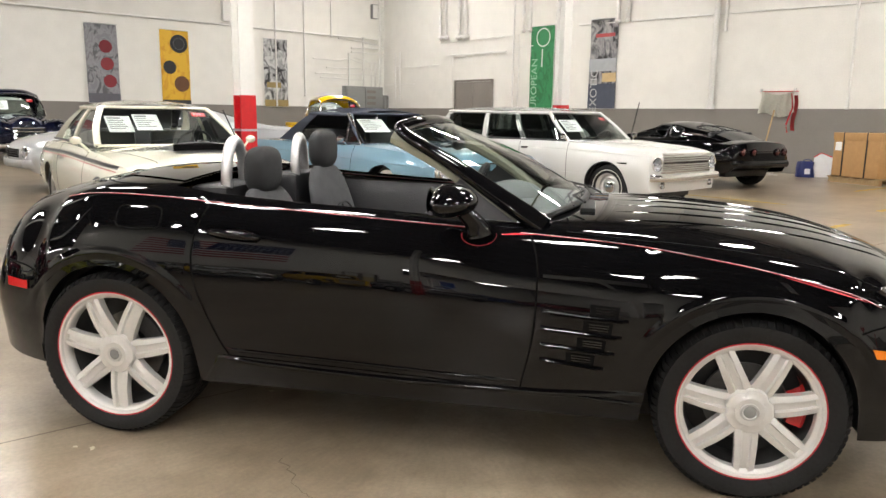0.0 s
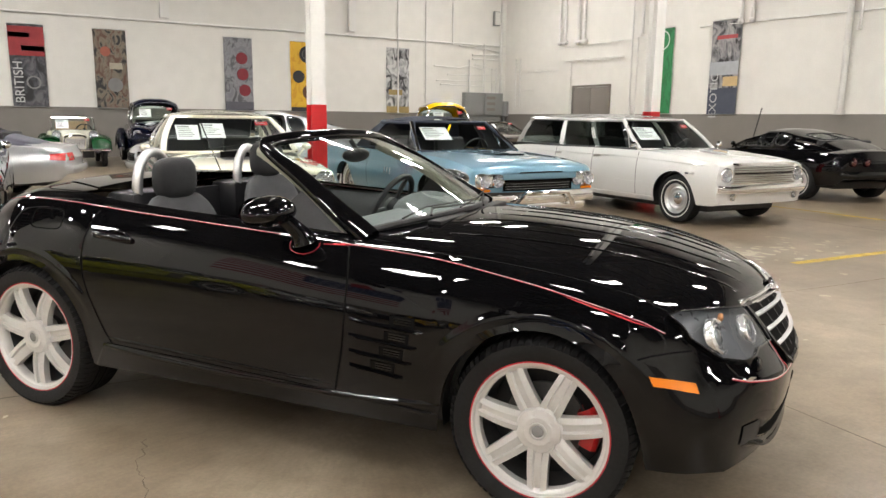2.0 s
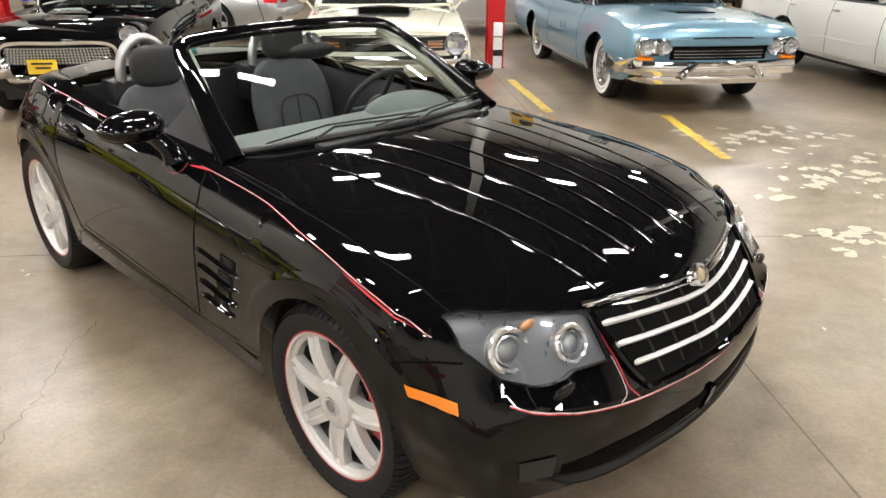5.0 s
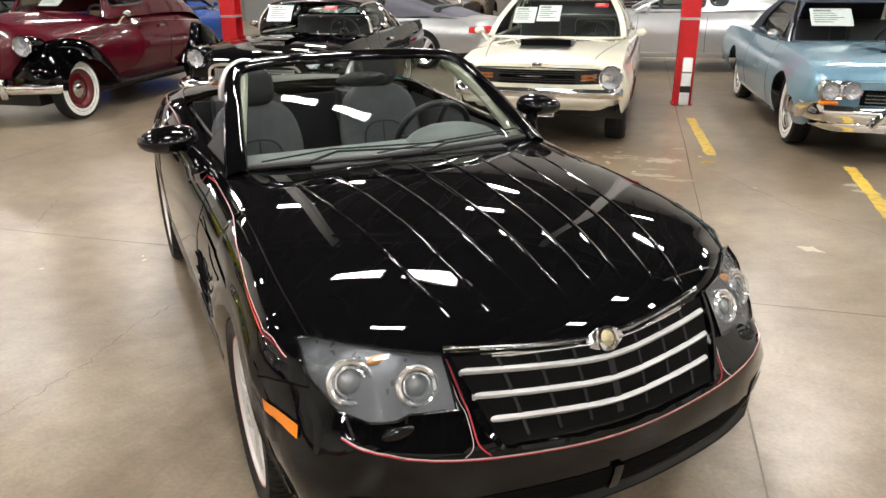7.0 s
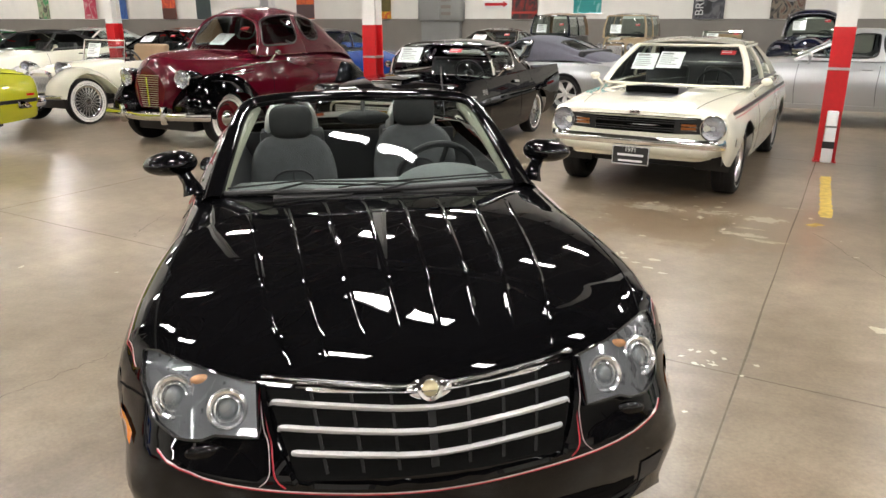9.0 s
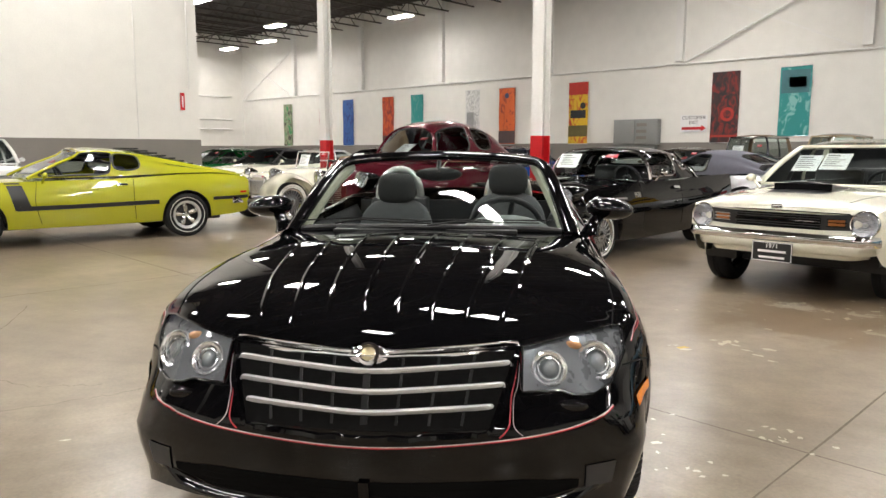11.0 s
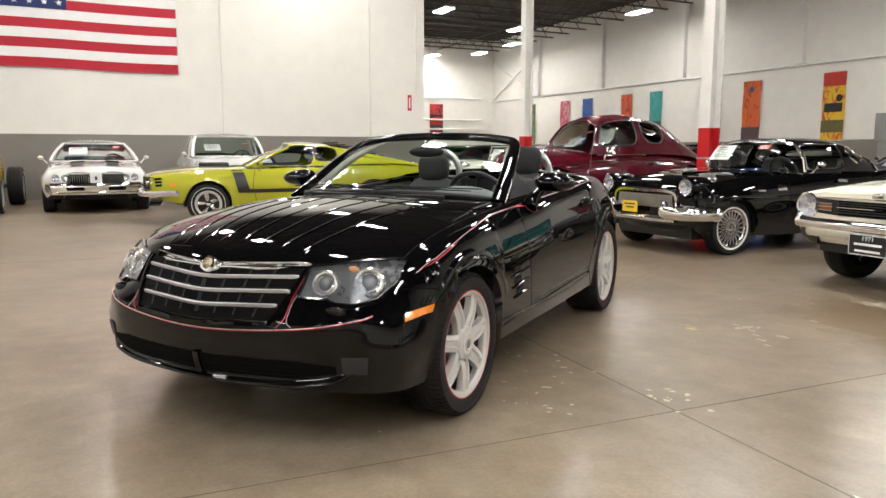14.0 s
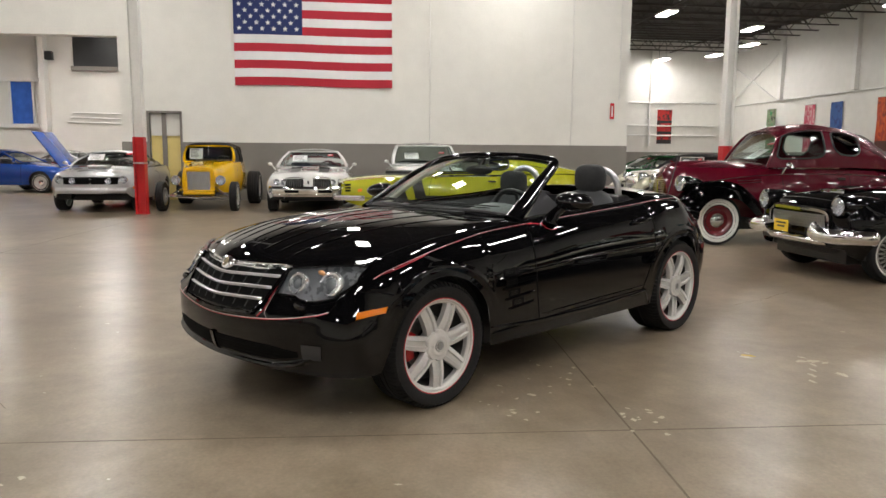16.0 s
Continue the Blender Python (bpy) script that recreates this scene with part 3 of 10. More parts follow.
panel_box(13.9, 15.7, 1.5, 2.42, YA - 0.02, "grey electrical switch cabinet in the corner")
panel_box(15.72, 15.98, 1.5, 2.1, YA - 0.03, "narrow grey electrical box in the corner")
panel_box(-11.75, -9.95, 1.5, 2.45, YA - 0.02, "grey electrical switch cabinet against the banner wall")


# ---- columns ----
def column(px, py, turn=0, red=1.52):
    t = thing("steel_column", pose(px, py, 0, 0, 0, turn), "white steel H-column with a red painted base", "column", "columns of the hall", "structure")
    for nm, m, z0, z1, g in (("red_base", M_COLR, 0.0, red, 0.004), ("shaft", M_COLW, red, CEIL - 0.02, 0.0)):
        bm = bmesh.new()
        box(bm, -0.105 - g, 0.105 + g, -0.105 - g, -0.09 + g, z0, z1)
        box(bm, -0.105 - g, 0.105 + g, 0.09 - g, 0.105 + g, z0, z1)
        box(bm, -0.01 - g, 0.01 + g, -0.09 + g, 0.09 - g, z0, z1)
        part(nm, bm, m, t, smooth=False)
    boxed("base_plate", (-0.125, 0.125, -0.125, 0.125, 0.0, 0.012), M_COLR, t)
    bm = bmesh.new()
    box(bm, -0.113, 0.113, -0.114, 0.114, 1.05, 1.08)
    part("strap", bm, M_STEELB, t, smooth=False)
    return t


for px, py in ((2.165, 6.62), (-4.05, 6.55), (-10.6, 7.4), (8.55, 6.55), (-21.5, 6.5), (-28.0, 6.5)):
    column(px, py)
column(-10.85, -5.34, red=1.6)
for px in (2.2, 8.6, -4.1):
    column(px, -9.5)
foam = thing("foam_pad", pose(2.18, 6.478, 0), "white foam pad taped to the column", "pad")
boxed("pad", (-0.06, 0.06, -0.03, 0.03, 0.002, 0.6), M_PAPER, foam, bevel=0.015)
boxed("tape", (-0.063, 0.063, -0.033, 0.0, 0.17, 0.25), M_DARK, foam)
boxed("tape", (-0.063, 0.063, -0.033, 0.0, 0.41, 0.43), M_GREYP, foam)


# ---- high-bay lamps, a few of them added out of view ----
def high_bay(px, py, pz=7.45, along=True):
    t = thing("high_bay_lamp", pose(px, py, pz, 0, 0, 0 if along else 90), "lit white high-bay lamp under the roof joists", "lamp", "high-bay lamps")
    boxed("housing", (-0.62, 0.62, -0.24, 0.24, 0.0, 0.07), M_COLW, t, bevel=0.01)
    boxed("diffuser", (-0.58, 0.58, -0.21, 0.21, -0.03, -0.002), M_LIGHT, t)
    for s in (-0.5, 0.5):
        bm = bmesh.new()
        tube(bm, [(s, 0, 0.07), (s, 0, CEIL - pz - 0.03)], 0.008, 6)
        part("hanger", bm, M_STEEL, t)
    return t


LAMPS = [(x, y) for x in (-12.4, -6.4, -0.4, 5.6, 11.6) for y in (-13.0, -7.2, -1.4, 10.0, 15.0)]
# two unseen lamps added to brighten the banner wall and its corner
LAMPS += [(12.6, 18.4), (-7.0, 18.4)]
LAMPS += [(-13.7, 3.6)] + [(x, 2.7) for x in (-7.8, -2.0, -0.3, 6.0, 11.0)]
LAMPS += [(-20.8, 19.4), (-24.0, 11.7), (-26.8, 17.0), (-31.2, 19.4), (-35.2, 19.5), (-37.4, 17.4), (-30.5, 9.0), (-36.0, 4.0), (-20.5, 4.0)]
for px, py in LAMPS:
    high_bay(px, py, 7.45 if px > -15 else 7.06)
# side room; the lamp at y -6 is an unseen extra that brightens it
for px, py in ((-20.0, -9.0), (-20.0, -13.0), (-20.0, -6.0)):
    high_bay(px, py, 5.1)


# ---- flag, banners, signs ----
M_FRED = mat("flag_red", (0.42, 0.012, 0.03), 0.75, bump=0.2, vary=0.06, scale=60)
M_FWHITE = mat("flag_white", (0.74, 0.74, 0.74), 0.75, bump=0.2, vary=0.04, scale=60)
M_FBLUE = mat("flag_blue", (0.012, 0.025, 0.12), 0.75, bump=0.2, vary=0.1, scale=60)


def flag(y0, y1, z0, z1):
    t = thing("wall_flag_cloth", pose(XF + 0.02, y0, z0), "large red, white and blue cloth flag hung flat on the wall", "flag")
    w, h = y1 - y0, z1 - z0

    def cloth(name, a0, a1, b0, b1, m, off):
        bm = bmesh.new()
        n, k = max(2, int((a1 - a0) / 0.12)), max(2, int((b1 - b0) / 0.12))
        rows = []
        for i in range(n + 1):
            row = []
            for j in range(k + 1):
                yy, zz = a0 + (a1 - a0) * i / n, b0 + (b1 - b0) * j / k
                wv = 0.012 * math.sin(yy * 2.1 + zz * 0.7) + 0.008 * math.sin(yy * 5.3 - zz * 1.9)
                row.append((0.02 + wv + off, yy, zz + 0.02 * math.sin(yy * 1.4) * (1 - zz / h)))
            rows.append(row)
        grid_mesh(bm, rows)
        return part(name, bm, m, t)

    for k in range(13):
        cloth("stripe", 0, w, h - (k + 1) * h / 13, h - k * h / 13, M_FRED if k % 2 == 0 else M_FWHITE, 0)
    can = cloth("canton", 0, w * 0.4 + 0.12, h * 6 / 13, h, M_FBLUE, 0.012)
    cw, chh = w * 0.4 + 0.12, h * 7 / 13
    for r in range(9):
        for c in range(6 if r % 2 == 0 else 5):
            bm = bmesh.new()
            cy = cw * ((2 * c + 1 if r % 2 == 0 else 2 * c + 2) / 12)
            cz = h - chh * (r + 1) / 10
            pts = []
            for i in range(10):
                rr = 0.075 if i % 2 == 0 else 0.03
                pts.append(bm.verts.new((0.055, cy - rr * math.sin(i * math.tau / 10), cz + rr * math.cos(i * math.tau / 10))))
            ce = bm.verts.new((0.058, cy, cz))
            for i in range(10):
                bm.faces.new((pts[i], pts[(i + 1) % 10], ce))
            part("star", bm, M_FWHITE, can, smooth=False)
    return t


flag(-4.12, 0.14, 3.12, 6.05)


def disc_bm(cx, cz, r, n=24, y=0.0, r2=0.0):
    bm = bmesh.new()
    a = [bm.verts.new((cx + r * math.cos(i * math.tau / n), y, cz + r * math.sin(i * math.tau / n))) for i in range(n)]
    if r2:
        b = [bm.verts.new((cx + r2 * math.cos(i * math.tau / n), y, cz + r2 * math.sin(i * math.tau / n))) for i in range(n)]
        for i in range(n):
            bm.faces.new((a[i], a[(i + 1) % n], b[(i + 1) % n], b[i]))
    else:
        bm.faces.new(a)
    return bm


def poly_bm(pts, y=0.0):
    bm = bmesh.new()
    bm.faces.new([bm.verts.new((px, y, pz)) for px, pz in pts])
    return bm


def lettering(name, text, size, material, parent, m, tall=1.0):
    cu = bpy.data.curves.new(name, "FONT")
    cu.body, cu.size, cu.align_x, cu.align_y, cu.extrude = text, size, "CENTER", "CENTER", 0.001
    cu.materials.append(material)
    ob = new(name, cu)
    ob.parent = parent
    ob.matrix_basis = m
    return ob


def print_mat(name, c1, c2, c3, scale=2.2, seed=0.0):
    """A blurred photographic print: soft patches of three inks."""
    m, nt, b = nodes_of(name)
    tc = nt.nodes.new("ShaderNodeTexCoord")
    mp = nt.nodes.new("ShaderNodeMapping")
    mp.inputs["Location"].default_value = (seed, seed * 1.7, seed * 0.6)
    mp.inputs["Scale"].default_value = (1.6, 1, 1)
    nt.links.new(tc.outputs["Object"], mp.inputs[0])
    n = nt.nodes.new("ShaderNodeTexNoise")
    n.inputs["Scale"].default_value = scale
    n.inputs["Detail"].default_value = 4
    n.inputs["Distortion"].default_value = 1.6
    nt.links.new(mp.outputs[0], n.inputs["Vector"])
    r = nt.nodes.new("ShaderNodeValToRGB")
    r.color_ramp.elements.new(0.5)
    for e, (p, c) in zip(r.color_ramp.elements, ((0.38, c1), (0.5, c2), (0.62, c3))):
        e.position, e.color = p, (*c, 1)
    nt.links.new(n.outputs["Fac"], r.inputs[0])
    nt.links.new(r.outputs[0], b.inputs["Base Color"])
    b.inputs["Roughness"].default_value = 0.6
    return m


W_, K_, G_, R_, Y_ = (0.7, 0.7, 0.68), (0.02, 0.02, 0.022), (0.2, 0.2, 0.2), (0.45, 0.02, 0.02), (0.7, 0.42, 0.03)


def banner(m, w, z0, z1, inks, label, bits=(), word="", wordcol=W_, wordz=0.5, wordsize=0.34, seed=0.0):
    """A hanging vinyl banner; local x runs along the wall, -y faces the hall."""
    t = thing("wall_banner", m, label, "banner", "banners on the walls")
    bm = bmesh.new()
    rows = []
    for i in range(7):
        u = i / 6
        rows.append([(-w / 2 + w * u, -0.02 - 0.012 * math.sin(u * 5 + k * 0.8 + seed), z0 + (z1 - z0) * k / 12) for k in range(13)])
    grid_mesh(bm, rows)
    part("cloth", bm, print_mat("banner_print", *inks, seed=seed), t)
    for s in (z0, z1):
        bm = bmesh.new()
        tube(bm, [(-w / 2 - 0.01, -0.02, s), (w / 2 + 0.01, -0.02, s)], 0.014, 6)
        part("batten", bm, M_STEELB, t)
    h = z1 - z0
    for kind, a, b, c, d, col in bits:
        mm = mat("banner_ink", col, 0.6, vary=0.15, scale=6)
        if kind == "disc":
            part("print", disc_bm(a * w, z0 + b * h, c, 24, -0.037, d), mm, t, smooth=False)
        else:
            part("print", poly_bm([(a * w, z0 + b * h), (c * w, z0 + b * h), (c * w, z0 + d * h), (a * w, z0 + d * h)], -0.0365), mm, t, smooth=False)
    if word:
        lettering("letters", word, wordsize, mat("banner_letters", wordcol, 0.6), t, Matrix.Translation((-w * 0.28, -0.04, z0 + h * wordz)) @ pose(0, 0, 0, 90, -90, 0))
    return t


def on_north(px):
    return pose(px, YA - 0.03, 0)


def on_east(py):
    return pose(XB - 0.03, py, 0, 0, 0, -90)


Z0, Z1 = 1.56, 4.0
TEAL, ORANGE, GREEN, BLUE, PINK = (0.02, 0.25, 0.24), (0.6, 0.11, 0.02), (0.03, 0.22, 0.08), (0.03, 0.1, 0.32), (0.4, 0.03, 0.07)
banner(on_north(-1.37), 0.95, Z0, Z1, (K_, (0.05, 0.05, 0.06), (0.12, 0.12, 0.13)), "dark banner with a red car print and white letters",
       [("box", -0.5, 0.62, 0.5, 0.97, (0.3, 0.025, 0.03)), ("box", -0.15, 0.68, 0.5, 0.74, (0.5, 0.48, 0.46)), ("box", -0.5, 0.84, 0.1, 0.9, (0.08, 0.04, 0.05)), ("disc", 0.12, 0.3, 0.2, 0.15, G_)], "BRITISH", (0.55, 0.55, 0.55), 0.3, 0.36, 1)
banner(on_north(0.92), 0.95, Z0, Z1, (K_, (0.2, 0.17, 0.13), (0.12, 0.06, 0.04)), "collage banner with engine and badge prints", [("disc", 0.1, 0.3, 0.22, 0, G_), ("disc", -0.15, 0.72, 0.15, 0, (0.35, 0.1, 0.06)), ("box", -0.05, 0.5, 0.35, 0.58, (0.4, 0.36, 0.28))], "", W_, 0.5, 0.3, 2)
banner(on_north(4.93), 0.97, Z0, Z1, ((0.2, 0.2, 0.22), (0.26, 0.26, 0.28), (0.1, 0.1, 0.11)), "grey banner with three red tail lamp prints",
       [("disc", 0.12, 0.72, 0.2, 0, (0.2, 0.015, 0.025)), ("disc", 0.14, 0.5, 0.2, 0, (0.2, 0.015, 0.025)), ("disc", 0.2, 0.28, 0.2, 0, (0.2, 0.015, 0.025)), ("box", -0.5, 0.0, 0.5, 0.12, (0.1, 0.1, 0.12))], "", W_, 0.5, 0.3, 3)
banner(on_north(7.25), 0.97, Z0, Z1, (Y_, Y_, (0.6, 0.3, 0.02)), "yellow banner with black round gauge prints", [("disc", 0.15, 0.82, 0.3, 0, K_), ("disc", -0.2, 0.5, 0.22, 0, K_), ("disc", 0.2, 0.28, 0.26, 0, (0.12, 0.05, 0.02)), ("disc", 0.15, 0.82, 0.2, 0.17, G_), ("box", -0.5, 0.0, 0.5, 0.06, K_)], "", W_, 0.5, 0.3, 4)
banner(on_north(11.0), 0.97, Z0, Z1, (K_, (0.3, 0.3, 0.3), (0.55, 0.55, 0.54)), "grey banner with a chrome engine print", [("box", -0.5, 0.0, 0.5, 0.1, (0.3, 0.22, 0.08)), ("box", -0.4, 0.28, 0.2, 0.36, (0.3, 0.22, 0.08))], "", W_, 0.5, 0.3, 5)
banner(on_north(-5.32), 0.97, 1.75, Z1, (TEAL, TEAL, (0.2, 0.45, 0.44)), "teal banner with a dark car detail print", [("box", -0.45, 0.62, 0.45, 0.95, (0.05, 0.16, 0.18)), ("box", -0.2, 0.7, 0.35, 0.85, (0.2, 0.4, 0.42))], "", W_, 0.5, 0.3, 6)
banner(on_north(-7.6), 0.97, Z0, Z1, (K_, (0.06, 0.02, 0.02), (0.2, 0.02, 0.015)), "black banner with a red car print", [("disc", 0.1, 0.4, 0.24, 0.14, (0.4, 0.03, 0.02)), ("box", -0.5, 0.08, 0.5, 0.11, (0.35, 0.03, 0.02))], "", W_, 0.5, 0.3, 7)
banner(on_north(-13.55), 0.9, Z0, Z1, ((0.65, 0.42, 0.02), (0.65, 0.4, 0.02), (0.5, 0.06, 0.02)), "red and yellow banner with a car print", [("box", -0.5, 0.8, 0.5, 1.0, (0.45, 0.03, 0.02)), ("box", -0.4, 0.42, 0.4, 0.55, K_), ("box", -0.5, 0.12, 0.5, 0.3, (0.12, 0.1, 0.03)), ("disc", 0.25, 0.62, 0.13, 0, K_)], "", W_, 0.5, 0.3, 8)
banner(on_north(-17.2), 0.9, Z0, Z1, (ORANGE, ORANGE, (0.3, 0.05, 0.02)), "orange banner with a dark car print", [("box", -0.5, 0.02, 0.5, 0.24, (0.08, 0.05, 0.05)), ("disc", 0.0, 0.86, 0.12, 0, (0.05, 0.06, 0.12))], "", W_, 0.5, 0.3, 9)
banner(on_north(-19.2), 0.85, Z0, Z1, ((0.5, 0.5, 0.48), W_, (0.4, 0.4, 0.4)), "pale grey banner with faint letters", [("box", -0.4, 0.1, 0.1, 0.6, (0.3, 0.3, 0.3))], "", (0.4, 0.4, 0.4), 0.5, 0.3, 10)
banner(on_north(-22.8), 0.85, Z0, Z1, (TEAL, TEAL, (0.1, 0.3, 0.28)), "teal banner with a dark lower print", [("box", -0.5, 0.0, 0.5, 0.42, (0.04, 0.06, 0.06))], "", W_, 0.5, 0.3, 11)
banner(on_north(-24.9), 0.85, Z0, Z1, (ORANGE, (0.5, 0.06, 0.02), (0.25, 0.04, 0.02)), "orange-red banner with a car print", [("box", -0.5, 0.0, 0.5, 0.2, (0.1, 0.04, 0.03))], "", W_, 0.5, 0.3, 12)
banner(on_north(-28.1), 0.9, Z0, Z1, (BLUE, BLUE, (0.02, 0.05, 0.2)), "blue banner on the far wall stretch", [], "", W_, 0.5, 0.3, 13)
banner(on_north(-30.2), 0.9, Z0, Z1, (PINK, PINK, (0.5, 0.3, 0.3)), "dark pink banner on the far wall stretch", [], "", W_, 0.5, 0.3, 14)
banner(on_north(-33.7), 0.9, Z0, Z1, (GREEN, (0.3, 0.32, 0.2), K_), "green and grey banner on the far wall stretch", [], "", W_, 0.5, 0.3, 15)
banner(on_east(13.65), 1.0, 1.6, 4.2, (GREEN, GREEN, (0.02, 0.15, 0.05)), "green banner with a round badge and white letters", [("disc", 0.05, 0.86, 0.3, 0.26, W_), ("box", 0.0, 0.5, 0.05, 0.72, W_)], "EUROPEAN", (0.3, 0.5, 0.35), 0.26, 0.36, 16)
banner(on_east(11.2), 1.0, 1.58, 4.2, (K_, (0.2, 0.2, 0.21), (0.35, 0.34, 0.33)), "grey banner with sports car prints and letters", [("box", -0.5, 0.42, 0.5, 0.56, (0.4, 0.42, 0.45)), ("box", -0.5, 0.0, 0.5, 0.28, (0.06, 0.07, 0.1)), ("box", 0.0, 0.3, 0.5, 0.4, (0.55, 0.4, 0.2)), ("box", -0.3, 0.8, 0.4, 0.84, (0.4, 0.06, 0.06))], "EXOTIC", (0.45, 0.45, 0.45), 0.2, 0.36, 17)
banner(pose(XFAR + 0.03, 18.2, 0, 0, 0, 90), 0.95, 2.1, 4.2, (R_, (0.5, 0.02, 0.02), K_), "red and black banner at the far end", [("box", -0.5, 0.28, 0.5, 0.36, K_), ("box", -0.5, 0.6, 0.5, 0.68, K_), ("box", -0.5, 0.0, 0.5, 0.12, K_)], "", W_, 0.5, 0.3, 18)

sign = thing("exit_sign", on_north(-8.7), "white customer exit sign with a red arrow", "sign")
boxed("board", (-0.5, 0.5, -0.012, -0.002, 1.95, 2.55), M_FWHITE, sign)
lettering("letters", "CUSTOMER", 0.17, M_DARK, sign, Matrix.Translation((0, -0.014, 2.45)) @ pose(0, 0, 0, 90))
lettering("letters", "EXIT", 0.17, M_DARK, sign, Matrix.Translation((0, -0.014, 2.28)) @ pose(0, 0, 0, 90))
part("arrow", poly_bm([(-0.44, 2.03), (0.28, 2.03), (0.28, 1.97), (0.46, 2.08), (0.28, 2.19), (0.28, 2.13), (-0.44, 2.13)], -0.015), M_COLR, sign, smooth=False)
fx = thing("extinguisher_sign", pose(XF + 0.01, 6.52, 0, 0, 0, 90), "small red upright sign on the wall", "sign")
boxed("board", (-0.06, 0.06, -0.015, -0.002, 2.35, 2.8), M_COLR, fx)
boxed("lettering_bar", (-0.02, 0.02, -0.018, -0.0152, 2.42, 2.72), M_FWHITE, fx)

# things by the east wall
crate = thing("cardboard_crate", pose(14.85, 3.05, 0, 0, 0, -20), "large brown cardboard box strapped on a wooden pallet", "box")
M_CARD = mat("cardboard", (0.42, 0.24, 0.1), 0.75, bump=0.1, vary=0.1, scale=12)
M_PALL = mat("pallet_wood", (0.36, 0.25, 0.13), 0.75, bump=0.3, vary=0.25, scale=20)
boxed("carton", (-0.7, 0.7, -0.55, 0.55, 0.14, 0.93), M_CARD, crate, bevel=0.012)
boxed("lid", (-0.715, 0.715, -0.565, 0.565, 0.9, 1.06), M_CARD, crate, bevel=0.01)
for u in (-0.25, 0.3):
    boxed("strap", (-0.72, 0.72, u - 0.01, u + 0.01, 0.14, 1.065), M_DARK, crate)
boxed("label_sheet", (-0.708, -0.7005, 0.35, 0.5, 0.68, 0.86), M_PAPER, crate)
boxed("tape", (-0.706, 0.706, -0.04, 0.04, 1.061, 1.067), mat("parcel_tape", (0.5, 0.33, 0.15), 0.3), crate)
for k in range(5):
    boxed("deck_board", (-0.75, 0.75, -0.6 + k * 0.275, -0.5 + k * 0.275, 0.11, 0.135), M_PALL, crate)
for k in (-0.7, -0.05, 0.6):
    boxed("bearer", (k, k + 0.1, -0.6, 0.6, 0.0, 0.108), M_PALL, crate)
coat = thing("cloth_on_hook", pose(XB - 0.002, 5.85, 0, 0, 0, -90), "pale grey cloth draped over two wall hooks beside a red strap", "cloth")
bm = bmesh.new()
rows = []
for u in np.linspace(0, 1, 25):
    row = []
    for v in np.linspace(0, 1, 13):
        sag = 0.1 * math.sin(u * math.pi) * (1 - v)
        low = 0.62 - 0.1 * math.sin(u * 7) * 0.5 - 0.12 * abs(u - 0.45)
        row.append((-0.42 + 0.84 * u + 0.03 * math.sin(v * 5 + u * 3), -0.05 - 0.03 * math.sin(u * 22) * (0.3 + v) - 0.02 * v, 2.02 - sag - low * v))
    rows.append(row)
grid_mesh(bm, rows)
bmesh.ops.solidify(bm, geom=bm.faces[:], thickness=0.006)
part("cloth", bm, mat("canvas_cloth", (0.56, 0.55, 0.48), 0.85, bump=0.3, vary=0.1, scale=25), coat)
for x in (-0.42, 0.42):
    boxed("hook", (x - 0.02, x + 0.02, -0.08, 0.0, 2.0, 2.07), M_STEELB, coat)
bm = bmesh.new()
grid_mesh(bm, [[(0.4 + 0.1 * u + 0.03 * math.sin(v * 6), -0.03 - 0.02 * u, 1.9 - 0.85 * v) for v in np.linspace(0, 1, 10)] for u in np.linspace(0, 1, 4)])
bmesh.ops.solidify(bm, geom=bm.faces[:], thickness=0.008)
part("red_strap", bm, mat("red_webbing", (0.3, 0.03, 0.03), 0.8, vary=0.15, scale=30), coat)
stick = thing("wooden_stick", pose(XB - 0.06, 5.95, 0), "bare wooden stick leaning against the wall", "stick")
bm = bmesh.new()
tube(bm, [(-0.2, 0.12, 0.0), (0.02, -0.05, 1.55)], 0.018, 8)
part("shaft", bm, mat("bare_wood", (0.45, 0.3, 0.15), 0.6, vary=0.15, scale=40), stick)
bm = bmesh.new()
tube(bm, [(0.35, -0.05, 1.95), (0.42, -0.1, 1.6), (0.3, -0.1, 1.2), (0.34, -0.1, 1.0)], 0.02, 6)
tube(bm, [(-0.45, -0.03, 2.0), (0.5, -0.03, 2.0)], 0.012, 6)
part("hose", bm, M_COLR, coat)
M_BLUEP = mat("blue_plastic", (0.02, 0.03, 0.13), 0.4, bump=0.3, vary=0.2, scale=15)
bag = thing("blue_bag", pose(15.2, 4.7, 0, 0, 0, 38), "dark blue carrier bag with a white print, standing by the wall", "bag")
bm = bmesh.new()
rows = []
for k in range(9):
    t = k / 8
    rows.append([((0.15 + 0.02 * math.sin(5 * t + 2 * a)) * math.copysign(abs(math.cos(a)) ** 0.5, math.cos(a)), (0.19 - 0.03 * t + 0.012 * math.sin(7 * t + 3 * a)) * math.copysign(abs(math.sin(a)) ** 0.5, math.sin(a)), 0.36 * t) for a in np.linspace(0, math.tau, 25)[:-1]])
vs = grid_mesh(bm, rows, close_v=True)
bm.faces.new(vs[0])
part("bag_body", bm, M_BLUEP, bag)
boxed("print", (-0.178, -0.172, -0.07, 0.05, 0.08, 0.2), M_FWHITE, bag)
bm = bmesh.new()
tube(bm, [(-0.14, 0.1 * math.cos(a), 0.34 + 0.08 * math.sin(a)) for a in np.linspace(0, math.pi, 9)], 0.012, 6)
part("handle", bm, M_BLUEP, bag)
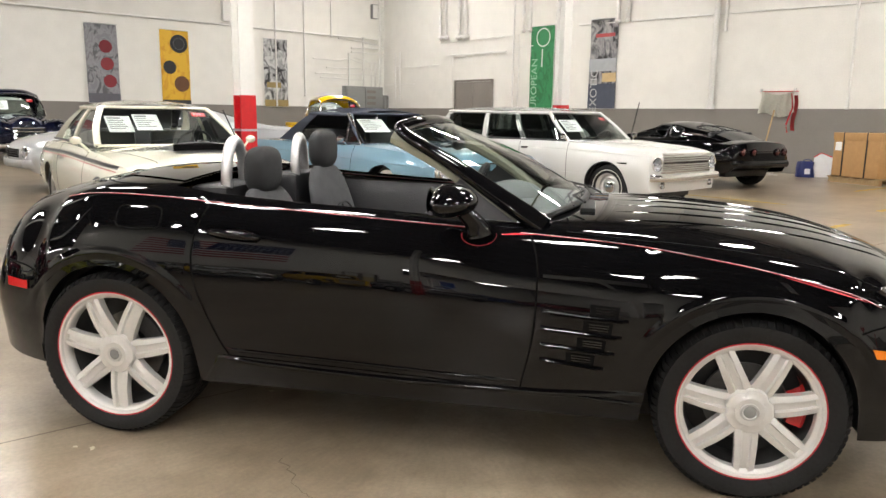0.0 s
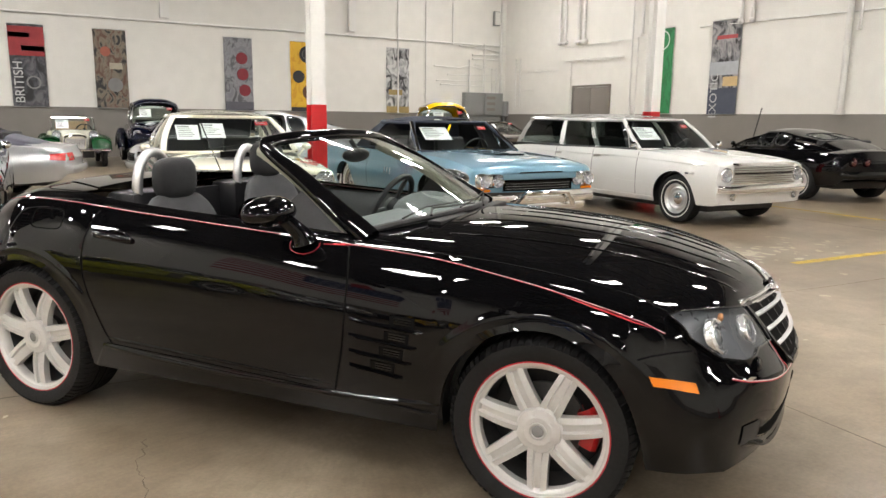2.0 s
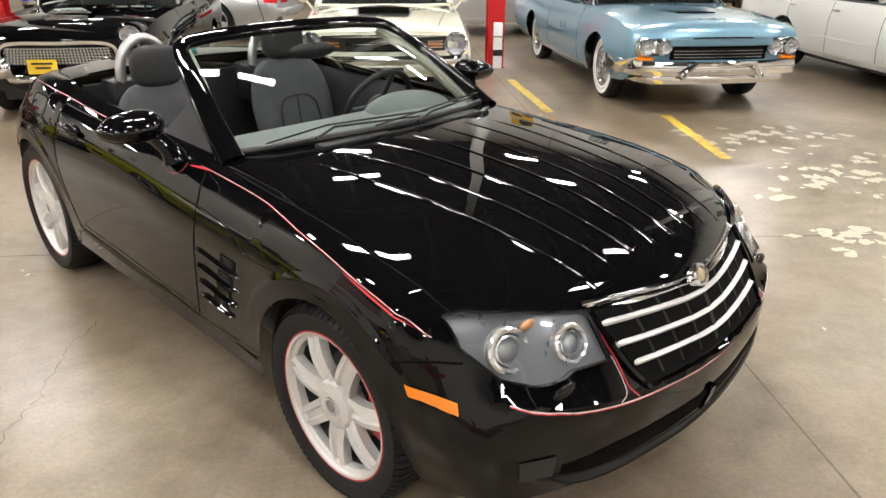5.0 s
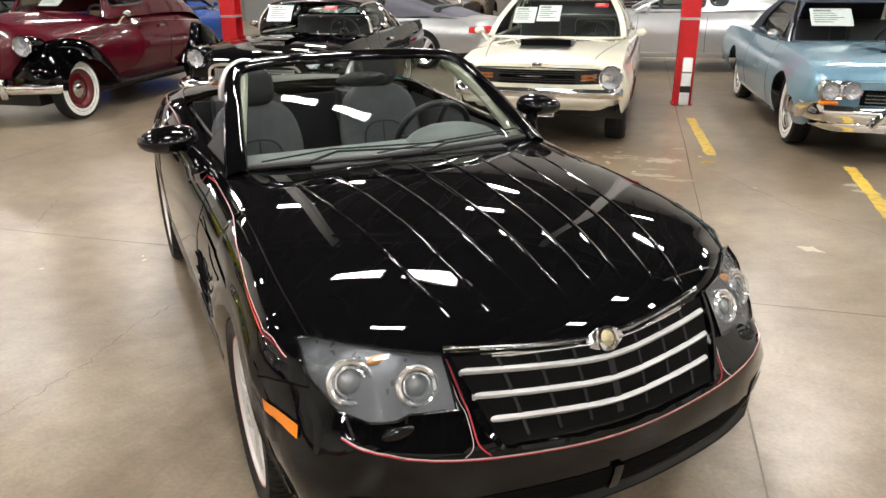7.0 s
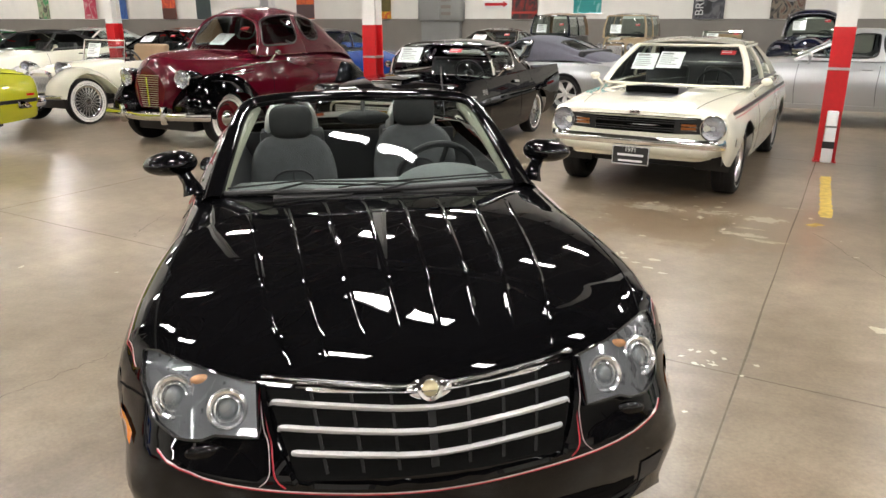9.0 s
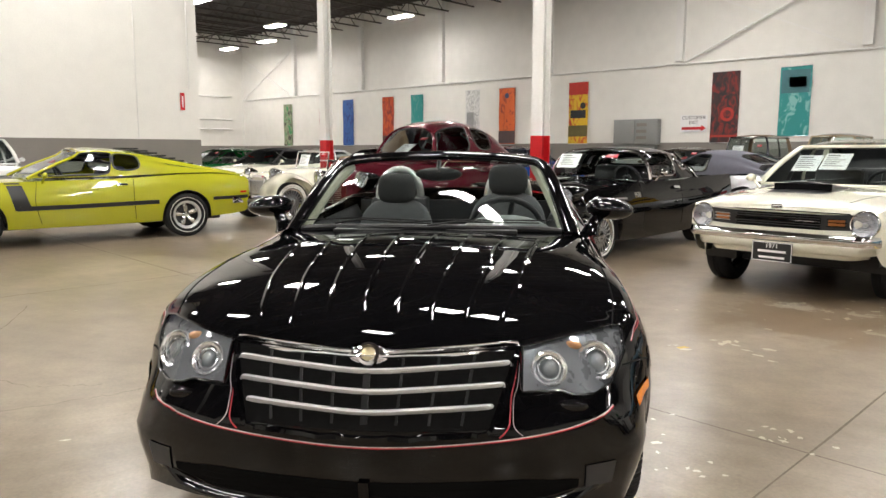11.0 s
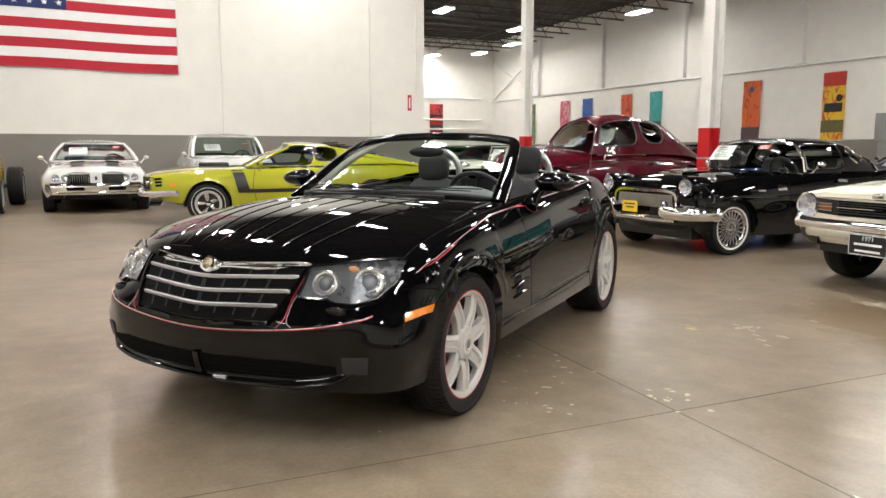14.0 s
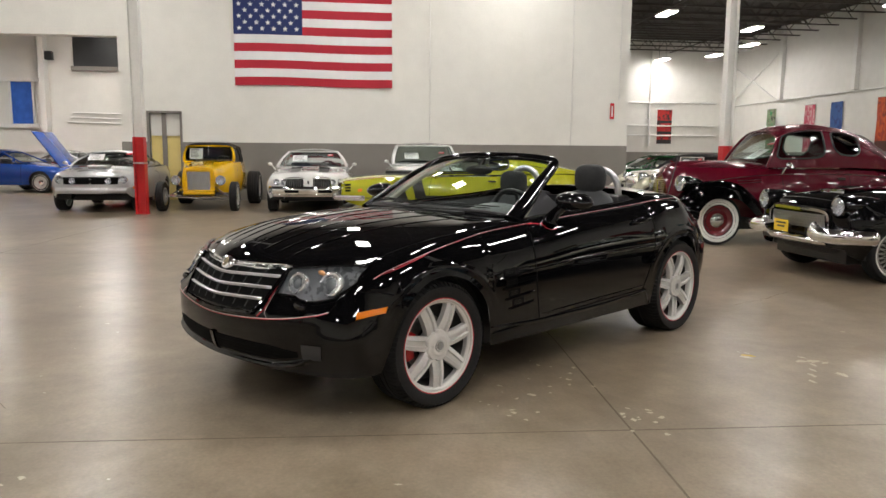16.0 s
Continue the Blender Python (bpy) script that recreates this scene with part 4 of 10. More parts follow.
sack = thing("paper_sack", pose(15.55, 4.45, 0, 0, 0, 30), "crumpled white paper sack with a red edge leaning on the wall", "sack")
bm = bmesh.new()
rows = []
for k in range(10):
    t = k / 9
    rows.append([(0.1 * t + (0.12 - 0.1 * t) * math.cos(a) + 0.02 * math.sin(9 * t + 4 * a), 0.26 * math.sin(a) - 0.1 * t + 0.02 * math.sin(6 * t + 5 * a), 0.5 * t + 0.05 * t * math.sin(3 * a)) for a in np.linspace(0, math.tau, 21)[:-1]])
grid_mesh(bm, rows, close_v=True)
part("paper", bm, M_FWHITE, sack)
bm = bmesh.new()
tube(bm, [Vector(p) + Vector((0, 0, 0.004)) for p in rows[-1]], 0.012, 6, closed=True)
part("red_edge", bm, M_TAGR, sack)
for x, y, a, l in ((14.9, 5.3, 20, 0.35), (15.2, 5.6, -30, 0.28), (15.1, 6.0, 60, 0.3), (15.4, 4.0, 10, 0.4)):
    t = thing("paper_litter", pose(x, y, 0.002, 0, 0, a), "flattened pale wrapping lying on the floor", "litter", "litter by the wall")
    bm = bmesh.new()
    grid_mesh(bm, [[(l * (i / 8 - 0.5), 0.22 * (j / 6 - 0.5), 0.012 + 0.03 * abs(noise.noise(Vector((i * 0.7 + x, j * 0.8, y))))) for j in range(7)] for i in range(9)])
    part("wrapping", bm, M_FWHITE, t)
stick = thing("broom_handle", pose(XB - 0.05, 9.9, 0), "thin dark pole leaning on the wall", "pole")
bm = bmesh.new()
tube(bm, [(-0.35, 0.1, 0.02), (-0.05, -0.1, 1.75)], 0.014, 6)
part("pole", bm, M_DARK, stick)

# ---- car building ----
from mathutils.bvhtree import BVHTree


class Body:
    """A car body lofted along its length. rows: x, bottom z, shoulder z, centre z, half-width at bottom, middle and shoulder.
    arches: (x, z, radius). bow: how far nose and tail curve back towards the sides, and from where."""

    def __init__(self, rows, arches=(), bow=(0.1, 0.1), start=(0.8, -0.8), power=2.2, crown=2.2, hole=None, step=0.04, mid=0.5, sweep=None, tuck=0.0, relax=0, puff=0.0):
        self.relax, self.puff = relax, puff
        self.rows, self.arches = rows, arches
        self.x0, self.x1 = rows[0][0], rows[-1][0]
        self.bow, self.start, self.power, self.crown, self.hole, self.mid = bow, start, power, crown, hole, mid
        self.sweep, self.tuck = sweep, tuck
        self.wmax = max(r[5] for r in rows)
        xs = set(np.round(np.arange(self.x0, self.x1, step), 4)) | {self.x1}
        for ax, az, r in arches:
            for k in range(-40, 41):
                xs.add(round(ax + r * 1.12 * math.sin(k / 40 * math.pi / 2), 4))
        for e in (self.x0, self.x1):
            for k in (0.004, 0.012, 0.025):
                xs.add(round(e + (k if e == self.x0 else -k), 4))
        if hole:
            xs |= {hole[0], hole[1]}
        self.xs = sorted(v for v in xs if self.x0 <= v <= self.x1)
        if relax:
            keep = [self.xs[0]]
            for v in self.xs[1:]:
                if v in hole or v == self.x1:
                    if v - keep[-1] < 0.009:
                        keep.pop()
                    keep.append(v)
                elif v - keep[-1] > 0.009:
                    keep.append(v)
            self.xs = keep

    def shift(self, s, y):
        w = 0.0
        if self.sweep and s > self.start[0]:
            w, p = smooth_table(self.sweep, s)
            return s - w * (abs(y) / (self.wmax * 0.93)) ** p
        if s > self.start[0]:
            w = self.bow[0] * ((s - self.start[0]) / (self.x1 - self.start[0])) ** 1.4
        elif s < self.start[1]:
            w = -self.bow[1] * ((self.start[1] - s) / (self.start[1] - self.x0)) ** 1.4
        return s - w * (abs(y) / (self.wmax * 0.93)) ** self.power

    def chin(self, s, z):
        if not self.tuck or s < self.x1 - 0.3:
            return 0.0
        return self.tuck * max(0.0, (0.42 - z) / 0.2) ** 2 * (s - self.x1 + 0.3) / 0.3

    def column(self, s):
        zb, zs, zc, wb, wm, ws = smooth_table(self.rows, s)
        xa = self.shift(s, wb)
        lo = zb
        for ax, az, r in self.arches:
            if abs(xa - ax) < r:
                lo = max(lo, az + math.sqrt(r * r - (xa - ax) ** 2))
        lo = min(lo, zs - 0.02)
        pts = []
        ns = 9
        for j in range(ns + 1):
            z = lo + (zs - lo) * j / ns
            t = (z - zb) / max(zs - zb, 1e-4)
            if t < self.mid:
                y = wm + (wb - wm) * ((self.mid - t) / self.mid) ** 2
            else:
                y = wm + (ws - wm) * ((t - self.mid) / (1 - self.mid)) ** 2.2
            pts.append((self.shift(s, y) - self.chin(s, z), y, z))
        nd = 10
        for j in range(1, nd + 1):
            q = j / nd
            y = ws * (1 - q)
            z = zs + (zc - zs) * (1 - (1 - q) ** self.crown)
            pts.append((self.shift(s, y), y, z))
        return pts

    def mesh(self):
        bm = bmesh.new()
        cols = [self.column(s) for s in self.xs]
        rows = [c + [(x, -y, z) for x, y, z in reversed(c[:-1])] for c in cols]
        vs = grid_mesh(bm, rows)
        for s in (self.x0, self.x1):
            col = self.column(s)
            cap = []
            for x, y, z in col[:10]:
                cap.append([(self.shift(s, y * v) - self.chin(s, z), y * v, z) for v in np.linspace(-1, 1, 25)])
            _, zs, zc, _, _, ws = smooth_table(self.rows, s)
            cap.append([(self.shift(s, ws * v) - (0.012 if s > 0 else -0.012), ws * v, zs + (zc - zs) * (1 - abs(v) ** self.crown)) for v in np.linspace(-1, 1, 25)])
            grid_mesh(bm, cap)
        bmesh.ops.remove_doubles(bm, verts=bm.verts[:], dist=0.0005)
        for _ in range(self.relax):
            bmesh.ops.smooth_vert(bm, verts=[v for v in bm.verts if not v.is_boundary], factor=0.5, use_axis_x=True, use_axis_y=True, use_axis_z=True)
        for _ in range(self.relax * 3):
            bmesh.ops.smooth_vert(bm, verts=[v for v in bm.verts if not v.is_boundary and v.co.x > self.x1 - 0.5 and abs(v.co.y) > self.wmax * 0.66], factor=0.5, use_axis_x=True, use_axis_y=True, use_axis_z=True)
            bmesh.ops.smooth_vert(bm, verts=[v for v in bm.verts if not v.is_boundary and v.co.x < self.x0 + 0.55 and abs(v.co.y) > self.wmax * 0.55], factor=0.5, use_axis_x=True, use_axis_y=True, use_axis_z=True)
        for _ in range(self.relax * 6):
            bmesh.ops.smooth_vert(bm, verts=[v for v in bm.verts if v.co.x > self.x1 - 0.42 and abs(v.co.y) > self.wmax * 0.72 and 0.44 < v.co.z < 0.68], factor=0.5, use_axis_x=True, use_axis_y=True, use_axis_z=True)
        bmesh.ops.recalc_face_normals(bm, faces=bm.faces[:])
        bm.normal_update()
        if self.puff:
            # fuller corners of the bumper
            for v in bm.verts:
                a = max(0.0, min(1.0, (v.co.x - self.x1 + 0.5) / 0.22)) * max(0.0, min(1.0, (abs(v.co.y) - 0.2) / 0.36))
                v.co += Vector((v.normal.x, v.normal.y, 0)) * self.puff * a * a * (3 - 2 * a) * max(0.35, min(1.0, 1 - (v.co.z - 0.5) / 0.12))
            bm.normal_update()
        self.tree = BVHTree.FromBMesh(bm)
        if self.hole:
            h0, h1, hw = self.hole
            dead = [f for f in bm.faces if len(f.verts) == 4 and h0 < f.calc_center_median().x < h1 and abs(f.calc_center_median().y) < hw and f.calc_center_median().z > 0.5 and abs(f.normal.z) > 0.3]
            bmesh.ops.delete(bm, geom=dead, context="FACES")
        return bm

    def cast(self, o, d):
        p, n, _, _ = self.tree.ray_cast(Vector(o), Vector(d))
        if p is None:
            p, n, _, _ = self.tree.find_nearest(Vector(o))
        if n.dot(Vector(d)) > 0:
            n = -n
        return p, n

    def side(self, x, z, s=1):
        return self.cast((x, 2.0 * s, z), (0, -s, 0))

    def front(self, y, z):
        return self.cast((4.0, y, z), (-1, 0, 0))

    def back(self, y, z):
        return self.cast((-4.0, y, z), (1, 0, 0))

    def top(self, x, y):
        return self.cast((x, y, 3.0), (0, 0, -1))


def ribbon(bm, hits, w, lift, horiz=False):
    """A thin raised band that follows surface hits (place, normal)."""
    rows = []
    for i, (p, n) in enumerate(hits):
        a, b = hits[max(i - 1, 0)][0], hits[min(i + 1, len(hits) - 1)][0]
        d = (b - a)
        d = d.normalized() if d.length > 1e-6 else Vector((1, 0, 0))
        s = n.cross(d).normalized() * w / 2
        rows.append([p + s - n * 0.004, p + s + n * lift, p - s + n * lift, p - s - n * 0.004])
    grid_mesh(bm, rows)


def rounded(bm, hits, w, h, taper=0.15):
    """A soft raised ridge along surface hits, fading out at its ends."""
    rows = []
    n = len(hits) - 1
    for i, (p, nn) in enumerate(hits):
        a, b = hits[max(i - 1, 0)][0], hits[min(i + 1, n)][0]
        d = (b - a).normalized()
        s = nn.cross(d).normalized()
        k = min(1.0, i / n / taper, (1 - i / n) / taper)
        rows.append([p + s * (w / 2 * v) + nn * (h * k * (0.5 + 0.5 * math.cos(v * math.pi)) - 0.0006 * (1 if abs(v) > 0.95 else 0) + 0.0003) for v in np.linspace(-1, 1, 9)])
    grid_mesh(bm, rows)


def pinstripe(body, car, hits, wide=1.0):
    """Twin painted lines side by side: a pale one above a red one."""
    for mm, off, w in ((M_PINW, 0.001, 0.0016), (M_PINR, -0.0009, 0.0019)):
        bm = bmesh.new()
        moved = []
        for i, (p, n) in enumerate(hits):
            d = (hits[min(i + 1, len(hits) - 1)][0] - hits[max(i - 1, 0)][0]).normalized()
            s = n.cross(d).normalized()
            if s.z < 0:
                s = -s
            moved.append((p + s * off * wide, n))
        ribbon(bm, moved, w * wide, 0.0009)
        part("pinstripe", bm, mm, car)


def flare(body, car, hits, wmax):
    """A painted red tail that swells and thins."""
    bm = bmesh.new()
    rows = []
    n = len(hits) - 1
    for i, (p, nn) in enumerate(hits):
        d = (hits[min(i + 1, n)][0] - hits[max(i - 1, 0)][0]).normalized()
        s = nn.cross(d).normalized()
        if s.z > 0:
            s = -s
        k = wmax * max(0.03, math.sin(math.pi * i / n) ** 0.8)
        rows.append([p + nn * 0.0011, p + s * k + nn * 0.0011])
    grid_mesh(bm, rows)
    part("stripe_flare", bm, M_PINR, car)


def region(body, car, name, ys, top, low, material, lift, n=14, m=8, label=""):
    """A plate on the nose between an upper and a lower outline given over y."""
    bm = bmesh.new()
    rows = []
    for i in range(n + 1):
        y = ys[0] + (ys[1] - ys[0]) * i / n
        a = float(np.interp(abs(y), [q[0] for q in top], [q[1] for q in top]))
        b = float(np.interp(abs(y), [q[0] for q in low], [q[1] for q in low]))
        row = []
        for j in range(m + 1):
            p, nn = body.front(y, a + (b - a) * j / m)
            nn = (nn * 0.35 + Vector((0.75, 0.35 * (1 if y > 0 else -1), 0.45)) * (abs(y) > 0.43 and lift > 0)).normalized()
            row.append(p + nn * lift)
        rows.append(row)
    grid_mesh(bm, rows)
    return part(name, bm, material, car, label)


def lerp_path(pts, n):
    """n points a stretch along a polyline."""
    out = []
    for a, b in zip(pts[:-1], pts[1:]):
        for k in range(n):
            out.append(tuple(p + (q - p) * k / n for p, q in zip(a, b)))
    return out + [tuple(pts[-1])]


def spline(pts, n=6):
    """Catmull-Rom through points of any size."""
    P = [np.array(p, float) for p in pts]
    P = [2 * P[0] - P[1]] + P + [2 * P[-1] - P[-2]]
    out = []
    for i in range(1, len(P) - 2):
        for k in range(n):
            t = k / n
            out.append(tuple(0.5 * (2 * P[i] + (P[i + 1] - P[i - 1]) * t + (2 * P[i - 1] - 5 * P[i] + 4 * P[i + 1] - P[i + 2]) * t * t + (3 * P[i] - P[i - 1] - 3 * P[i + 1] + P[i + 2]) * t**3)))
    return out + [tuple(P[-2])]


def side_line(body, car, name, pts, material, w=0.006, lift=0.0015, n=6, sides=(1, -1), label=""):
    for s in sides:
        bm = bmesh.new()
        ribbon(bm, [body.side(x, z, s) for x, z in spline(pts, n)], w, lift)
        part(name, bm, material, car, label)


def top_line(body, car, name, pts, material, w=0.006, lift=0.0015, n=8, mirror=True):
    for s in (1, -1) if mirror else (1,):
        bm = bmesh.new()
        ribbon(bm, [body.top(x, y * s) for x, y in spline(pts, n)], w, lift)
        part(name, bm, material, car)


def front_line(body, car, name, pts, material, w=0.006, lift=0.0015, n=8, back=False):
    bm = bmesh.new()
    ribbon(bm, [(body.back if back else body.front)(y, z) for y, z in spline(pts, n)], w, lift)
    return part(name, bm, material, car)


def side_patch(body, car, name, quad, material, lift=0.004, n=8, sides=(1, -1), label=""):
    """A raised plate on the flank: quad of (x, z), in order round it."""
    for s in sides:
        bm = bmesh.new()
        a, b, c, d = [np.array(q, float) for q in quad]
        rows = []
        for i in range(n + 1):
            row = []
            for j in range(n + 1):
                u, v = i / n, j / n
                q = (a * (1 - u) + b * u) * (1 - v) + (d * (1 - u) + c * u) * v
                p, nn = body.side(q[0], q[1], s)
                row.append(p + nn * lift)
            rows.append(row)
        grid_mesh(bm, rows)
        part(name, bm, material, car, label)


def front_patch(body, car, name, quad, material, lift=0.004, n=10, back=False, label="", uv=None):
    bm = bmesh.new()
    a, b, c, d = [np.array(q, float) for q in quad]
    rows = []
    for i in range(n + 1):
        row = []
        for j in range(n + 1):
            u, v = i / n, j / n
            q = (a * (1 - u) + b * u) * (1 - v) + (d * (1 - u) + c * u) * v
            p, nn = (body.back if back else body.front)(q[0], q[1])
            row.append(p + nn * lift)
        rows.append(row)
    grid_mesh(bm, rows)
    return part(name, bm, material, car, label)


def top_patch(body, car, name, quad, material, lift=0.003, n=10):
    bm = bmesh.new()
    a, b, c, d = [np.array(q, float) for q in quad]
    rows = []
    for i in range(n + 1):
        row = []
        for j in range(n + 1):
            u, v = i / n, j / n
            q = (a * (1 - u) + b * u) * (1 - v) + (d * (1 - u) + c * u) * v
            p, nn = body.top(q[0], q[1])
            row.append(p + nn * lift)
        rows.append(row)
    grid_mesh(bm, rows)
    return part(name, bm, material, car)


# ---- wheels: built once a style, the meshes shared by the four ----
STYLES = {}


def tyre_bm(R, rim, w, ww=None):
    bm = bmesh.new()
    h = w / 2
    sh = R - (R - rim) * 0.22
    prof = [(rim, -h * 0.86), (rim + (R - rim) * 0.35, -h), (sh, -h * 0.98), (R - 0.006, -h * 0.82), (R, -h * 0.6), (R, -h * 0.22), (R - 0.006, -h * 0.2), (R - 0.006, -h * 0.14), (R, -h * 0.12),
            (R, h * 0.12), (R - 0.006, h * 0.14), (R - 0.006, h * 0.2), (R, h * 0.22), (R, h * 0.6), (R - 0.006, h * 0.82), (sh, h * 0.98), (rim + (R - rim) * 0.35, h), (rim, h * 0.86)]
    revolve(bm, prof, 56)
    if ww == "tread":
        # shoulder blocks of the tread
        for side in (1, -1):
            rows = []
            for k in range(76):
                for f, up in ((0.1, 0.0), (0.16, 1.0), (0.84, 1.0), (0.9, 0.0)):
                    a = (k + f) * math.tau / 76
                    rows.append([(r * math.cos(a + t), y * side, r * math.sin(a + t)) for r, y, t in ((R - 0.02 + 0.006 * up, h * 0.97 + h * 0.02 * up, 0), (R - 0.008 + 0.01 * up, h * 0.8, 0), (R - 0.006 + 0.0085 * up, h * 0.3, 0.02))])
            grid_mesh(bm, rows + rows[:1])
        bmesh.ops.remove_doubles(bm, verts=bm.verts[:], dist=0.0002)
    return bm


def disc_part(prof, n=40):
    bm = bmesh.new()
    revolve(bm, prof, n)
    return bm


def spoke_bm(n, r0, r1, w0, w1, y0, y1, ridge=0.012, depth=0.03, off=0.0):
    """Flat spokes with a raised middle rib, from hub to rim; +y is the outside."""
    bm = bmesh.new()
    for k in range(n):
        a = off + k * math.tau / n
        c, s = math.cos(a), math.sin(a)
        rows = []
        for i in range(6):
            t = i / 5
            r, w, y = r0 + (r1 - r0) * t, w0 + (w1 - w0) * t, y0 + (y1 - y0) * t + 0.012 * math.sin(t * math.pi)
            sec = [(-w / 2, y - depth), (-w / 2, y), (-w * 0.22, y + ridge * 0.4), (-w * 0.16, y - ridge * 0.5), (w * 0.16, y - ridge * 0.5), (w * 0.22, y + ridge * 0.4), (w / 2, y), (w / 2, y - depth)]
            rows.append([(r * c - q * s, yy, r * s + q * c) for q, yy in sec])
        grid_mesh(bm, rows, close_v=True)
    return bm


def wire_bm(n, r0, r1, y0, y1):
    bm = bmesh.new()
    for k in range(n):
        a = k * math.tau / n
        b = a + (0.35 if k % 2 else -0.35)
        tube(bm, [(r0 * math.cos(a), y0, r0 * math.sin(a)), (r1 * math.cos(b), y1, r1 * math.sin(b))], 0.0035, 5)
    return bm


def wheel_style(key):
    """Makes the pieces of a wheel style: a list of (name, mesh)."""
    if key in STYLES:
        return STYLES[key]
    kind, R, rim, w = key[:4]
    h = w / 2
    parts_ = [("tyre", tyre_bm(R, rim, w, "tread" if kind == "seven" else None), M_RUBBER)]
    barrel = disc_part([(rim + 0.004, h * 0.9), (rim - 0.008, h * 0.84), (rim - 0.02, h * 0.7), (rim - 0.03, -h * 0.7), (rim, -h * 0.9)])
    hub = disc_part([(0.0, h * 0.1), (rim * 0.3, h * 0.1), (rim * 0.35, 0)])
    if kind == "seven":
        lip = disc_part([(rim + 0.004, h * 0.9), (rim - 0.004, h * 0.88), (rim - 0.009, h * 0.8), (rim - 0.014, h * 0.79), (rim - 0.022, h * 0.72), (rim - 0.024, h * 0.5)], 56)
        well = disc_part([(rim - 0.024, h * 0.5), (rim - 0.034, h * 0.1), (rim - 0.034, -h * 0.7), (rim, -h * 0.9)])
        cover = disc_part([(0, h * 0.88), (0.03, h * 0.88), (0.046, h * 0.9), (0.05, h * 0.9), (0.056, h * 0.86), (0.068, h * 0.85), (0.076, h * 0.83), (0.08, h * 0.76), (0.08, h * 0.2)], 60)
        for v in cover.verts:
            r = math.hypot(v.co.x, v.co.z)
            if r > 0.05:
                k = 1 - 0.1 * max(0.0, math.cos(5 * math.atan2(v.co.z, v.co.x))) ** 3
                v.co.x, v.co.z = v.co.x * k, v.co.z * k
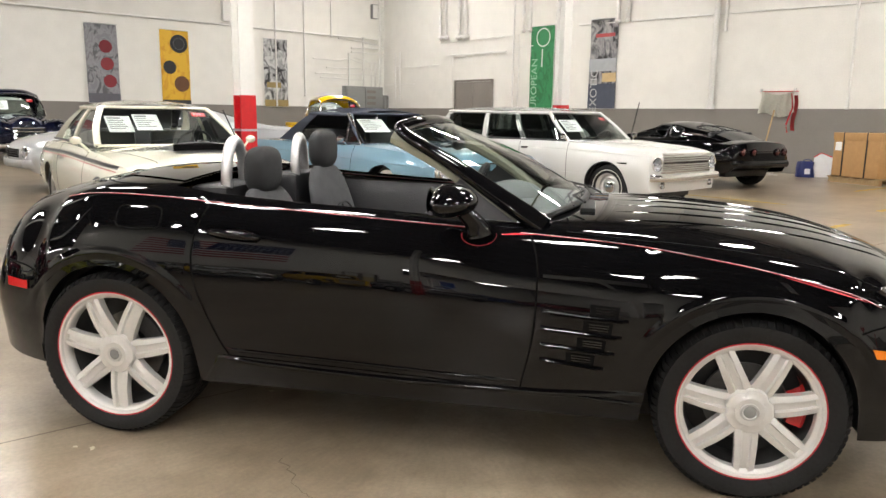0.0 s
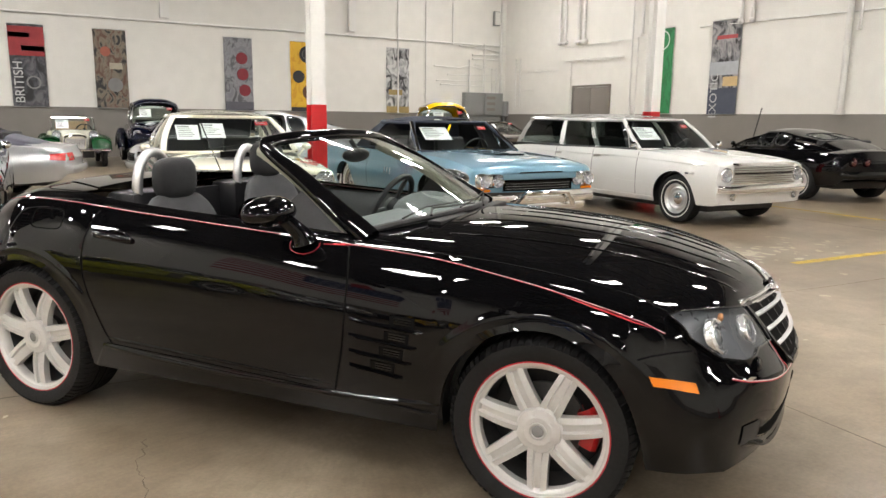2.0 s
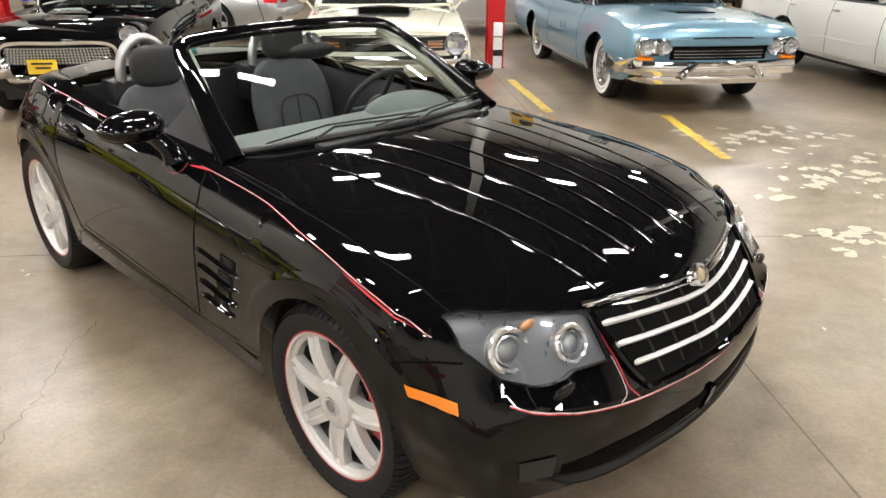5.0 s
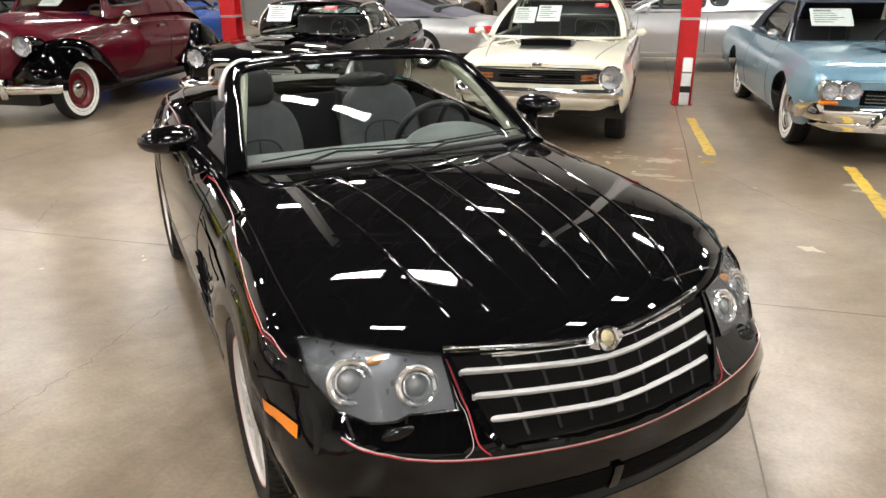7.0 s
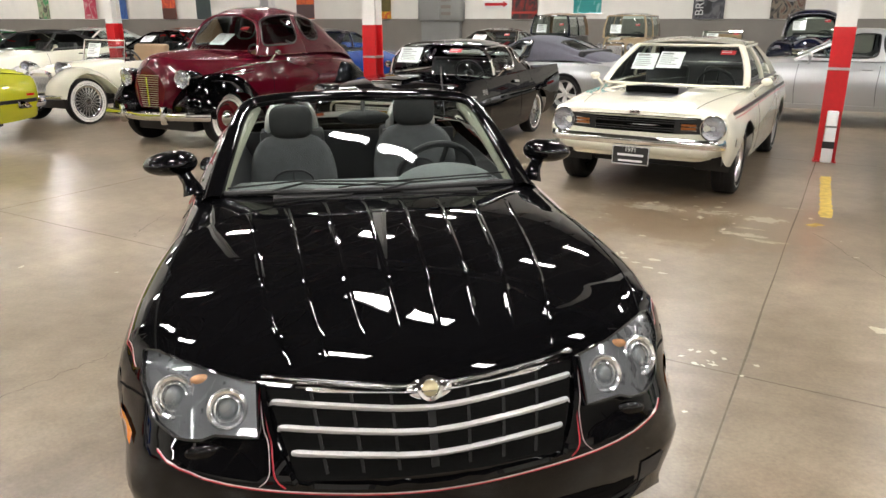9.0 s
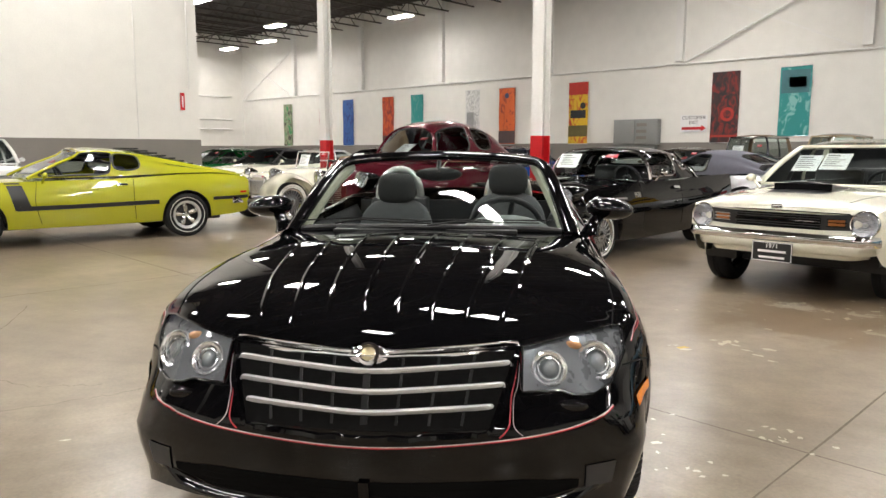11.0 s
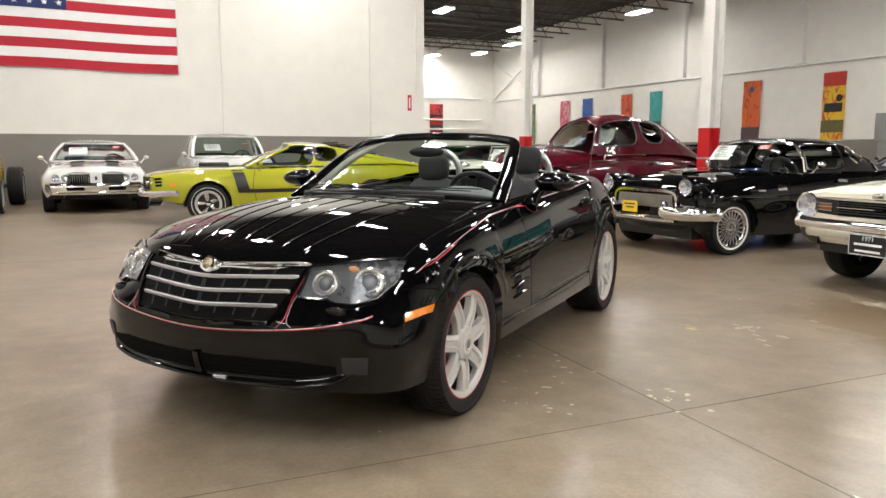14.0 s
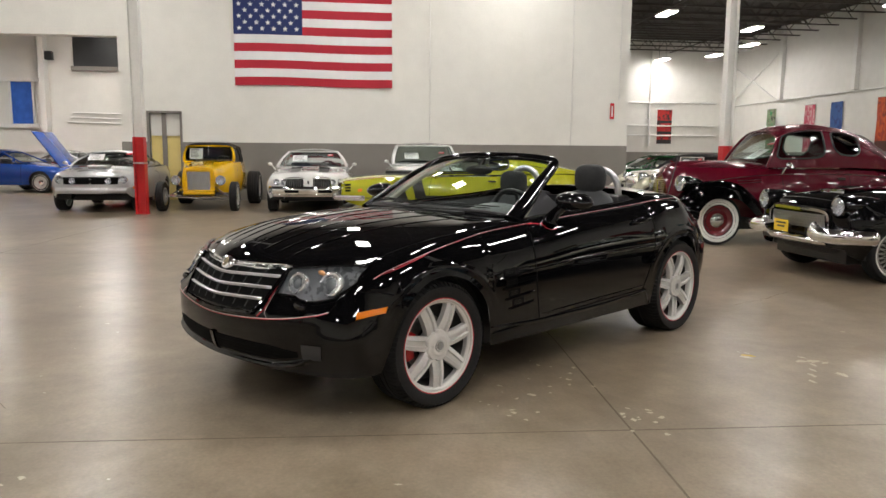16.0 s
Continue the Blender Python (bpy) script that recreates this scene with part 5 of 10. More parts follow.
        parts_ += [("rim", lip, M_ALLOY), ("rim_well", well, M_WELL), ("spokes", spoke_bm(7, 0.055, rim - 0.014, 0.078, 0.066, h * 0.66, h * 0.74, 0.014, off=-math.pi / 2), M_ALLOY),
                   ("hub", cover, M_ALLOY), ("badge_ring", disc_part([(0.02, h * 0.885), (0.024, h * 0.92), (0.03, h * 0.915), (0.032, h * 0.875)], 24), M_STEELB),
                   ("badge", disc_part([(0, h * 0.9), (0.019, h * 0.9), (0.022, h * 0.885)], 20), M_GREYP),
                   ("red_ring", disc_part([(rim + 0.001, h * 0.87), (rim + 0.0035, h * 0.905), (rim + 0.008, h * 0.9), (rim + 0.01, h * 0.86)], 56), M_PINR),
                   ("brake_disc", disc_part([(0.08, h * 0.02), (rim * 0.6, h * 0.02), (rim * 0.6, -h * 0.08), (0.08, -h * 0.08)]), M_DISC),
                   ("backing", disc_part([(0, -h * 0.3), (rim - 0.03, -h * 0.3)]), M_DARK)]
    elif kind == "magnum":
        parts_ += [("rim", barrel, M_CHROME), ("spokes", spoke_bm(5, 0.05, rim - 0.02, 0.05, 0.075, h * 0.45, h * 0.55, off=0.3), M_CHROME), ("cap", disc_part([(0, h * 0.7), (0.035, h * 0.68), (0.045, h * 0.4)], 24), M_CHROME), ("backing", disc_part([(0, h * 0.2), (rim - 0.03, h * 0.2)]), M_DARK), ("trim_ring", disc_part([(rim + 0.001, h * 0.9), (rim - 0.012, h * 0.9), (rim - 0.032, h * 0.8), (rim - 0.04, h * 0.6)]), M_STEELB),
                   ("white_letters", disc_part([(rim + (R - rim) * 0.38, h * 1.001), (rim + (R - rim) * 0.41, h * 1.004), (rim + (R - rim) * 0.45, h * 1.0)], 40), M_WWALL)]
    elif kind == "steel":
        parts_ += [("rim", barrel, M_STEELB), ("disc", disc_part([(0.0, h * 0.5), (rim * 0.3, h * 0.48), (rim * 0.55, h * 0.35), (rim * 0.7, h * 0.55), (rim * 0.85, h * 0.45), (rim - 0.01, h * 0.7)]), M_STEELB), ("cap", disc_part([(0, h * 0.8), (rim * 0.25, h * 0.75), (rim * 0.42, h * 0.52)], 28), M_CHROME),
                   ("white_letters", disc_part([(rim + (R - rim) * 0.35, h * 1.001), (rim + (R - rim) * 0.4, h * 1.004), (rim + (R - rim) * 0.45, h * 1.0)], 40), M_WWALL)]
    elif kind == "wire":
        parts_ += [("rim", barrel, M_CHROME), ("spokes", wire_bm(44, 0.05, rim - 0.02, h * 0.75, h * 0.45), M_STEELB), ("cap", disc_part([(0, h * 0.95), (0.03, h * 0.92), (0.045, h * 0.6), (0.05, h * 0.2)], 20), M_CHROME), ("backing", disc_part([(0, 0), (rim - 0.03, 0)]), M_DARK)]
    elif kind == "maroon":
        parts_ += [("rim", disc_part([(rim + 0.004, h * 0.9), (rim - 0.02, h * 0.8), (rim - 0.05, h * 0.35), (rim * 0.5, h * 0.5), (0.0, h * 0.5)]), M_MAROONW), ("cap", disc_part([(0, h * 0.95), (rim * 0.22, h * 0.9), (rim * 0.4, h * 0.55)], 28), M_CHROME), ("trim_ring", disc_part([(rim * 0.42, h * 0.56), (rim * 0.45, h * 0.6), (rim * 0.48, h * 0.55)]), M_CHROME)]
    elif kind == "modern":
        parts_ += [("rim", barrel, M_ALLOY), ("spokes", spoke_bm(5, 0.04, rim - 0.015, 0.06, 0.11, h * 0.45, h * 0.7, off=0.2), M_ALLOY), ("cap", disc_part([(0, h * 0.6), (0.035, h * 0.58), (0.05, h * 0.3)], 20), M_ALLOY), ("backing", disc_part([(0, -h * 0.1), (rim - 0.03, -h * 0.1)]), M_DARK)]
    if len(key) > 4:
        a, b = rim + (R - rim) * 0.12, rim + (R - rim) * (0.68 if key[4] == "ww" else 0.4)
        parts_.append(("whitewall", disc_part([(a, h * 0.93), ((a + b) / 2, h * 1.012), (b, h * 0.99)], 48), M_WWALL))
    out = []
    for nm, bm, m in parts_:
        ob = part(nm, bm, m)
        out.append((nm, ob.data))
        bpy.data.objects.remove(ob)
    STYLES[key] = out
    return out


def put_wheel(car, key, x, y, steer=0.0, z=None):
    R = key[1]
    wh = new("wheel")
    wh.parent = car
    wh.matrix_basis = pose(x, y, z if z is not None else R - 0.004, 0, random.uniform(0, 50) if key[0] != "seven" else 0.0, (0 if y > 0 else 180) + steer)
    for nm, me in wheel_style(key):
        o = new(nm, me)
        o.parent = wh
    return wh


M_ALLOY = mat("silver_alloy", (0.69, 0.68, 0.665), 0.34, 0.4, vary=0.04, scale=90, coat=0.3)
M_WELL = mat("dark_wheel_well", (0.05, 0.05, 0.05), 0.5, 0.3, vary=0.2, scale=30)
M_DISC = mat("worn_brake_iron", (0.16, 0.155, 0.15), 0.4, 0.6, vary=0.2, scale=60)
M_PINR = mat("red_pinstripe", (0.46, 0.016, 0.03), 0.35)
M_PINW = mat("pale_pinstripe", (0.72, 0.6, 0.6), 0.35)
M_MAROONW = paint("maroon_wheel_paint", (0.1, 0.008, 0.012))


def lamp_round(car, p, n, r, name="headlight", ring=M_CHROME, depth=0.05, lens=M_LENS):
    """A round lamp: bezel, reflector bowl, bulb shield and domed lens, facing along n."""
    q = Vector(n).to_track_quat("X", "Z").to_matrix().to_4x4()
    h = new(name)
    h.parent = car
    h.matrix_basis = Matrix.Translation(p) @ q
    bm = bmesh.new()
    revolve(bm, [(r * 1.0, -depth), (r * 1.16, -depth * 0.3), (r * 1.18, 0.01), (r * 1.1, 0.022), (r * 1.0, 0.014)], 28, "x")
    part("bezel", bm, ring, h)
    bm = bmesh.new()
    revolve(bm, [(0.0, 0.001), (r * 0.3, 0.003), (r * 0.7, 0.007), (r * 1.0, 0.013)], 28, "x")
    part("reflector", bm, M_LAMPIN, h)
    bm = bmesh.new()
    revolve(bm, [(0.0, 0.032), (r * 0.5, 0.028), (r * 0.85, 0.02), (r, 0.0135)], 28, "x")
    part("lens", bm, lens, h).visible_shadow = False
    bm = bmesh.new()
    revolve(bm, [(0.0, 0.016), (r * 0.16, 0.014), (r * 0.2, 0.004)], 14, "x")
    part("bulb", bm, M_STEELB, h)
    return h


def sheet(name, pts, material, car, thick=0.0, n=8, bulge=(0, 0, 0)):
    """A bent four-cornered sheet; bulge pushes its middle out."""
    a, b, c, d = [Vector(p) for p in pts]
    bl = Vector(bulge)
    bm = bmesh.new()
    rows = []
    for i in range(n + 1):
        row = []
        for j in range(n + 1):
            u, v = i / n, j / n
            q = a.lerp(b, u).lerp(d.lerp(c, u), v)
            row.append(q + bl * (1 - (2 * u - 1) ** 2))
        rows.append(row)
    grid_mesh(bm, rows)
    if thick:
        bmesh.ops.solidify(bm, geom=bm.faces[:], thickness=thick)
    ob = part(name, bm, material, car)
    if material in (M_GLASS, M_GLASSD):
        ob.visible_shadow = False
    return ob


def greenhouse(car, g, roofm, glassm=None, chrome=None, papers=True, bpillar=(0.45,), soft=False, vent=False, cpill=0.1):
    """Roof, pillars and panes. g: x and z of windscreen foot and head, roof end and rear-glass foot, half-widths at belt and roof."""
    glassm = glassm or M_GLASS
    xf, zf, xh, zh, xr, zr, xb, zb, wb, wr = g
    lo_f, lo_b = Vector((xf, wb, zf)), Vector((xb, wb, zb))
    hi_f, hi_b = Vector((xh, wr, zh)), Vector((xr, wr, zr))
    xs = 0.07

    def sp(u, v, s, inset=0.0):
        p = lo_f.lerp(lo_b, u).lerp(hi_f.lerp(hi_b, u), v)
        p.y += 0.03 * math.sin(v * math.pi) - inset
        return Vector((p.x, p.y * s, p.z))

    # roof panel with a gentle crown, drooping at its edges
    bm = bmesh.new()
    rows = []
    n = 14
    for i in range(n + 1):
        u = i / n
        row = []
        for j in range(n + 1):
            v = j / n * 2 - 1
            fx = xs * (1 - v * v)
            x = hi_f.x + fx + (hi_b.x - fx * 1.2 - hi_f.x - fx) * u
            zz = zh + (zr - zh) * u + 0.055 * (1 - abs(v) ** 2.6) + 0.035 * math.sin(u * math.pi)
            row.append((x, v * wr, zz))
        rows.append(row)
    grid_mesh(bm, rows)
    bmesh.ops.solidify(bm, geom=bm.faces[:], thickness=0.03)
    part("roof", bm, roofm, car)
    edge = chrome or roofm
    for s in (1, -1):
        for nm, us, w, mm in [("a_pillar", (0.0, 0.0), 0.035, edge)] + [("b_pillar", (u, u), 0.028, edge) for u in bpillar]:
            bm = bmesh.new()
            tube(bm, [sp(us[0] + (us[1] - us[0]) * k / 6, k / 6, s, 0.01) for k in range(7)], w, 8, squash=0.7)
            part(nm, bm, mm, car)
        bm = bmesh.new()
        rows = [[sp(u, v, s, 0.0) for v in np.linspace(0, 1, 9)] for u in np.linspace(1 - cpill, 1.0, 5)]
        grid_mesh(bm, rows)
        bmesh.ops.solidify(bm, geom=bm.faces[:], thickness=0.03)
        part("c_pillar", bm, roofm, car)
        bm = bmesh.new()
        tube(bm, [sp(u, 0.985, s, 0.0) for u in np.linspace(0, 1, 9)], 0.022, 8)
        part("roof_rail", bm, edge, car)
        bm = bmesh.new()
        tube(bm, [sp(u, 0.0, s, 0.0) for u in np.linspace(0, 1, 9)], 0.014, 6)
        part("belt_trim", bm, chrome or M_DARK, car)
        cuts = [0.0, *bpillar, 1 - cpill]
        for a, b in zip(cuts[:-1], cuts[1:]):
            bm = bmesh.new()
            grid_mesh(bm, [[sp(u, v, s, 0.015) for v in np.linspace(0.0, 0.97, 6)] for u in np.linspace(a + 0.01, b - 0.005, 5)])
            o = part("side_glass", bm, glassm, car)
            o.visible_shadow = False
    for nm, p0, p1, d in (("windscreen", (xf, zf), (xh, zh), 0.09), ("rear_glass", (xb, zb), (xr, zr), -0.09)):
        k = 1 if nm == "windscreen" else -1
        o = sheet(nm, [(p0[0], -wb + 0.03, p0[1]), (p0[0], wb - 0.03, p0[1]), (p1[0], wr - 0.02, p1[1]), (p1[0], -wr + 0.02, p1[1])], glassm if nm == "windscreen" or not soft else roofm, car, bulge=(d, 0, 0))
        for q, ww in ((p0, wb), (p1, wr)):
            bm = bmesh.new()
            tube(bm, [(q[0] + d * (1 - v * v), v * (ww - 0.02), q[1] + (0.012 if q is p1 else 0)) for v in np.linspace(-1, 1, 11)], 0.016, 6)
            part("glass_trim", bm, edge if not soft or k == 1 else roofm, car)
    return sp


def shell(car, rows, roofm, windows, trim=None, screens=True, seal=M_DARK, bulge=0.07):
    """A rounded roof with its sides in one skin. rows, front to back: x at the belt, x at the roof, half-width and z at the belt,
    half-width and z at the roof edge, z at the centre. windows: u0, u1, v0, v1, squareness along and up the skin."""
    n, m = 96, 36
    table = [(i / (len(rows) - 1), *r) for i, r in enumerate(rows)]

    def at(u, v, s):
        xb, xr, wb, zb, wr, zr, zc = smooth_table(table, min(max(u, 0.0), 1.0))
        ctl = [(wb, zb, 0.0), (wb + (wr - wb) * 0.42 + 0.02, zb + (zr - zb) * 0.48, 0.48), (wr + 0.012, zr - 0.06, 0.9), (wr * 0.88, zr, 1.0), (wr * 0.5, zc - 0.014, 1.0), (0.0, zc, 1.0)]
        k = min(v, 0.9999) * 5
        i = int(k)
        t = k - i
        P = [np.array(c) for c in ctl]
        P = [2 * P[0] - P[1]] + P + [np.array((-P[-2][0], P[-2][1], 1.0))]
        a, b, c, d = P[i:i + 4]
        q = 0.5 * (2 * b + (c - a) * t + (2 * a - 5 * b + 4 * c - d) * t * t + (3 * b - a - 3 * c + d) * t**3)
        return Vector((xb + (xr - xb) * q[2], q[0] * s, q[1]))

    def inside(u, v):
        for u0, u1, v0, v1, p in windows:
            if abs((u - (u0 + u1) / 2) / ((u1 - u0) / 2)) ** p + abs((v - (v0 + v1) / 2) / ((v1 - v0) / 2)) ** p < 1:
                return True
        return False

    us = [i / n for i in range(n + 1)]
    vs_ = [j / m for j in range(m + 1)]
    bm, gm = bmesh.new(), bmesh.new()
    for s in (1, -1):
        pts = [[at(u, v, s) for v in vs_] for u in us]
        for target, want in ((bm, False),):
            made = {}
            for i in range(n):
                for j in range(m):
                    if inside((us[i] + us[i + 1]) / 2, (vs_[j] + vs_[j + 1]) / 2) != want:
                        continue
                    q = []
                    for a, c in ((i, j), (i + 1, j), (i + 1, j + 1), (i, j + 1)):
                        if (a, c) not in made:
                            made[a, c] = target.verts.new(pts[a][c])
                        q.append(made[a, c])
                    target.faces.new(q)
    bmesh.ops.remove_doubles(bm, verts=bm.verts[:], dist=0.0004)
    bmesh.ops.recalc_face_normals(bm, faces=bm.faces[:])
    part("roof", bm, roofm, car)
    gm.free()
    for u0, u1, v0, v1, p in windows:
        for s in (1, -1):
            gm = bmesh.new()
            um, vm, uh, vh = (u0 + u1) / 2, (v0 + v1) / 2, (u1 - u0) / 2, (v1 - v0) / 2
            grid_mesh(gm, [[at(um + uh * a * 1.01, min(vm + vh * c * max(0.02, 1 - abs(a) ** p) ** (1 / p), 1.0), s) * 1.0 for c in np.linspace(-1, 1, 9)] for a in np.linspace(-0.999, 0.999, 15)])
            part("window_glass", gm, M_GLASS, car).visible_shadow = False
    for u0, u1, v0, v1, p in windows:
        for s in (1, -1):
            bm = bmesh.new()
            loop = []
            for a in np.linspace(0, math.tau, 65)[:-1]:
                c, q = math.cos(a), math.sin(a)
                v = (v0 + v1) / 2 + (v1 - v0) / 2 * math.copysign(abs(q) ** (2 / p), q)
                loop.append(at((u0 + u1) / 2 + (u1 - u0) / 2 * math.copysign(abs(c) ** (2 / p), c), min(v, 0.999), s))
            tube(bm, loop, 0.013, 6, closed=True)
            part("window_trim", bm, trim or seal, car)
    if screens:
        for u, nm, d in ((0.0, "windscreen", bulge), (1.0, "rear_screen", -0.05)):
            if nm == "rear_screen" and screens != "both":
                continue
            bm = bmesh.new()
            edge = [at(u, v, 1) for v in np.linspace(0, 1, 11)]
            grid_mesh(bm, [[Vector((p.x + d * (1.0 if d < 0.2 else 1.0 - 0.45 * k / 10) * (1 - w * w), p.y * w, p.z)) for w in np.linspace(-1, 1, 13)] for k, p in enumerate(edge)])
            part(nm, bm, M_GLASS, car).visible_shadow = False
            for s in (1, -1):
                bm = bmesh.new()
                tube(bm, [Vector((p.x, p.y * s, p.z)) for p in edge], 0.022, 8)
                part("screen_pillar", bm, trim or roofm, car)
    return at


def cabin(car, x0, x1, w, zfloor, seat_m, rows=((0.1, 2),), zbelt=0.9, dash=None, wheel_at=None):
    """Dark tub, seats, dashboard and steering wheel behind the glass."""
    bm = bmesh.new()
    box(bm, x0, x1, -w, w, zfloor, zfloor + 0.04)
    box(bm, x0, x0 + 0.04, -w, w, zfloor, zbelt - 0.03)
    box(bm, x1 - 0.04, x1, -w, w, zfloor, zbelt - 0.03)
    box(bm, x0, x1, -w, -w + 0.04, zfloor, zbelt - 0.03)
    box(bm, x0, x1, w - 0.04, w, zfloor, zbelt - 0.03)
    part("cabin_tub", bm, M_VINYL, car, smooth=False)
    for sx, n in rows:
        for k in range(n):
            y = 0.0 if n == 1 else (-0.34 if k == 0 else 0.34)
            hw = w - 0.12 if n == 1 else 0.25
            seat = new("seat")
            seat.parent = car
            seat.matrix_basis = pose(sx, y, zfloor)
            bm = bmesh.new()
            box(bm, -0.25, 0.27, -hw, hw, 0.08, 0.26, 0.05)
            part("cushion", bm, seat_m, seat)
            bm = bmesh.new()
            vs = box(bm, -0.34, -0.2, -hw, hw, 0.2, 0.72, 0.05)
            for v in bm.verts:
                v.co.x -= (v.co.z - 0.2) * 0.22
            part("backrest", bm, seat_m, seat)
    if dash is not None:
        bm = bmesh.new()
        box(bm, dash - 0.3, dash, -w, w, zbelt - 0.24, zbelt - 0.03, 0.04)
        part("dashboard", bm, M_VINYL, car)
    if wheel_at:
        steering(car, *wheel_at)


def steering(car, x, y, z, r=0.19):
    sw = new("steering_wheel")
    sw.parent = car
    sw.matrix_basis = pose(x, y, z, 0, -64, 0)
    bm = bmesh.new()
    tube(bm, [(r * math.cos(a), r * math.sin(a), 0) for a in np.linspace(0, math.tau, 29)[:-1]], 0.016, 8, closed=True)
    part("rim", bm, M_VINYL, sw)
    bm = bmesh.new()
    revolve(bm, [(0, 0.03), (0.05, 0.025), (0.065, 0.0), (0.05, -0.03)], 18, "z")
    for a in (0.2, 2.94, 4.71):
        tube(bm, [(0.05 * math.cos(a), 0.05 * math.sin(a), 0), (r * math.cos(a), r * math.sin(a), 0)], 0.013, 6)
    part("hub", bm, M_VINYL, sw)
    return sw


def paper(car_m, x, y, z, w, h, tilt, label="white information sheet behind the windscreen", red=False, turn=0.0):
    """A sheet propped in a windscreen, with grey bars for its unreadable print."""
    up = 0.0 if red or tilt > -30 else 0.13
    t = thing("price_tag" if red else "information_sheet", car_m @ pose(x, y, z, 0, tilt, turn) @ Matrix.Translation((0, 0, up)), "small red tag inside the windscreen" if red else label, "tag" if red else "paper", "papers in windscreens")
    boxed("sheet", (0, 0.003, -w / 2, w / 2, 0, h), M_TAGR if red else M_PAPER, t)
    for k in range(2 if red else 6):
        l = random.uniform(0.5, 0.9)
        zz = h * (0.82 - k * (0.4 if red else 0.125))
        boxed("print_bar", (0.0032, 0.0036, -w * 0.42, -w * 0.42 + w * 0.84 * l, zz, zz + h * (0.12 if red else 0.05 + (0.05 if k == 0 else 0))), M_PAPER if red else M_INK, t)
    return t


def bumper(car, body, z, hw, x_in, h, material, front=True, wrap=0.35, out=0.1, tk=0.05, name="bumper"):
    """A bar that follows the bowed nose and turns back round the corners."""
    bm = bmesh.new()
    pts = []
    for v in np.linspace(-1, 1, 25):
        y = v * hw
        p, _ = (body.front if front else body.back)(y * 0.93, x_in)
        k = 1 if front else -1
        back = max(0.0, abs(v) - 0.86) / 0.14
        pts.append((p.x + k * (out - back**1.6 * wrap), y, z))
    rows = []
    for x, y, zz in pts:
        k = 1 if front else -1
        rows.append([(x - k * tk, y, zz - h / 2), (x - k * 0.005, y, zz - h / 2 - 0.004), (x + k * 0.012, y, zz - h / 4), (x + k * 0.018, y, zz), (x + k * 0.012, y, zz + h / 4), (x - k * 0.005, y, zz + h / 2 + 0.004), (x - k * tk, y, zz + h / 2)])
    vs = grid_mesh(bm, rows, close_v=True)
    bm.faces.new(vs[0])
    bm.faces.new(list(reversed(vs[-1])))
    return part(name, bm, material, car)


def mirror_round(car, x, y, z, material, s=1, r=0.06, name="door_mirror"):
    bm = bmesh.new()
    bmesh.ops.create_uvsphere(bm, u_segments=18, v_segments=10, radius=1)
    for v in bm.verts:
        v.co = Vector((x + v.co.x * (0.05 if v.co.x > 0 else 0.02), y - 0.02 * s + v.co.y * r * 0.95, z - 0.02 + v.co.z * r * 0.7))
    tube(bm, [(x, y - 0.03 * s, z - 0.02), (x + 0.02, y - 0.08 * s, z - 0.07), (x + 0.03, y - 0.14 * s, z - 0.14)], [0.014, 0.013, 0.02], 8)
    return part(name, bm, material, car)


def under(car, x0, x1, w, z0, z1):
    """Dark underbody between the wheels."""
    bm = bmesh.new()
    box(bm, x0, x1, -w, w, z0, z1, 0.02)
    return part("underbody", bm, M_DARK, car)


def car_at(name, m, label, group=""):
    return thing(name, m, label, "car", group)


def inner_arch(car, body, track):
    for ax, az, r in body.arches:
        for s in (1, -1):
            bm = bmesh.new()
            rows = []
            for k in range(19):
                a = -0.18 + (math.pi + 0.36) * k / 18
                rows.append([(ax + q * math.cos(a), s * y, az + q * math.sin(a)) for q, y in ((r + 0.012, track - 0.05), (r + 0.012, track - 0.36), (0.06, track - 0.37))])
            grid_mesh(bm, rows)
            part("wheel_housing", bm, M_DARK, car)
            bm = bmesh.new()
            grid_mesh(bm, [[(ax + q * math.cos(a), s * (track - 0.11), az + q * math.sin(a)) for q in (r - 0.01, r + 0.06, r + 0.12)] for a in np.linspace(0.0, math.pi, 25)])
            part("arch_liner", bm, M_DARK, car)

# ---- the black roadster ----
M_BLACK = paint("black_car_paint", (0.0025, 0.0025, 0.003), 0.2)
M_DASH = mat("dash_grey", (0.12, 0.13, 0.13), 0.6, bump=0.25, vary=0.1, scale=200)
M_FASCIA = mat("bumper_black", (0.004, 0.004, 0.0045), 0.16, coat=0.7)
M_LAMPBOX = mat("lamp_box_grey", (0.12, 0.124, 0.128), 0.3, 0.45, rvar=0.08, scale=30)
M_RING = mat("lamp_ring_silver", (0.82, 0.82, 0.82), 0.18, 0.85)
M_BALL = mat("projector_glass", (0.22, 0.235, 0.24), 0.1, 0.5, coat=1.0)
M_SLAT = mat("slat_black", (0.009, 0.009, 0.0095), 0.5, spec=0.3)
M_GBAR = mat("satin_bar", (0.8, 0.8, 0.8), 0.22, 0.35, vary=0.03, scale=60)
M_GRWING = mat("bright_wing_trim", (0.85, 0.85, 0.85), 0.12, 1.0, rvar=0.04, scale=60)
M_GOLD = mat("gold_badge", (0.46, 0.4, 0.25), 0.35, 1.0)
M_GREYPAD = mat("dark_grey_pad", (0.022, 0.022, 0.024), 0.55)
M_CALIPER = mat("red_caliper", (0.42, 0.01, 0.012), 0.3, coat=0.5)
M_TRIMG = mat("grey_inner_trim", (0.1, 0.1, 0.105), 0.6, bump=0.1, vary=0.05, scale=80)
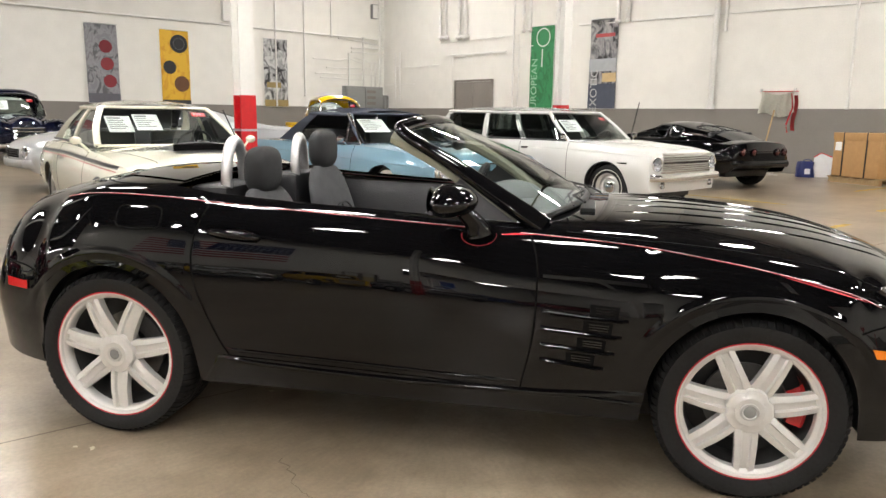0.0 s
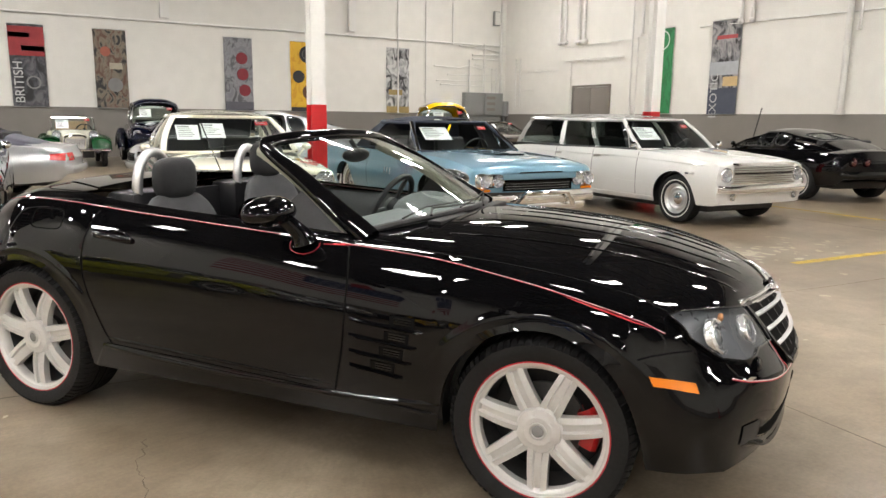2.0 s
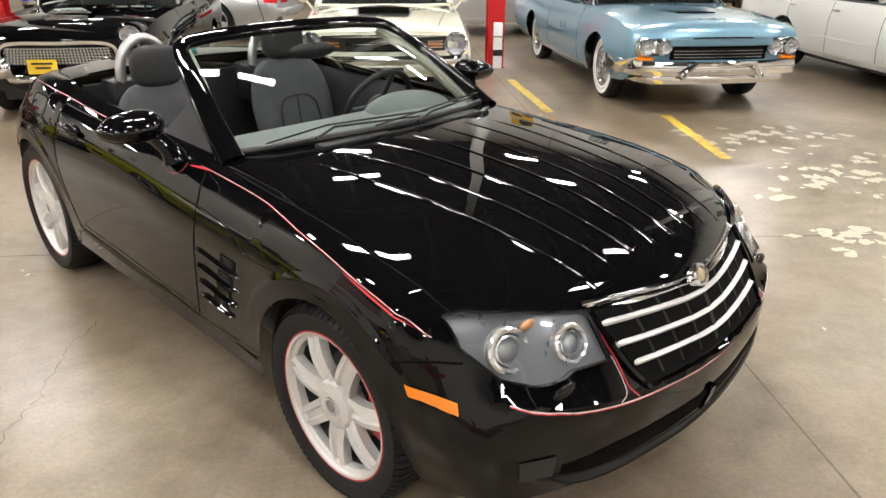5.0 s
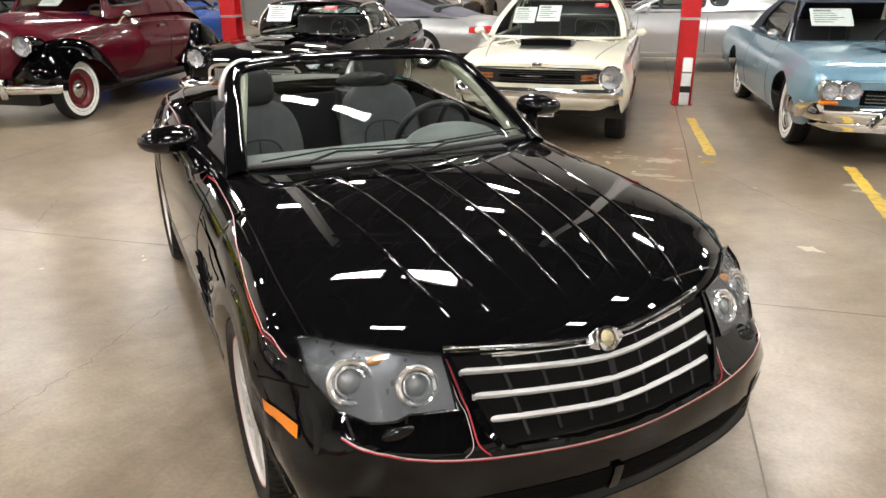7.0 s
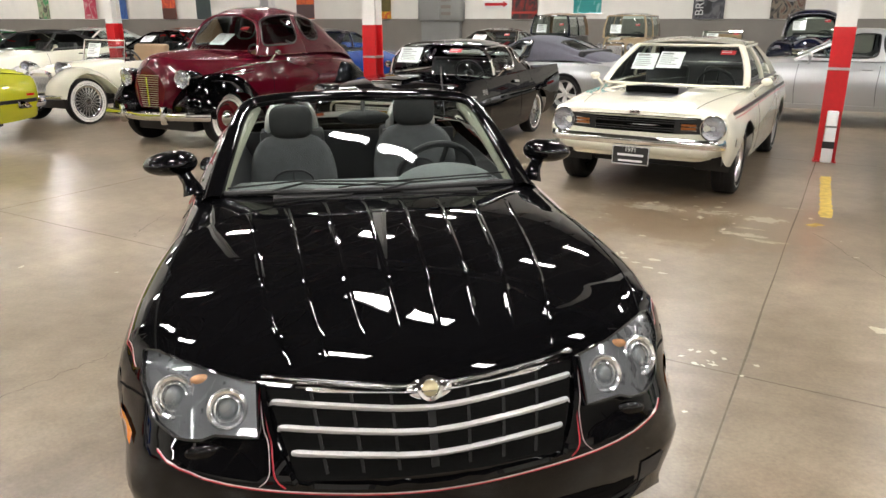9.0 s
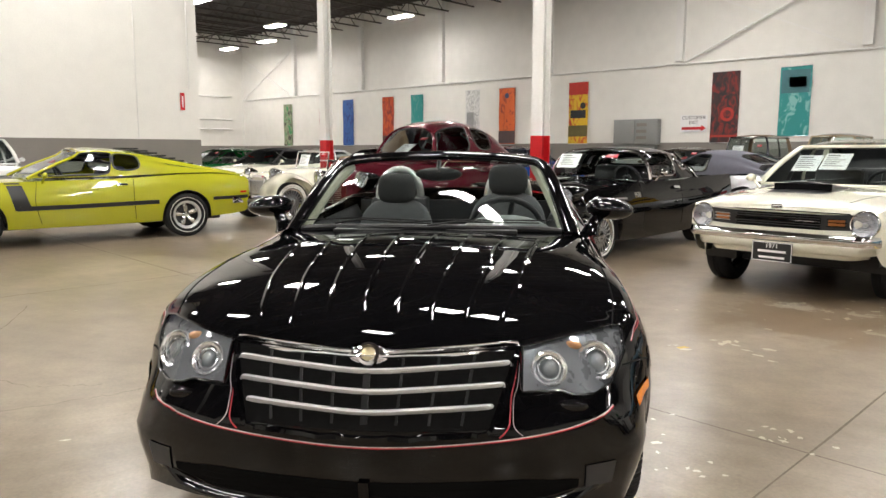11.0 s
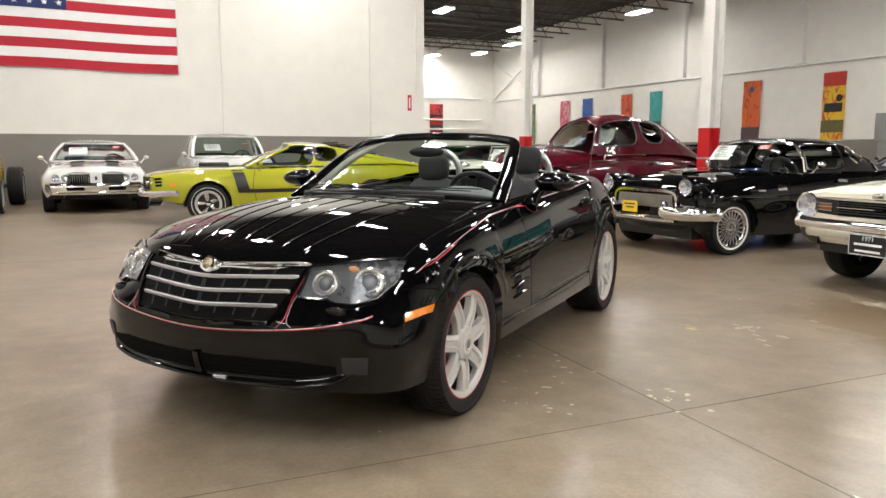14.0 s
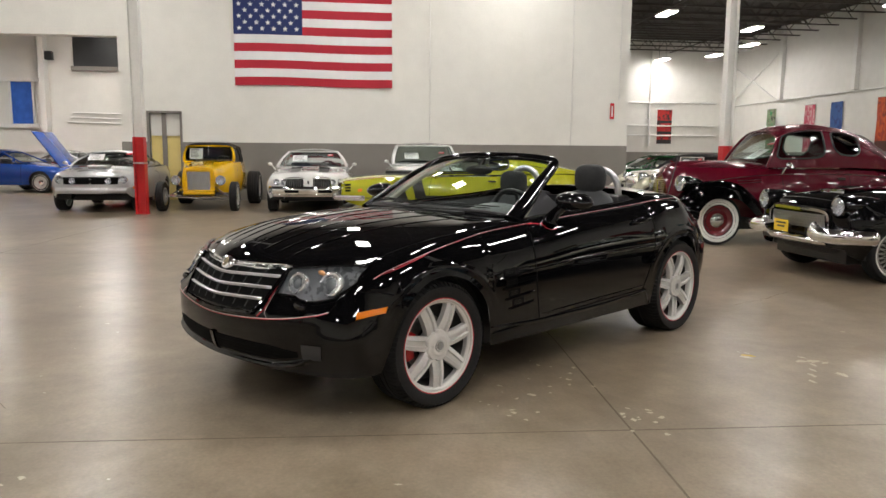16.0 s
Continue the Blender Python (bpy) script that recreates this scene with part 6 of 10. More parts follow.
M_CLOTHD = mat("dark_headrest_cloth", (0.026, 0.0265, 0.028), 0.85, bump=0.4, vary=0.2, scale=260)
M_WIPER = mat("wiper_rubber", (0.008, 0.008, 0.008), 0.55, spec=0.25, vary=0.2, scale=60)
M_BOWL = mat("lamp_bowl_chrome", (0.45, 0.46, 0.47), 0.12, 1.0)
M_CREAMT = mat("cream_pillar_trim", (0.36, 0.36, 0.28), 0.7)

ROADSTER = pose(0, 0, 0, 0, 0, -52.5)


def roadster():
    car = car_at("roadster", ROADSTER, "open black two-seat roadster with red pinstripes and silver wheels")
    body = Body([
        (-2.05, 0.34, 0.6, 0.63, 0.6, 0.68, 0.55), (-2.0, 0.28, 0.76, 0.8, 0.68, 0.755, 0.6), (-1.87, 0.25, 0.86, 0.92, 0.745, 0.815, 0.645), (-1.6, 0.24, 0.935, 0.99, 0.8, 0.85, 0.69),
        (-1.3, 0.25, 0.985, 1.03, 0.835, 0.878, 0.745), (-1.0, 0.25, 0.988, 1.035, 0.845, 0.88, 0.765), (-0.8, 0.25, 0.97, 1.0, 0.845, 0.872, 0.775), (-0.4, 0.25, 0.95, 0.955, 0.845, 0.866, 0.78),
        (0.0, 0.25, 0.928, 0.94, 0.845, 0.864, 0.78), (0.43, 0.25, 0.9, 0.93, 0.845, 0.864, 0.765), (0.65, 0.25, 0.884, 0.938, 0.845, 0.866, 0.765), (0.9, 0.25, 0.866, 0.936, 0.845, 0.87, 0.77),
        (1.2, 0.25, 0.838, 0.918, 0.845, 0.876, 0.785), (1.45, 0.245, 0.806, 0.886, 0.835, 0.876, 0.795), (1.65, 0.24, 0.772, 0.836, 0.82, 0.87, 0.795), (1.8, 0.235, 0.752, 0.785, 0.795, 0.855, 0.785),
        (1.89, 0.23, 0.732, 0.728, 0.775, 0.838, 0.765), (1.92, 0.23, 0.685, 0.675, 0.765, 0.825, 0.765), (1.95, 0.235, 0.61, 0.625, 0.75, 0.81, 0.76), (1.975, 0.245, 0.578, 0.555, 0.74, 0.8, 0.76), (1.995, 0.25, 0.556, 0.5, 0.725, 0.785, 0.76)],
        arches=((1.2, 0.318, 0.352), (-1.2, 0.33, 0.365)), bow=(0.25, 0.24), start=(0.8, -1.0), power=2.2, crown=1.9, tuck=0.06,
        sweep=[(0.8, 0.0, 2.2), (1.2, 0.05, 2.2), (1.45, 0.105, 2.2), (1.65, 0.165, 2.0), (1.8, 0.24, 1.7), (1.89, 0.285, 1.6), (1.935, 0.268, 1.8), (1.995, 0.235, 2.1)], hole=(-0.98, 0.4, 0.665), step=0.03, mid=0.52, relax=3, puff=0.018)
    part("body", body.mesh(), M_BLACK, car)
    inner_arch(car, body, 0.85)
    under(car, -1.6, 1.5, 0.6, 0.17, 0.3)

    # shut lines
    side_line(body, car, "door_seam", [(0.435, 0.885), (0.468, 0.776), (0.465, 0.55), (0.425, 0.34)], M_GAP, 0.007)
    side_line(body, car, "door_seam", [(-0.79, 0.955), (-0.832, 0.8), (-0.82, 0.64), (-0.74, 0.45), (-0.69, 0.365)], M_GAP, 0.007)
    side_line(body, car, "sill_seam", [(-0.72, 0.368), (-0.2, 0.355), (0.42, 0.335), (0.82, 0.322)], M_GAP, 0.006)
    for s in (1, -1):
        for name, pts, w, h in (("sill_ridge", [(-0.72, 0.392), (-0.2, 0.378), (0.41, 0.36)], 0.016, 0.004), ("sill_ridge", [(0.5, 0.33), (0.65, 0.322), (0.84, 0.312)], 0.016, 0.004), ("sill_lip", [(-0.8, 0.25), (0.0, 0.243), (0.85, 0.238)], 0.03, 0.008)):
            bm = bmesh.new()
            rounded(bm, [body.side(x, z, s) for x, z in spline(pts, 10)], w, h, 0.06)
            part(name, bm, M_BLACK, car)
    side_line(body, car, "bumper_seam", [(1.47, 0.6), (1.56, 0.628), (1.66, 0.635)], M_GAP, 0.006)
    side_line(body, car, "bumper_seam", [(-1.5, 0.62), (-1.62, 0.66), (-1.75, 0.67)], M_GAP, 0.006)
    side_line(body, car, "waist_crease", [(0.49, 0.745), (0.75, 0.735), (1.0, 0.722), (1.12, 0.716)], M_BLACK, 0.012, 0.005)
    top_line(body, car, "hood_seam", [(0.56, 0.72), (1.0, 0.735), (1.4, 0.74), (1.66, 0.71)], M_GAP, 0.005)
    top_line(body, car, "deck_seam", [(-1.02, 0.68), (-1.3, 0.62), (-1.55, 0.3), (-1.58, 0.0)], M_GAP, 0.006)
    for y0, y1 in ((0.06, 0.075), (0.18, 0.225), (0.3, 0.37), (0.42, 0.515)):
        for s in (1, -1):
            bm = bmesh.new()
            rounded(bm, [body.top(x, y * s) for x, y in spline([(1.78, y0 * 0.86), (1.5, y0), (1.1, (y0 + y1) / 2), (0.74, y1)], 14)], 0.024, 0.0032)
            part("hood_rib", bm, M_BLACK, car)
    # pinstripes
    stripe = [(1.58, 0.69), (1.5, 0.728), (1.4, 0.757), (1.2, 0.8), (1.0, 0.83), (0.8, 0.853), (0.6, 0.868), (0.4, 0.88)]
    rear = [(0.2, 0.893), (-0.2, 0.915), (-0.6, 0.936), (-0.8, 0.948), (-1.0, 0.962), (-1.3, 0.962), (-1.52, 0.93)]
    chin = [(-0.705, 0.548), (-0.665, 0.535), (-0.5, 0.507), (-0.25, 0.485), (0.0, 0.476), (0.25, 0.485), (0.5, 0.507), (0.665, 0.535), (0.705, 0.548)]
    pinstripe(body, car, [body.front(y, z) for y, z in spline(chin, 10)], 1.8)
    for s in (1, -1):
        pinstripe(body, car, [body.side(x, z, s) for x, z in spline(stripe, 8)])
        pinstripe(body, car, [body.side(x, z, s) for x, z in spline(rear, 8)])
        flare(body, car, [body.side(x, z, s) for x, z in spline([(0.46, 0.876), (0.4, 0.878), (0.33, 0.872)], 8)], 0.008)
        flare(body, car, [body.side(x, z, s) for x, z in spline([(1.54, 0.706), (1.47, 0.733), (1.36, 0.762), (1.26, 0.784)], 8)], 0.006)
    for s in (1, -1):
        front_line(body, car, "pinstripe", [(0.425 * s, 0.71), (0.415 * s, 0.64), (0.406 * s, 0.6), (0.404 * s, 0.56), (0.4 * s, 0.53), (0.375 * s, 0.503)], M_PINR, 0.004, 0.0016)
        front_line(body, car, "pinstripe", [(0.432 * s, 0.71), (0.424 * s, 0.63), (0.414 * s, 0.6), (0.412 * s, 0.56), (0.416 * s, 0.53), (0.44 * s, 0.507)], M_PINW, 0.0016, 0.0016)

    # raised edge of the wheel-arch flares
    for ax, az, r in body.arches:
        for s in (1, -1):
            bm = bmesh.new()
            rounded(bm, [body.side(ax + (r + 0.07) * math.cos(a), az + (r + 0.05) * math.sin(a), s) for a in np.linspace(0.35, 2.75, 34)], 0.055, 0.0045, 0.1)
            part("arch_flare", bm, M_BLACK, car)
    # fuel flap, on the right side
    bm = bmesh.new()
    loop = []
    for a in np.linspace(0, math.tau, 33):
        c, q = math.cos(a), math.sin(a)
        loop.append(body.side(-1.07 + 0.098 * math.copysign(abs(c) ** 0.4, c), 0.885 + 0.042 * math.copysign(abs(q) ** 0.5, q), -1))
    ribbon(bm, loop, 0.006, 0.0015)
    part("fuel_flap_seam", bm, M_GAP, car)
    # door handles
    for s in (1, -1):
        hd = new("door_handle")
        hd.parent = car
        p, n = body.side(-0.66, 0.83, s)
        hd.matrix_basis = Matrix.Translation(p)
        bm = bmesh.new()
        bmesh.ops.create_uvsphere(bm, u_segments=24, v_segments=10, radius=1)
        for v in bm.verts:
            v.co = Vector((v.co.x * 0.078, v.co.y * 0.005, v.co.z * 0.035 - 0.006))
        part("recess", bm, M_GAP, hd)
        bm = bmesh.new()
        tube(bm, [(0.08 * math.cos(a), 0.003 * s, -0.006 + 0.037 * math.sin(a)) for a in np.linspace(0, math.tau, 29)[:-1]], 0.004, 6, closed=True)
        part("recess_edge", bm, M_BLACK, hd)
        bm = bmesh.new()
        tube(bm, [(-0.108, 0.004 * s, 0.014), (-0.085, 0.02 * s, 0.014), (-0.03, 0.028 * s, 0.01), (0.03, 0.028 * s, 0.005), (0.075, 0.02 * s, 0.0), (0.09, 0.004 * s, -0.003)], [0.012, 0.017, 0.016, 0.016, 0.014, 0.01], 12)
        part("grip", bm, M_BLACK, hd)
    # fender vents
    for k, (z, xe) in enumerate(((0.625, 0.785), (0.567, 0.765), (0.508, 0.745), (0.452, 0.71))):
        side_patch(body, car, "vent_mouth", [(xe - 0.13, z + 0.034), (xe - 0.03, z + 0.03), (xe - 0.035, z - 0.012), (xe - 0.13, z - 0.004)], M_GAP, 0.001)
        for j in range(3):
            side_line(body, car, "vent_slat", [(xe - 0.11, z + 0.006 + 0.009 * j), (xe - 0.045, z + 0.003 + 0.009 * j)], M_FASCIA, 0.003, 0.003, n=2)
        side_line(body, car, "vent_slot", [(0.52, z - 0.008), (0.62, z - 0.014), (xe - 0.02, z - 0.022)], M_GAP, 0.008, 0.001)
        for s in (1, -1):
            bm = bmesh.new()
            rounded(bm, [body.side(x, zz, s) for x, zz in spline([(0.49, z + 0.002), (0.6, z - 0.006), (xe, z - 0.018)], 8)], 0.014, 0.013, 0.06)
            part("vent_strake", bm, M_BLACK, car)
    side_line(body, car, "fender_fold", [(0.5, 0.765), (0.68, 0.735), (0.79, 0.69), (0.98, 0.692)], M_BLACK, 0.01, 0.003)
    # side lamps
    side_patch(body, car, "side_marker", [(1.545, 0.566), (1.68, 0.544), (1.693, 0.514), (1.56, 0.535)], M_AMBER, 0.006, label="amber side marker lamp")
    side_patch(body, car, "rear_marker", [(-1.6, 0.6), (-1.72, 0.605), (-1.72, 0.57), (-1.6, 0.565)], M_REDL, 0.006, label="red side marker lamp")
    # headlights
    for s in (1, -1):
        top = [(0.43, 0.718), (0.6, 0.738), (0.7, 0.744), (0.745, 0.735)]
        low = [(0.43, 0.608), (0.54, 0.606), (0.575, 0.592), (0.64, 0.586), (0.7, 0.602), (0.745, 0.67)]
        ys = (0.435 * s, 0.742 * s)
        hl = region(body, car, "headlight", ys, top, low, M_LAMPBOX, 0.002, label="twin projector headlight under a clear lens")
        for y, z, r in ((0.655, 0.663, 0.054), (0.512, 0.66, 0.048)):
            p, n = body.front(y * s, z)
            d = (n * 1.5 + Vector((1.0, 0, 0.15))).normalized()
            pr = new("projector")
            pr.parent = hl
            pr.matrix_basis = Matrix.Translation(p + n * 0.001) @ d.to_track_quat("X", "Z").to_matrix().to_4x4()
            for name, prof, mm in (("ring", [(r * 0.8, 0.002), (r * 0.86, 0.011), (r * 1.0, 0.014), (r * 1.12, 0.01), (r * 1.2, -0.01)], M_RING), ("bowl", [(r * 0.5, -0.002), (r * 0.66, 0.001), (r * 0.82, 0.006)], M_BOWL), ("inner_ring", [(r * 0.6, 0.002), (r * 0.65, 0.009), (r * 0.72, 0.008), (r * 0.76, 0.0)], M_RING), ("glass_ball", [(0.0, 0.013), (r * 0.3, 0.012), (r * 0.5, 0.008), (r * 0.6, 0.001)], M_BALL)):
                bm = bmesh.new()
                revolve(bm, prof, 28, "x")
                part(name, bm, mm, pr)
        p, n = body.front(0.585 * s, 0.712)
        bm = bmesh.new()
        bmesh.ops.create_uvsphere(bm, u_segments=14, v_segments=8, radius=0.014, matrix=Matrix.Translation(p) @ Matrix.Diagonal((0.8, 2.0, 1.0, 1)))
        part("turn_bulb", bm, mat("amber_bulb", (0.6, 0.3, 0.14), 0.2, coat=1.0), hl)
        region(body, hl, "cover_lens", ys, top, low, M_LENS, 0.013).visible_shadow = False
        loop = [(y, z) for y, z in top] + [(y, z) for y, z in reversed(low)] + [top[0]]
        bm = bmesh.new()
        out = Vector((0.75, 0.35 * s, 0.45)).normalized()
        ribbon(bm, [(q[0] + out * 0.008, (q[1] * 0.3 + out).normalized()) for q in (body.front(y * s, z) for y, z in lerp_path(loop, 6))], 0.006, 0.01)
        part("lens_rim", bm, M_FASCIA, hl)
        # washer cover below the lamp
        p, n = body.front(0.575 * s, 0.566)
        bm = bmesh.new()
        bmesh.ops.create_uvsphere(bm, u_segments=18, v_segments=10, radius=1)
        for v in bm.verts:
            v.co = p + Vector((v.co.x * 0.016 - 0.006, v.co.y * 0.05, v.co.z * 0.022))
        part("washer_cover", bm, M_BLACK, car)
    # grille
    gr = front_patch(body, car, "grille", [(-0.415, 0.712), (0.415, 0.712), (0.345, 0.525), (-0.345, 0.525)], M_GAP, 0.003, label="black grille with four silver bars")
    for z, a in ((0.675, 0.405), (0.624, 0.388), (0.572, 0.36)):
        bm = bmesh.new()
        rounded(bm, [body.front(y, zz) for y, zz in spline([(-a, z + 0.008), (-a * 0.5, z + 0.003), (0, z - 0.004), (a * 0.5, z + 0.003), (a, z + 0.008)], 10)], 0.022, 0.017, 0.004)
        part("grille_bar", bm, M_GBAR, gr)
    for pts, w, h, tp in (([(-0.425, 0.73), (-0.2, 0.723), (0, 0.717), (0.2, 0.723), (0.425, 0.73)], 0.018, 0.018, 0.04), ([(-0.34, 0.711), (-0.15, 0.706), (0, 0.703), (0.15, 0.706), (0.34, 0.711)], 0.016, 0.022, 0.3)):
        bm = bmesh.new()
        rounded(bm, [body.front(y, zz) for y, zz in spline(pts, 10)], w, h, tp)
        part("grille_wing", bm, M_GRWING, gr)
    for k in range(-3, 4):
        y = k * 0.1
        front_line(body, gr, "grille_slat", [(y, 0.705), (y * 0.95, 0.62), (y * 0.9, 0.535)], M_SLAT, 0.008 if k else 0.02, 0.005)
    front_line(body, gr, "grille_frame", [(-0.42, 0.715), (-0.4, 0.62), (-0.36, 0.54), (-0.3, 0.512), (0, 0.503), (0.3, 0.512), (0.36, 0.54), (0.4, 0.62), (0.42, 0.715)], M_BLACK, 0.012, 0.014)
    p, n = body.front(0, 0.712)
    em = new("badge")
    em.parent = car
    em.matrix_basis = Matrix.Translation(p + Vector((0.0, 0, -0.002))) @ pose(0, 0, 0, 0, -30, 0)
    bm = bmesh.new()
    revolve(bm, [(0, 0.004), (0.017, 0.004), (0.021, 0.002)], 24, "x", (0.016, 0, 0))
    part("badge_disc", bm, M_GOLD, em)
    bm = bmesh.new()
    revolve(bm, [(0.021, 0.0), (0.025, 0.016), (0.033, 0.014), (0.036, 0.0)], 24, "x", (0.008, 0, 0))
    part("badge_ring", bm, M_CHROME, em)
    bm = bmesh.new()
    bmesh.ops.create_uvsphere(bm, u_segments=20, v_segments=10, radius=1)
    for v in bm.verts:
        v.co = Vector((v.co.x * 0.012 + 0.006, v.co.y * 0.06, v.co.z * 0.03))
    part("badge_base", bm, M_CHROME, em)
    # lower bumper
    region(body, car, "air_intake", (-0.6, 0.6), [(0, 0.372), (0.45, 0.378), (0.6, 0.36)], [(0, 0.296), (0.45, 0.305), (0.6, 0.335)], M_GAP, 0.002, n=24)
    for k in range(3):
        z = 0.312 + k * 0.018
        front_line(body, car, "intake_mesh", [(-0.5, z + 0.006), (0, z), (0.5, z + 0.006)], M_GAP, 0.003, 0.003)
    for s in (1, -1):
        front_patch(body, car, "tow_pad", [(0.62 * s, 0.4), (0.71 * s, 0.4), (0.7 * s, 0.33), (0.62 * s, 0.33)], M_GREYPAD, 0.004)
    front_line(body, car, "intake_post", [(0, 0.378), (0, 0.292)], M_BLACK, 0.03, 0.012)
    for pts, w, h in (([(-0.68, 0.335), (-0.5, 0.288), (-0.25, 0.276), (0, 0.272), (0.25, 0.276), (0.5, 0.288), (0.68, 0.335)], 0.036, 0.022),):
        bm = bmesh.new()
        rounded(bm, [body.front(y, z) for y, z in spline(pts, 10)], w, h, 0.1)
        part("chin_lip", bm, M_BLACK, car)
    # windscreen and its frame
    foot = [(0.42, 0.675, 0.905), (0.52, 0.5, 0.93), (0.6, 0.25, 0.942), (0.625, 0.0, 0.945)]
    head = [(-0.11, 0.535, 1.218), (-0.075, 0.36, 1.244), (-0.055, 0.18, 1.256), (-0.05, 0.0, 1.26)]

    def full(half):
        h = spline(half, 5)
        return h + [(x, -y, z) for x, y, z in reversed(h[:-1])]

    fo, he = full(foot), full(head)
    bm = bmesh.new()
    grid_mesh(bm, [[Vector(a).lerp(Vector(b), k / 8) + Vector((0.02, 0, 0.02)) * math.sin(k / 8 * math.pi) for k in range(9)] for a, b in zip(fo, he)])
    part("windscreen", bm, M_GLASS, car, "clear raked windscreen").visible_shadow = False
    # glossy surround, one piece up the pillars and across the header
    rail = spline([(0.48, 0.678, 0.893), (0.33, 0.652, 0.982), (0.12, 0.606, 1.108), (-0.03, 0.57, 1.186), (-0.095, 0.53, 1.224), (-0.1, 0.45, 1.242), (-0.08, 0.28, 1.256), (-0.062, 0.0, 1.264)], 7)
    rail = [Vector(p) for p in rail + [(x, -y, z) for x, y, z in reversed(rail[:-1])]]
    rows = []
    for i, p in enumerate(rail):
        d = (rail[min(i + 1, len(rail) - 1)] - rail[max(i - 1, 0)]).normalized()
        low = max(0.0, min(1.0, (1.24 - p.z) / 0.3))
        up = Vector((0.5, 0.75 * p.y * (0.35 + 0.65 * low), 0.85)).normalized()
        w = up.cross(d).normalized()
        hw, ht = 0.031 + 0.016 * low, 0.019 + 0.007 * low
        rows.append([p + w * (hw * math.copysign(abs(math.cos(a)) ** 0.75, math.cos(a))) + up * (ht * math.copysign(abs(math.sin(a)) ** 0.75, math.sin(a))) for a in np.linspace(0, math.tau, 19)[:-1]])
    bm = bmesh.new()
    grid_mesh(bm, rows, close_v=True)
    part("screen_frame", bm, M_BLACK, car, "glossy black windscreen surround")
    bm = bmesh.new()
    tube(bm, fo, 0.014, 8)
    part("scuttle_seal", bm, M_DARK, car)
    for s in (1, -1):
        bm = bmesh.new()
        a, b = Vector((0.36, 0.655 * s, 0.89)), Vector((-0.13, 0.515 * s, 1.2))
        tube(bm, [a.lerp(b, k / 8) + Vector((0.02, 0, 0.02)) * math.sin(k / 8 * math.pi) for k in range(9)], 0.03, 8)
        part("pillar_trim", bm, M_CREAMT, car)
        bm = bmesh.new()
        vs = [bm.verts.new(v) for v in ((0.37, 0.7 * s, 0.91), (0.04, 0.72 * s, 0.93), (0.16, 0.65 * s, 1.055))]
        bm.faces.new(vs)
        bmesh.ops.solidify(bm, geom=bm.faces[:], thickness=0.012)
        part("mirror_sail", bm, M_TRIMG, car, smooth=False)
        # mirror
        mi = new("door_mirror")
        mi.parent = car
        mi.matrix_basis = pose(0.15, 0.885 * s, 0.997)
        bm = bmesh.new()
        bmesh.ops.create_uvsphere(bm, u_segments=32, v_segments=18, radius=1)
        for v in bm.verts:
            c = v.co.copy()
            e = math.copysign(abs(c.y) ** 0.85, c.y)
            v.co = Vector((c.x * (0.115 if c.x > 0 else 0.05), e * 0.118, c.z * 0.055 * (1 - 0.14 * c.y * s) - 0.006 * c.y * s))
        part("shell", bm, M_BLACK, mi)
        bm = bmesh.new()
        revolve(bm, [(0.0, 0), (0.085, 0.0)], 24, "x", (-0.046, 0, 0))
        for v in bm.verts:
            v.co.z *= 0.58
        part("mirror_glass", bm, M_CHROME, mi)
        bm = bmesh.new()
        tube(bm, [(0.05, -0.06 * s, -0.035), (0.08, -0.085 * s, -0.07), (0.1, -0.1 * s, -0.1), (0.105, -0.105 * s, -0.125)], [0.03, 0.032, 0.042, 0.05], 14)
        part("stalk", bm, M_BLACK, mi)
        bm = bmesh.new()
        loop = [body.side(0.255 + 0.062 * math.cos(a), 0.868 + 0.034 * math.sin(a), s) for a in np.linspace(math.pi * 0.95, math.tau + 0.2, 17)]
        ribbon(bm, loop, 0.002, 0.0012)
        part("pinstripe", bm, M_PINR, car)
        # top of the door and its trim
        bm = bmesh.new()
        grid_mesh(bm, [[(x, 0.655 * s, 0.936 - 0.028 * (x + 0.9)) for x in np.linspace(-0.95, 0.4, 12)], [(x, 0.665 * s, 0.93 - 0.028 * (x + 0.9)) for x in np.linspace(-0.95, 0.4, 12)], [(x, 0.6 * s, 0.8 - 0.028 * (x + 0.9)) for x in np.linspace(-0.95, 0.4, 12)], [(x, 0.63 * s, 0.35) for x in np.linspace(-0.95, 0.4, 12)]])
        part("door_panel", bm, M_VINYL, car)
        # roll hoop
        bm = bmesh.new()
        tube(bm, [(-0.9 - 0.03 * math.cos(a), 0.36 * s + 0.135 * math.cos(a), 0.965 + 0.2 * math.sin(a) ** 0.8) for a in np.linspace(0.0, math.pi, 25)], 0.024, 12)
        part("roll_hoop", bm, M_STEELB, car, "brushed silver roll hoop")
        bm = bmesh.new()
        box(bm, -1.02, -0.84, 0.36 * s - 0.19, 0.36 * s + 0.19, 0.78, 0.985, 0.03)
        part("hoop_base", bm, M_VINYL, car)
        # seats
        up = 0.015 if s > 0 else 0.0
        st = new("seat")
        st.parent = car
        st.matrix_basis = pose(-0.42, 0.36 * s, 0.27 + (0.045 if s > 0 else 0.0))
        bm = bmesh.new()
        box(bm, -0.25, 0.3, -0.26, 0.26, 0.05, 0.2, 0.05)
        part("cushion", bm, M_CLOTH, st)
        bm = bmesh.new()
        rows = []
        for k in range(19):
            t = k / 18
            w = smooth_table([(0, 0.2, 0.085), (0.25, 0.238, 0.085), (0.55, 0.252, 0.078), (0.78, 0.228, 0.068), (0.9, 0.185, 0.058), (0.97, 0.12, 0.04), (1.0, 0.05, 0.015)], t)
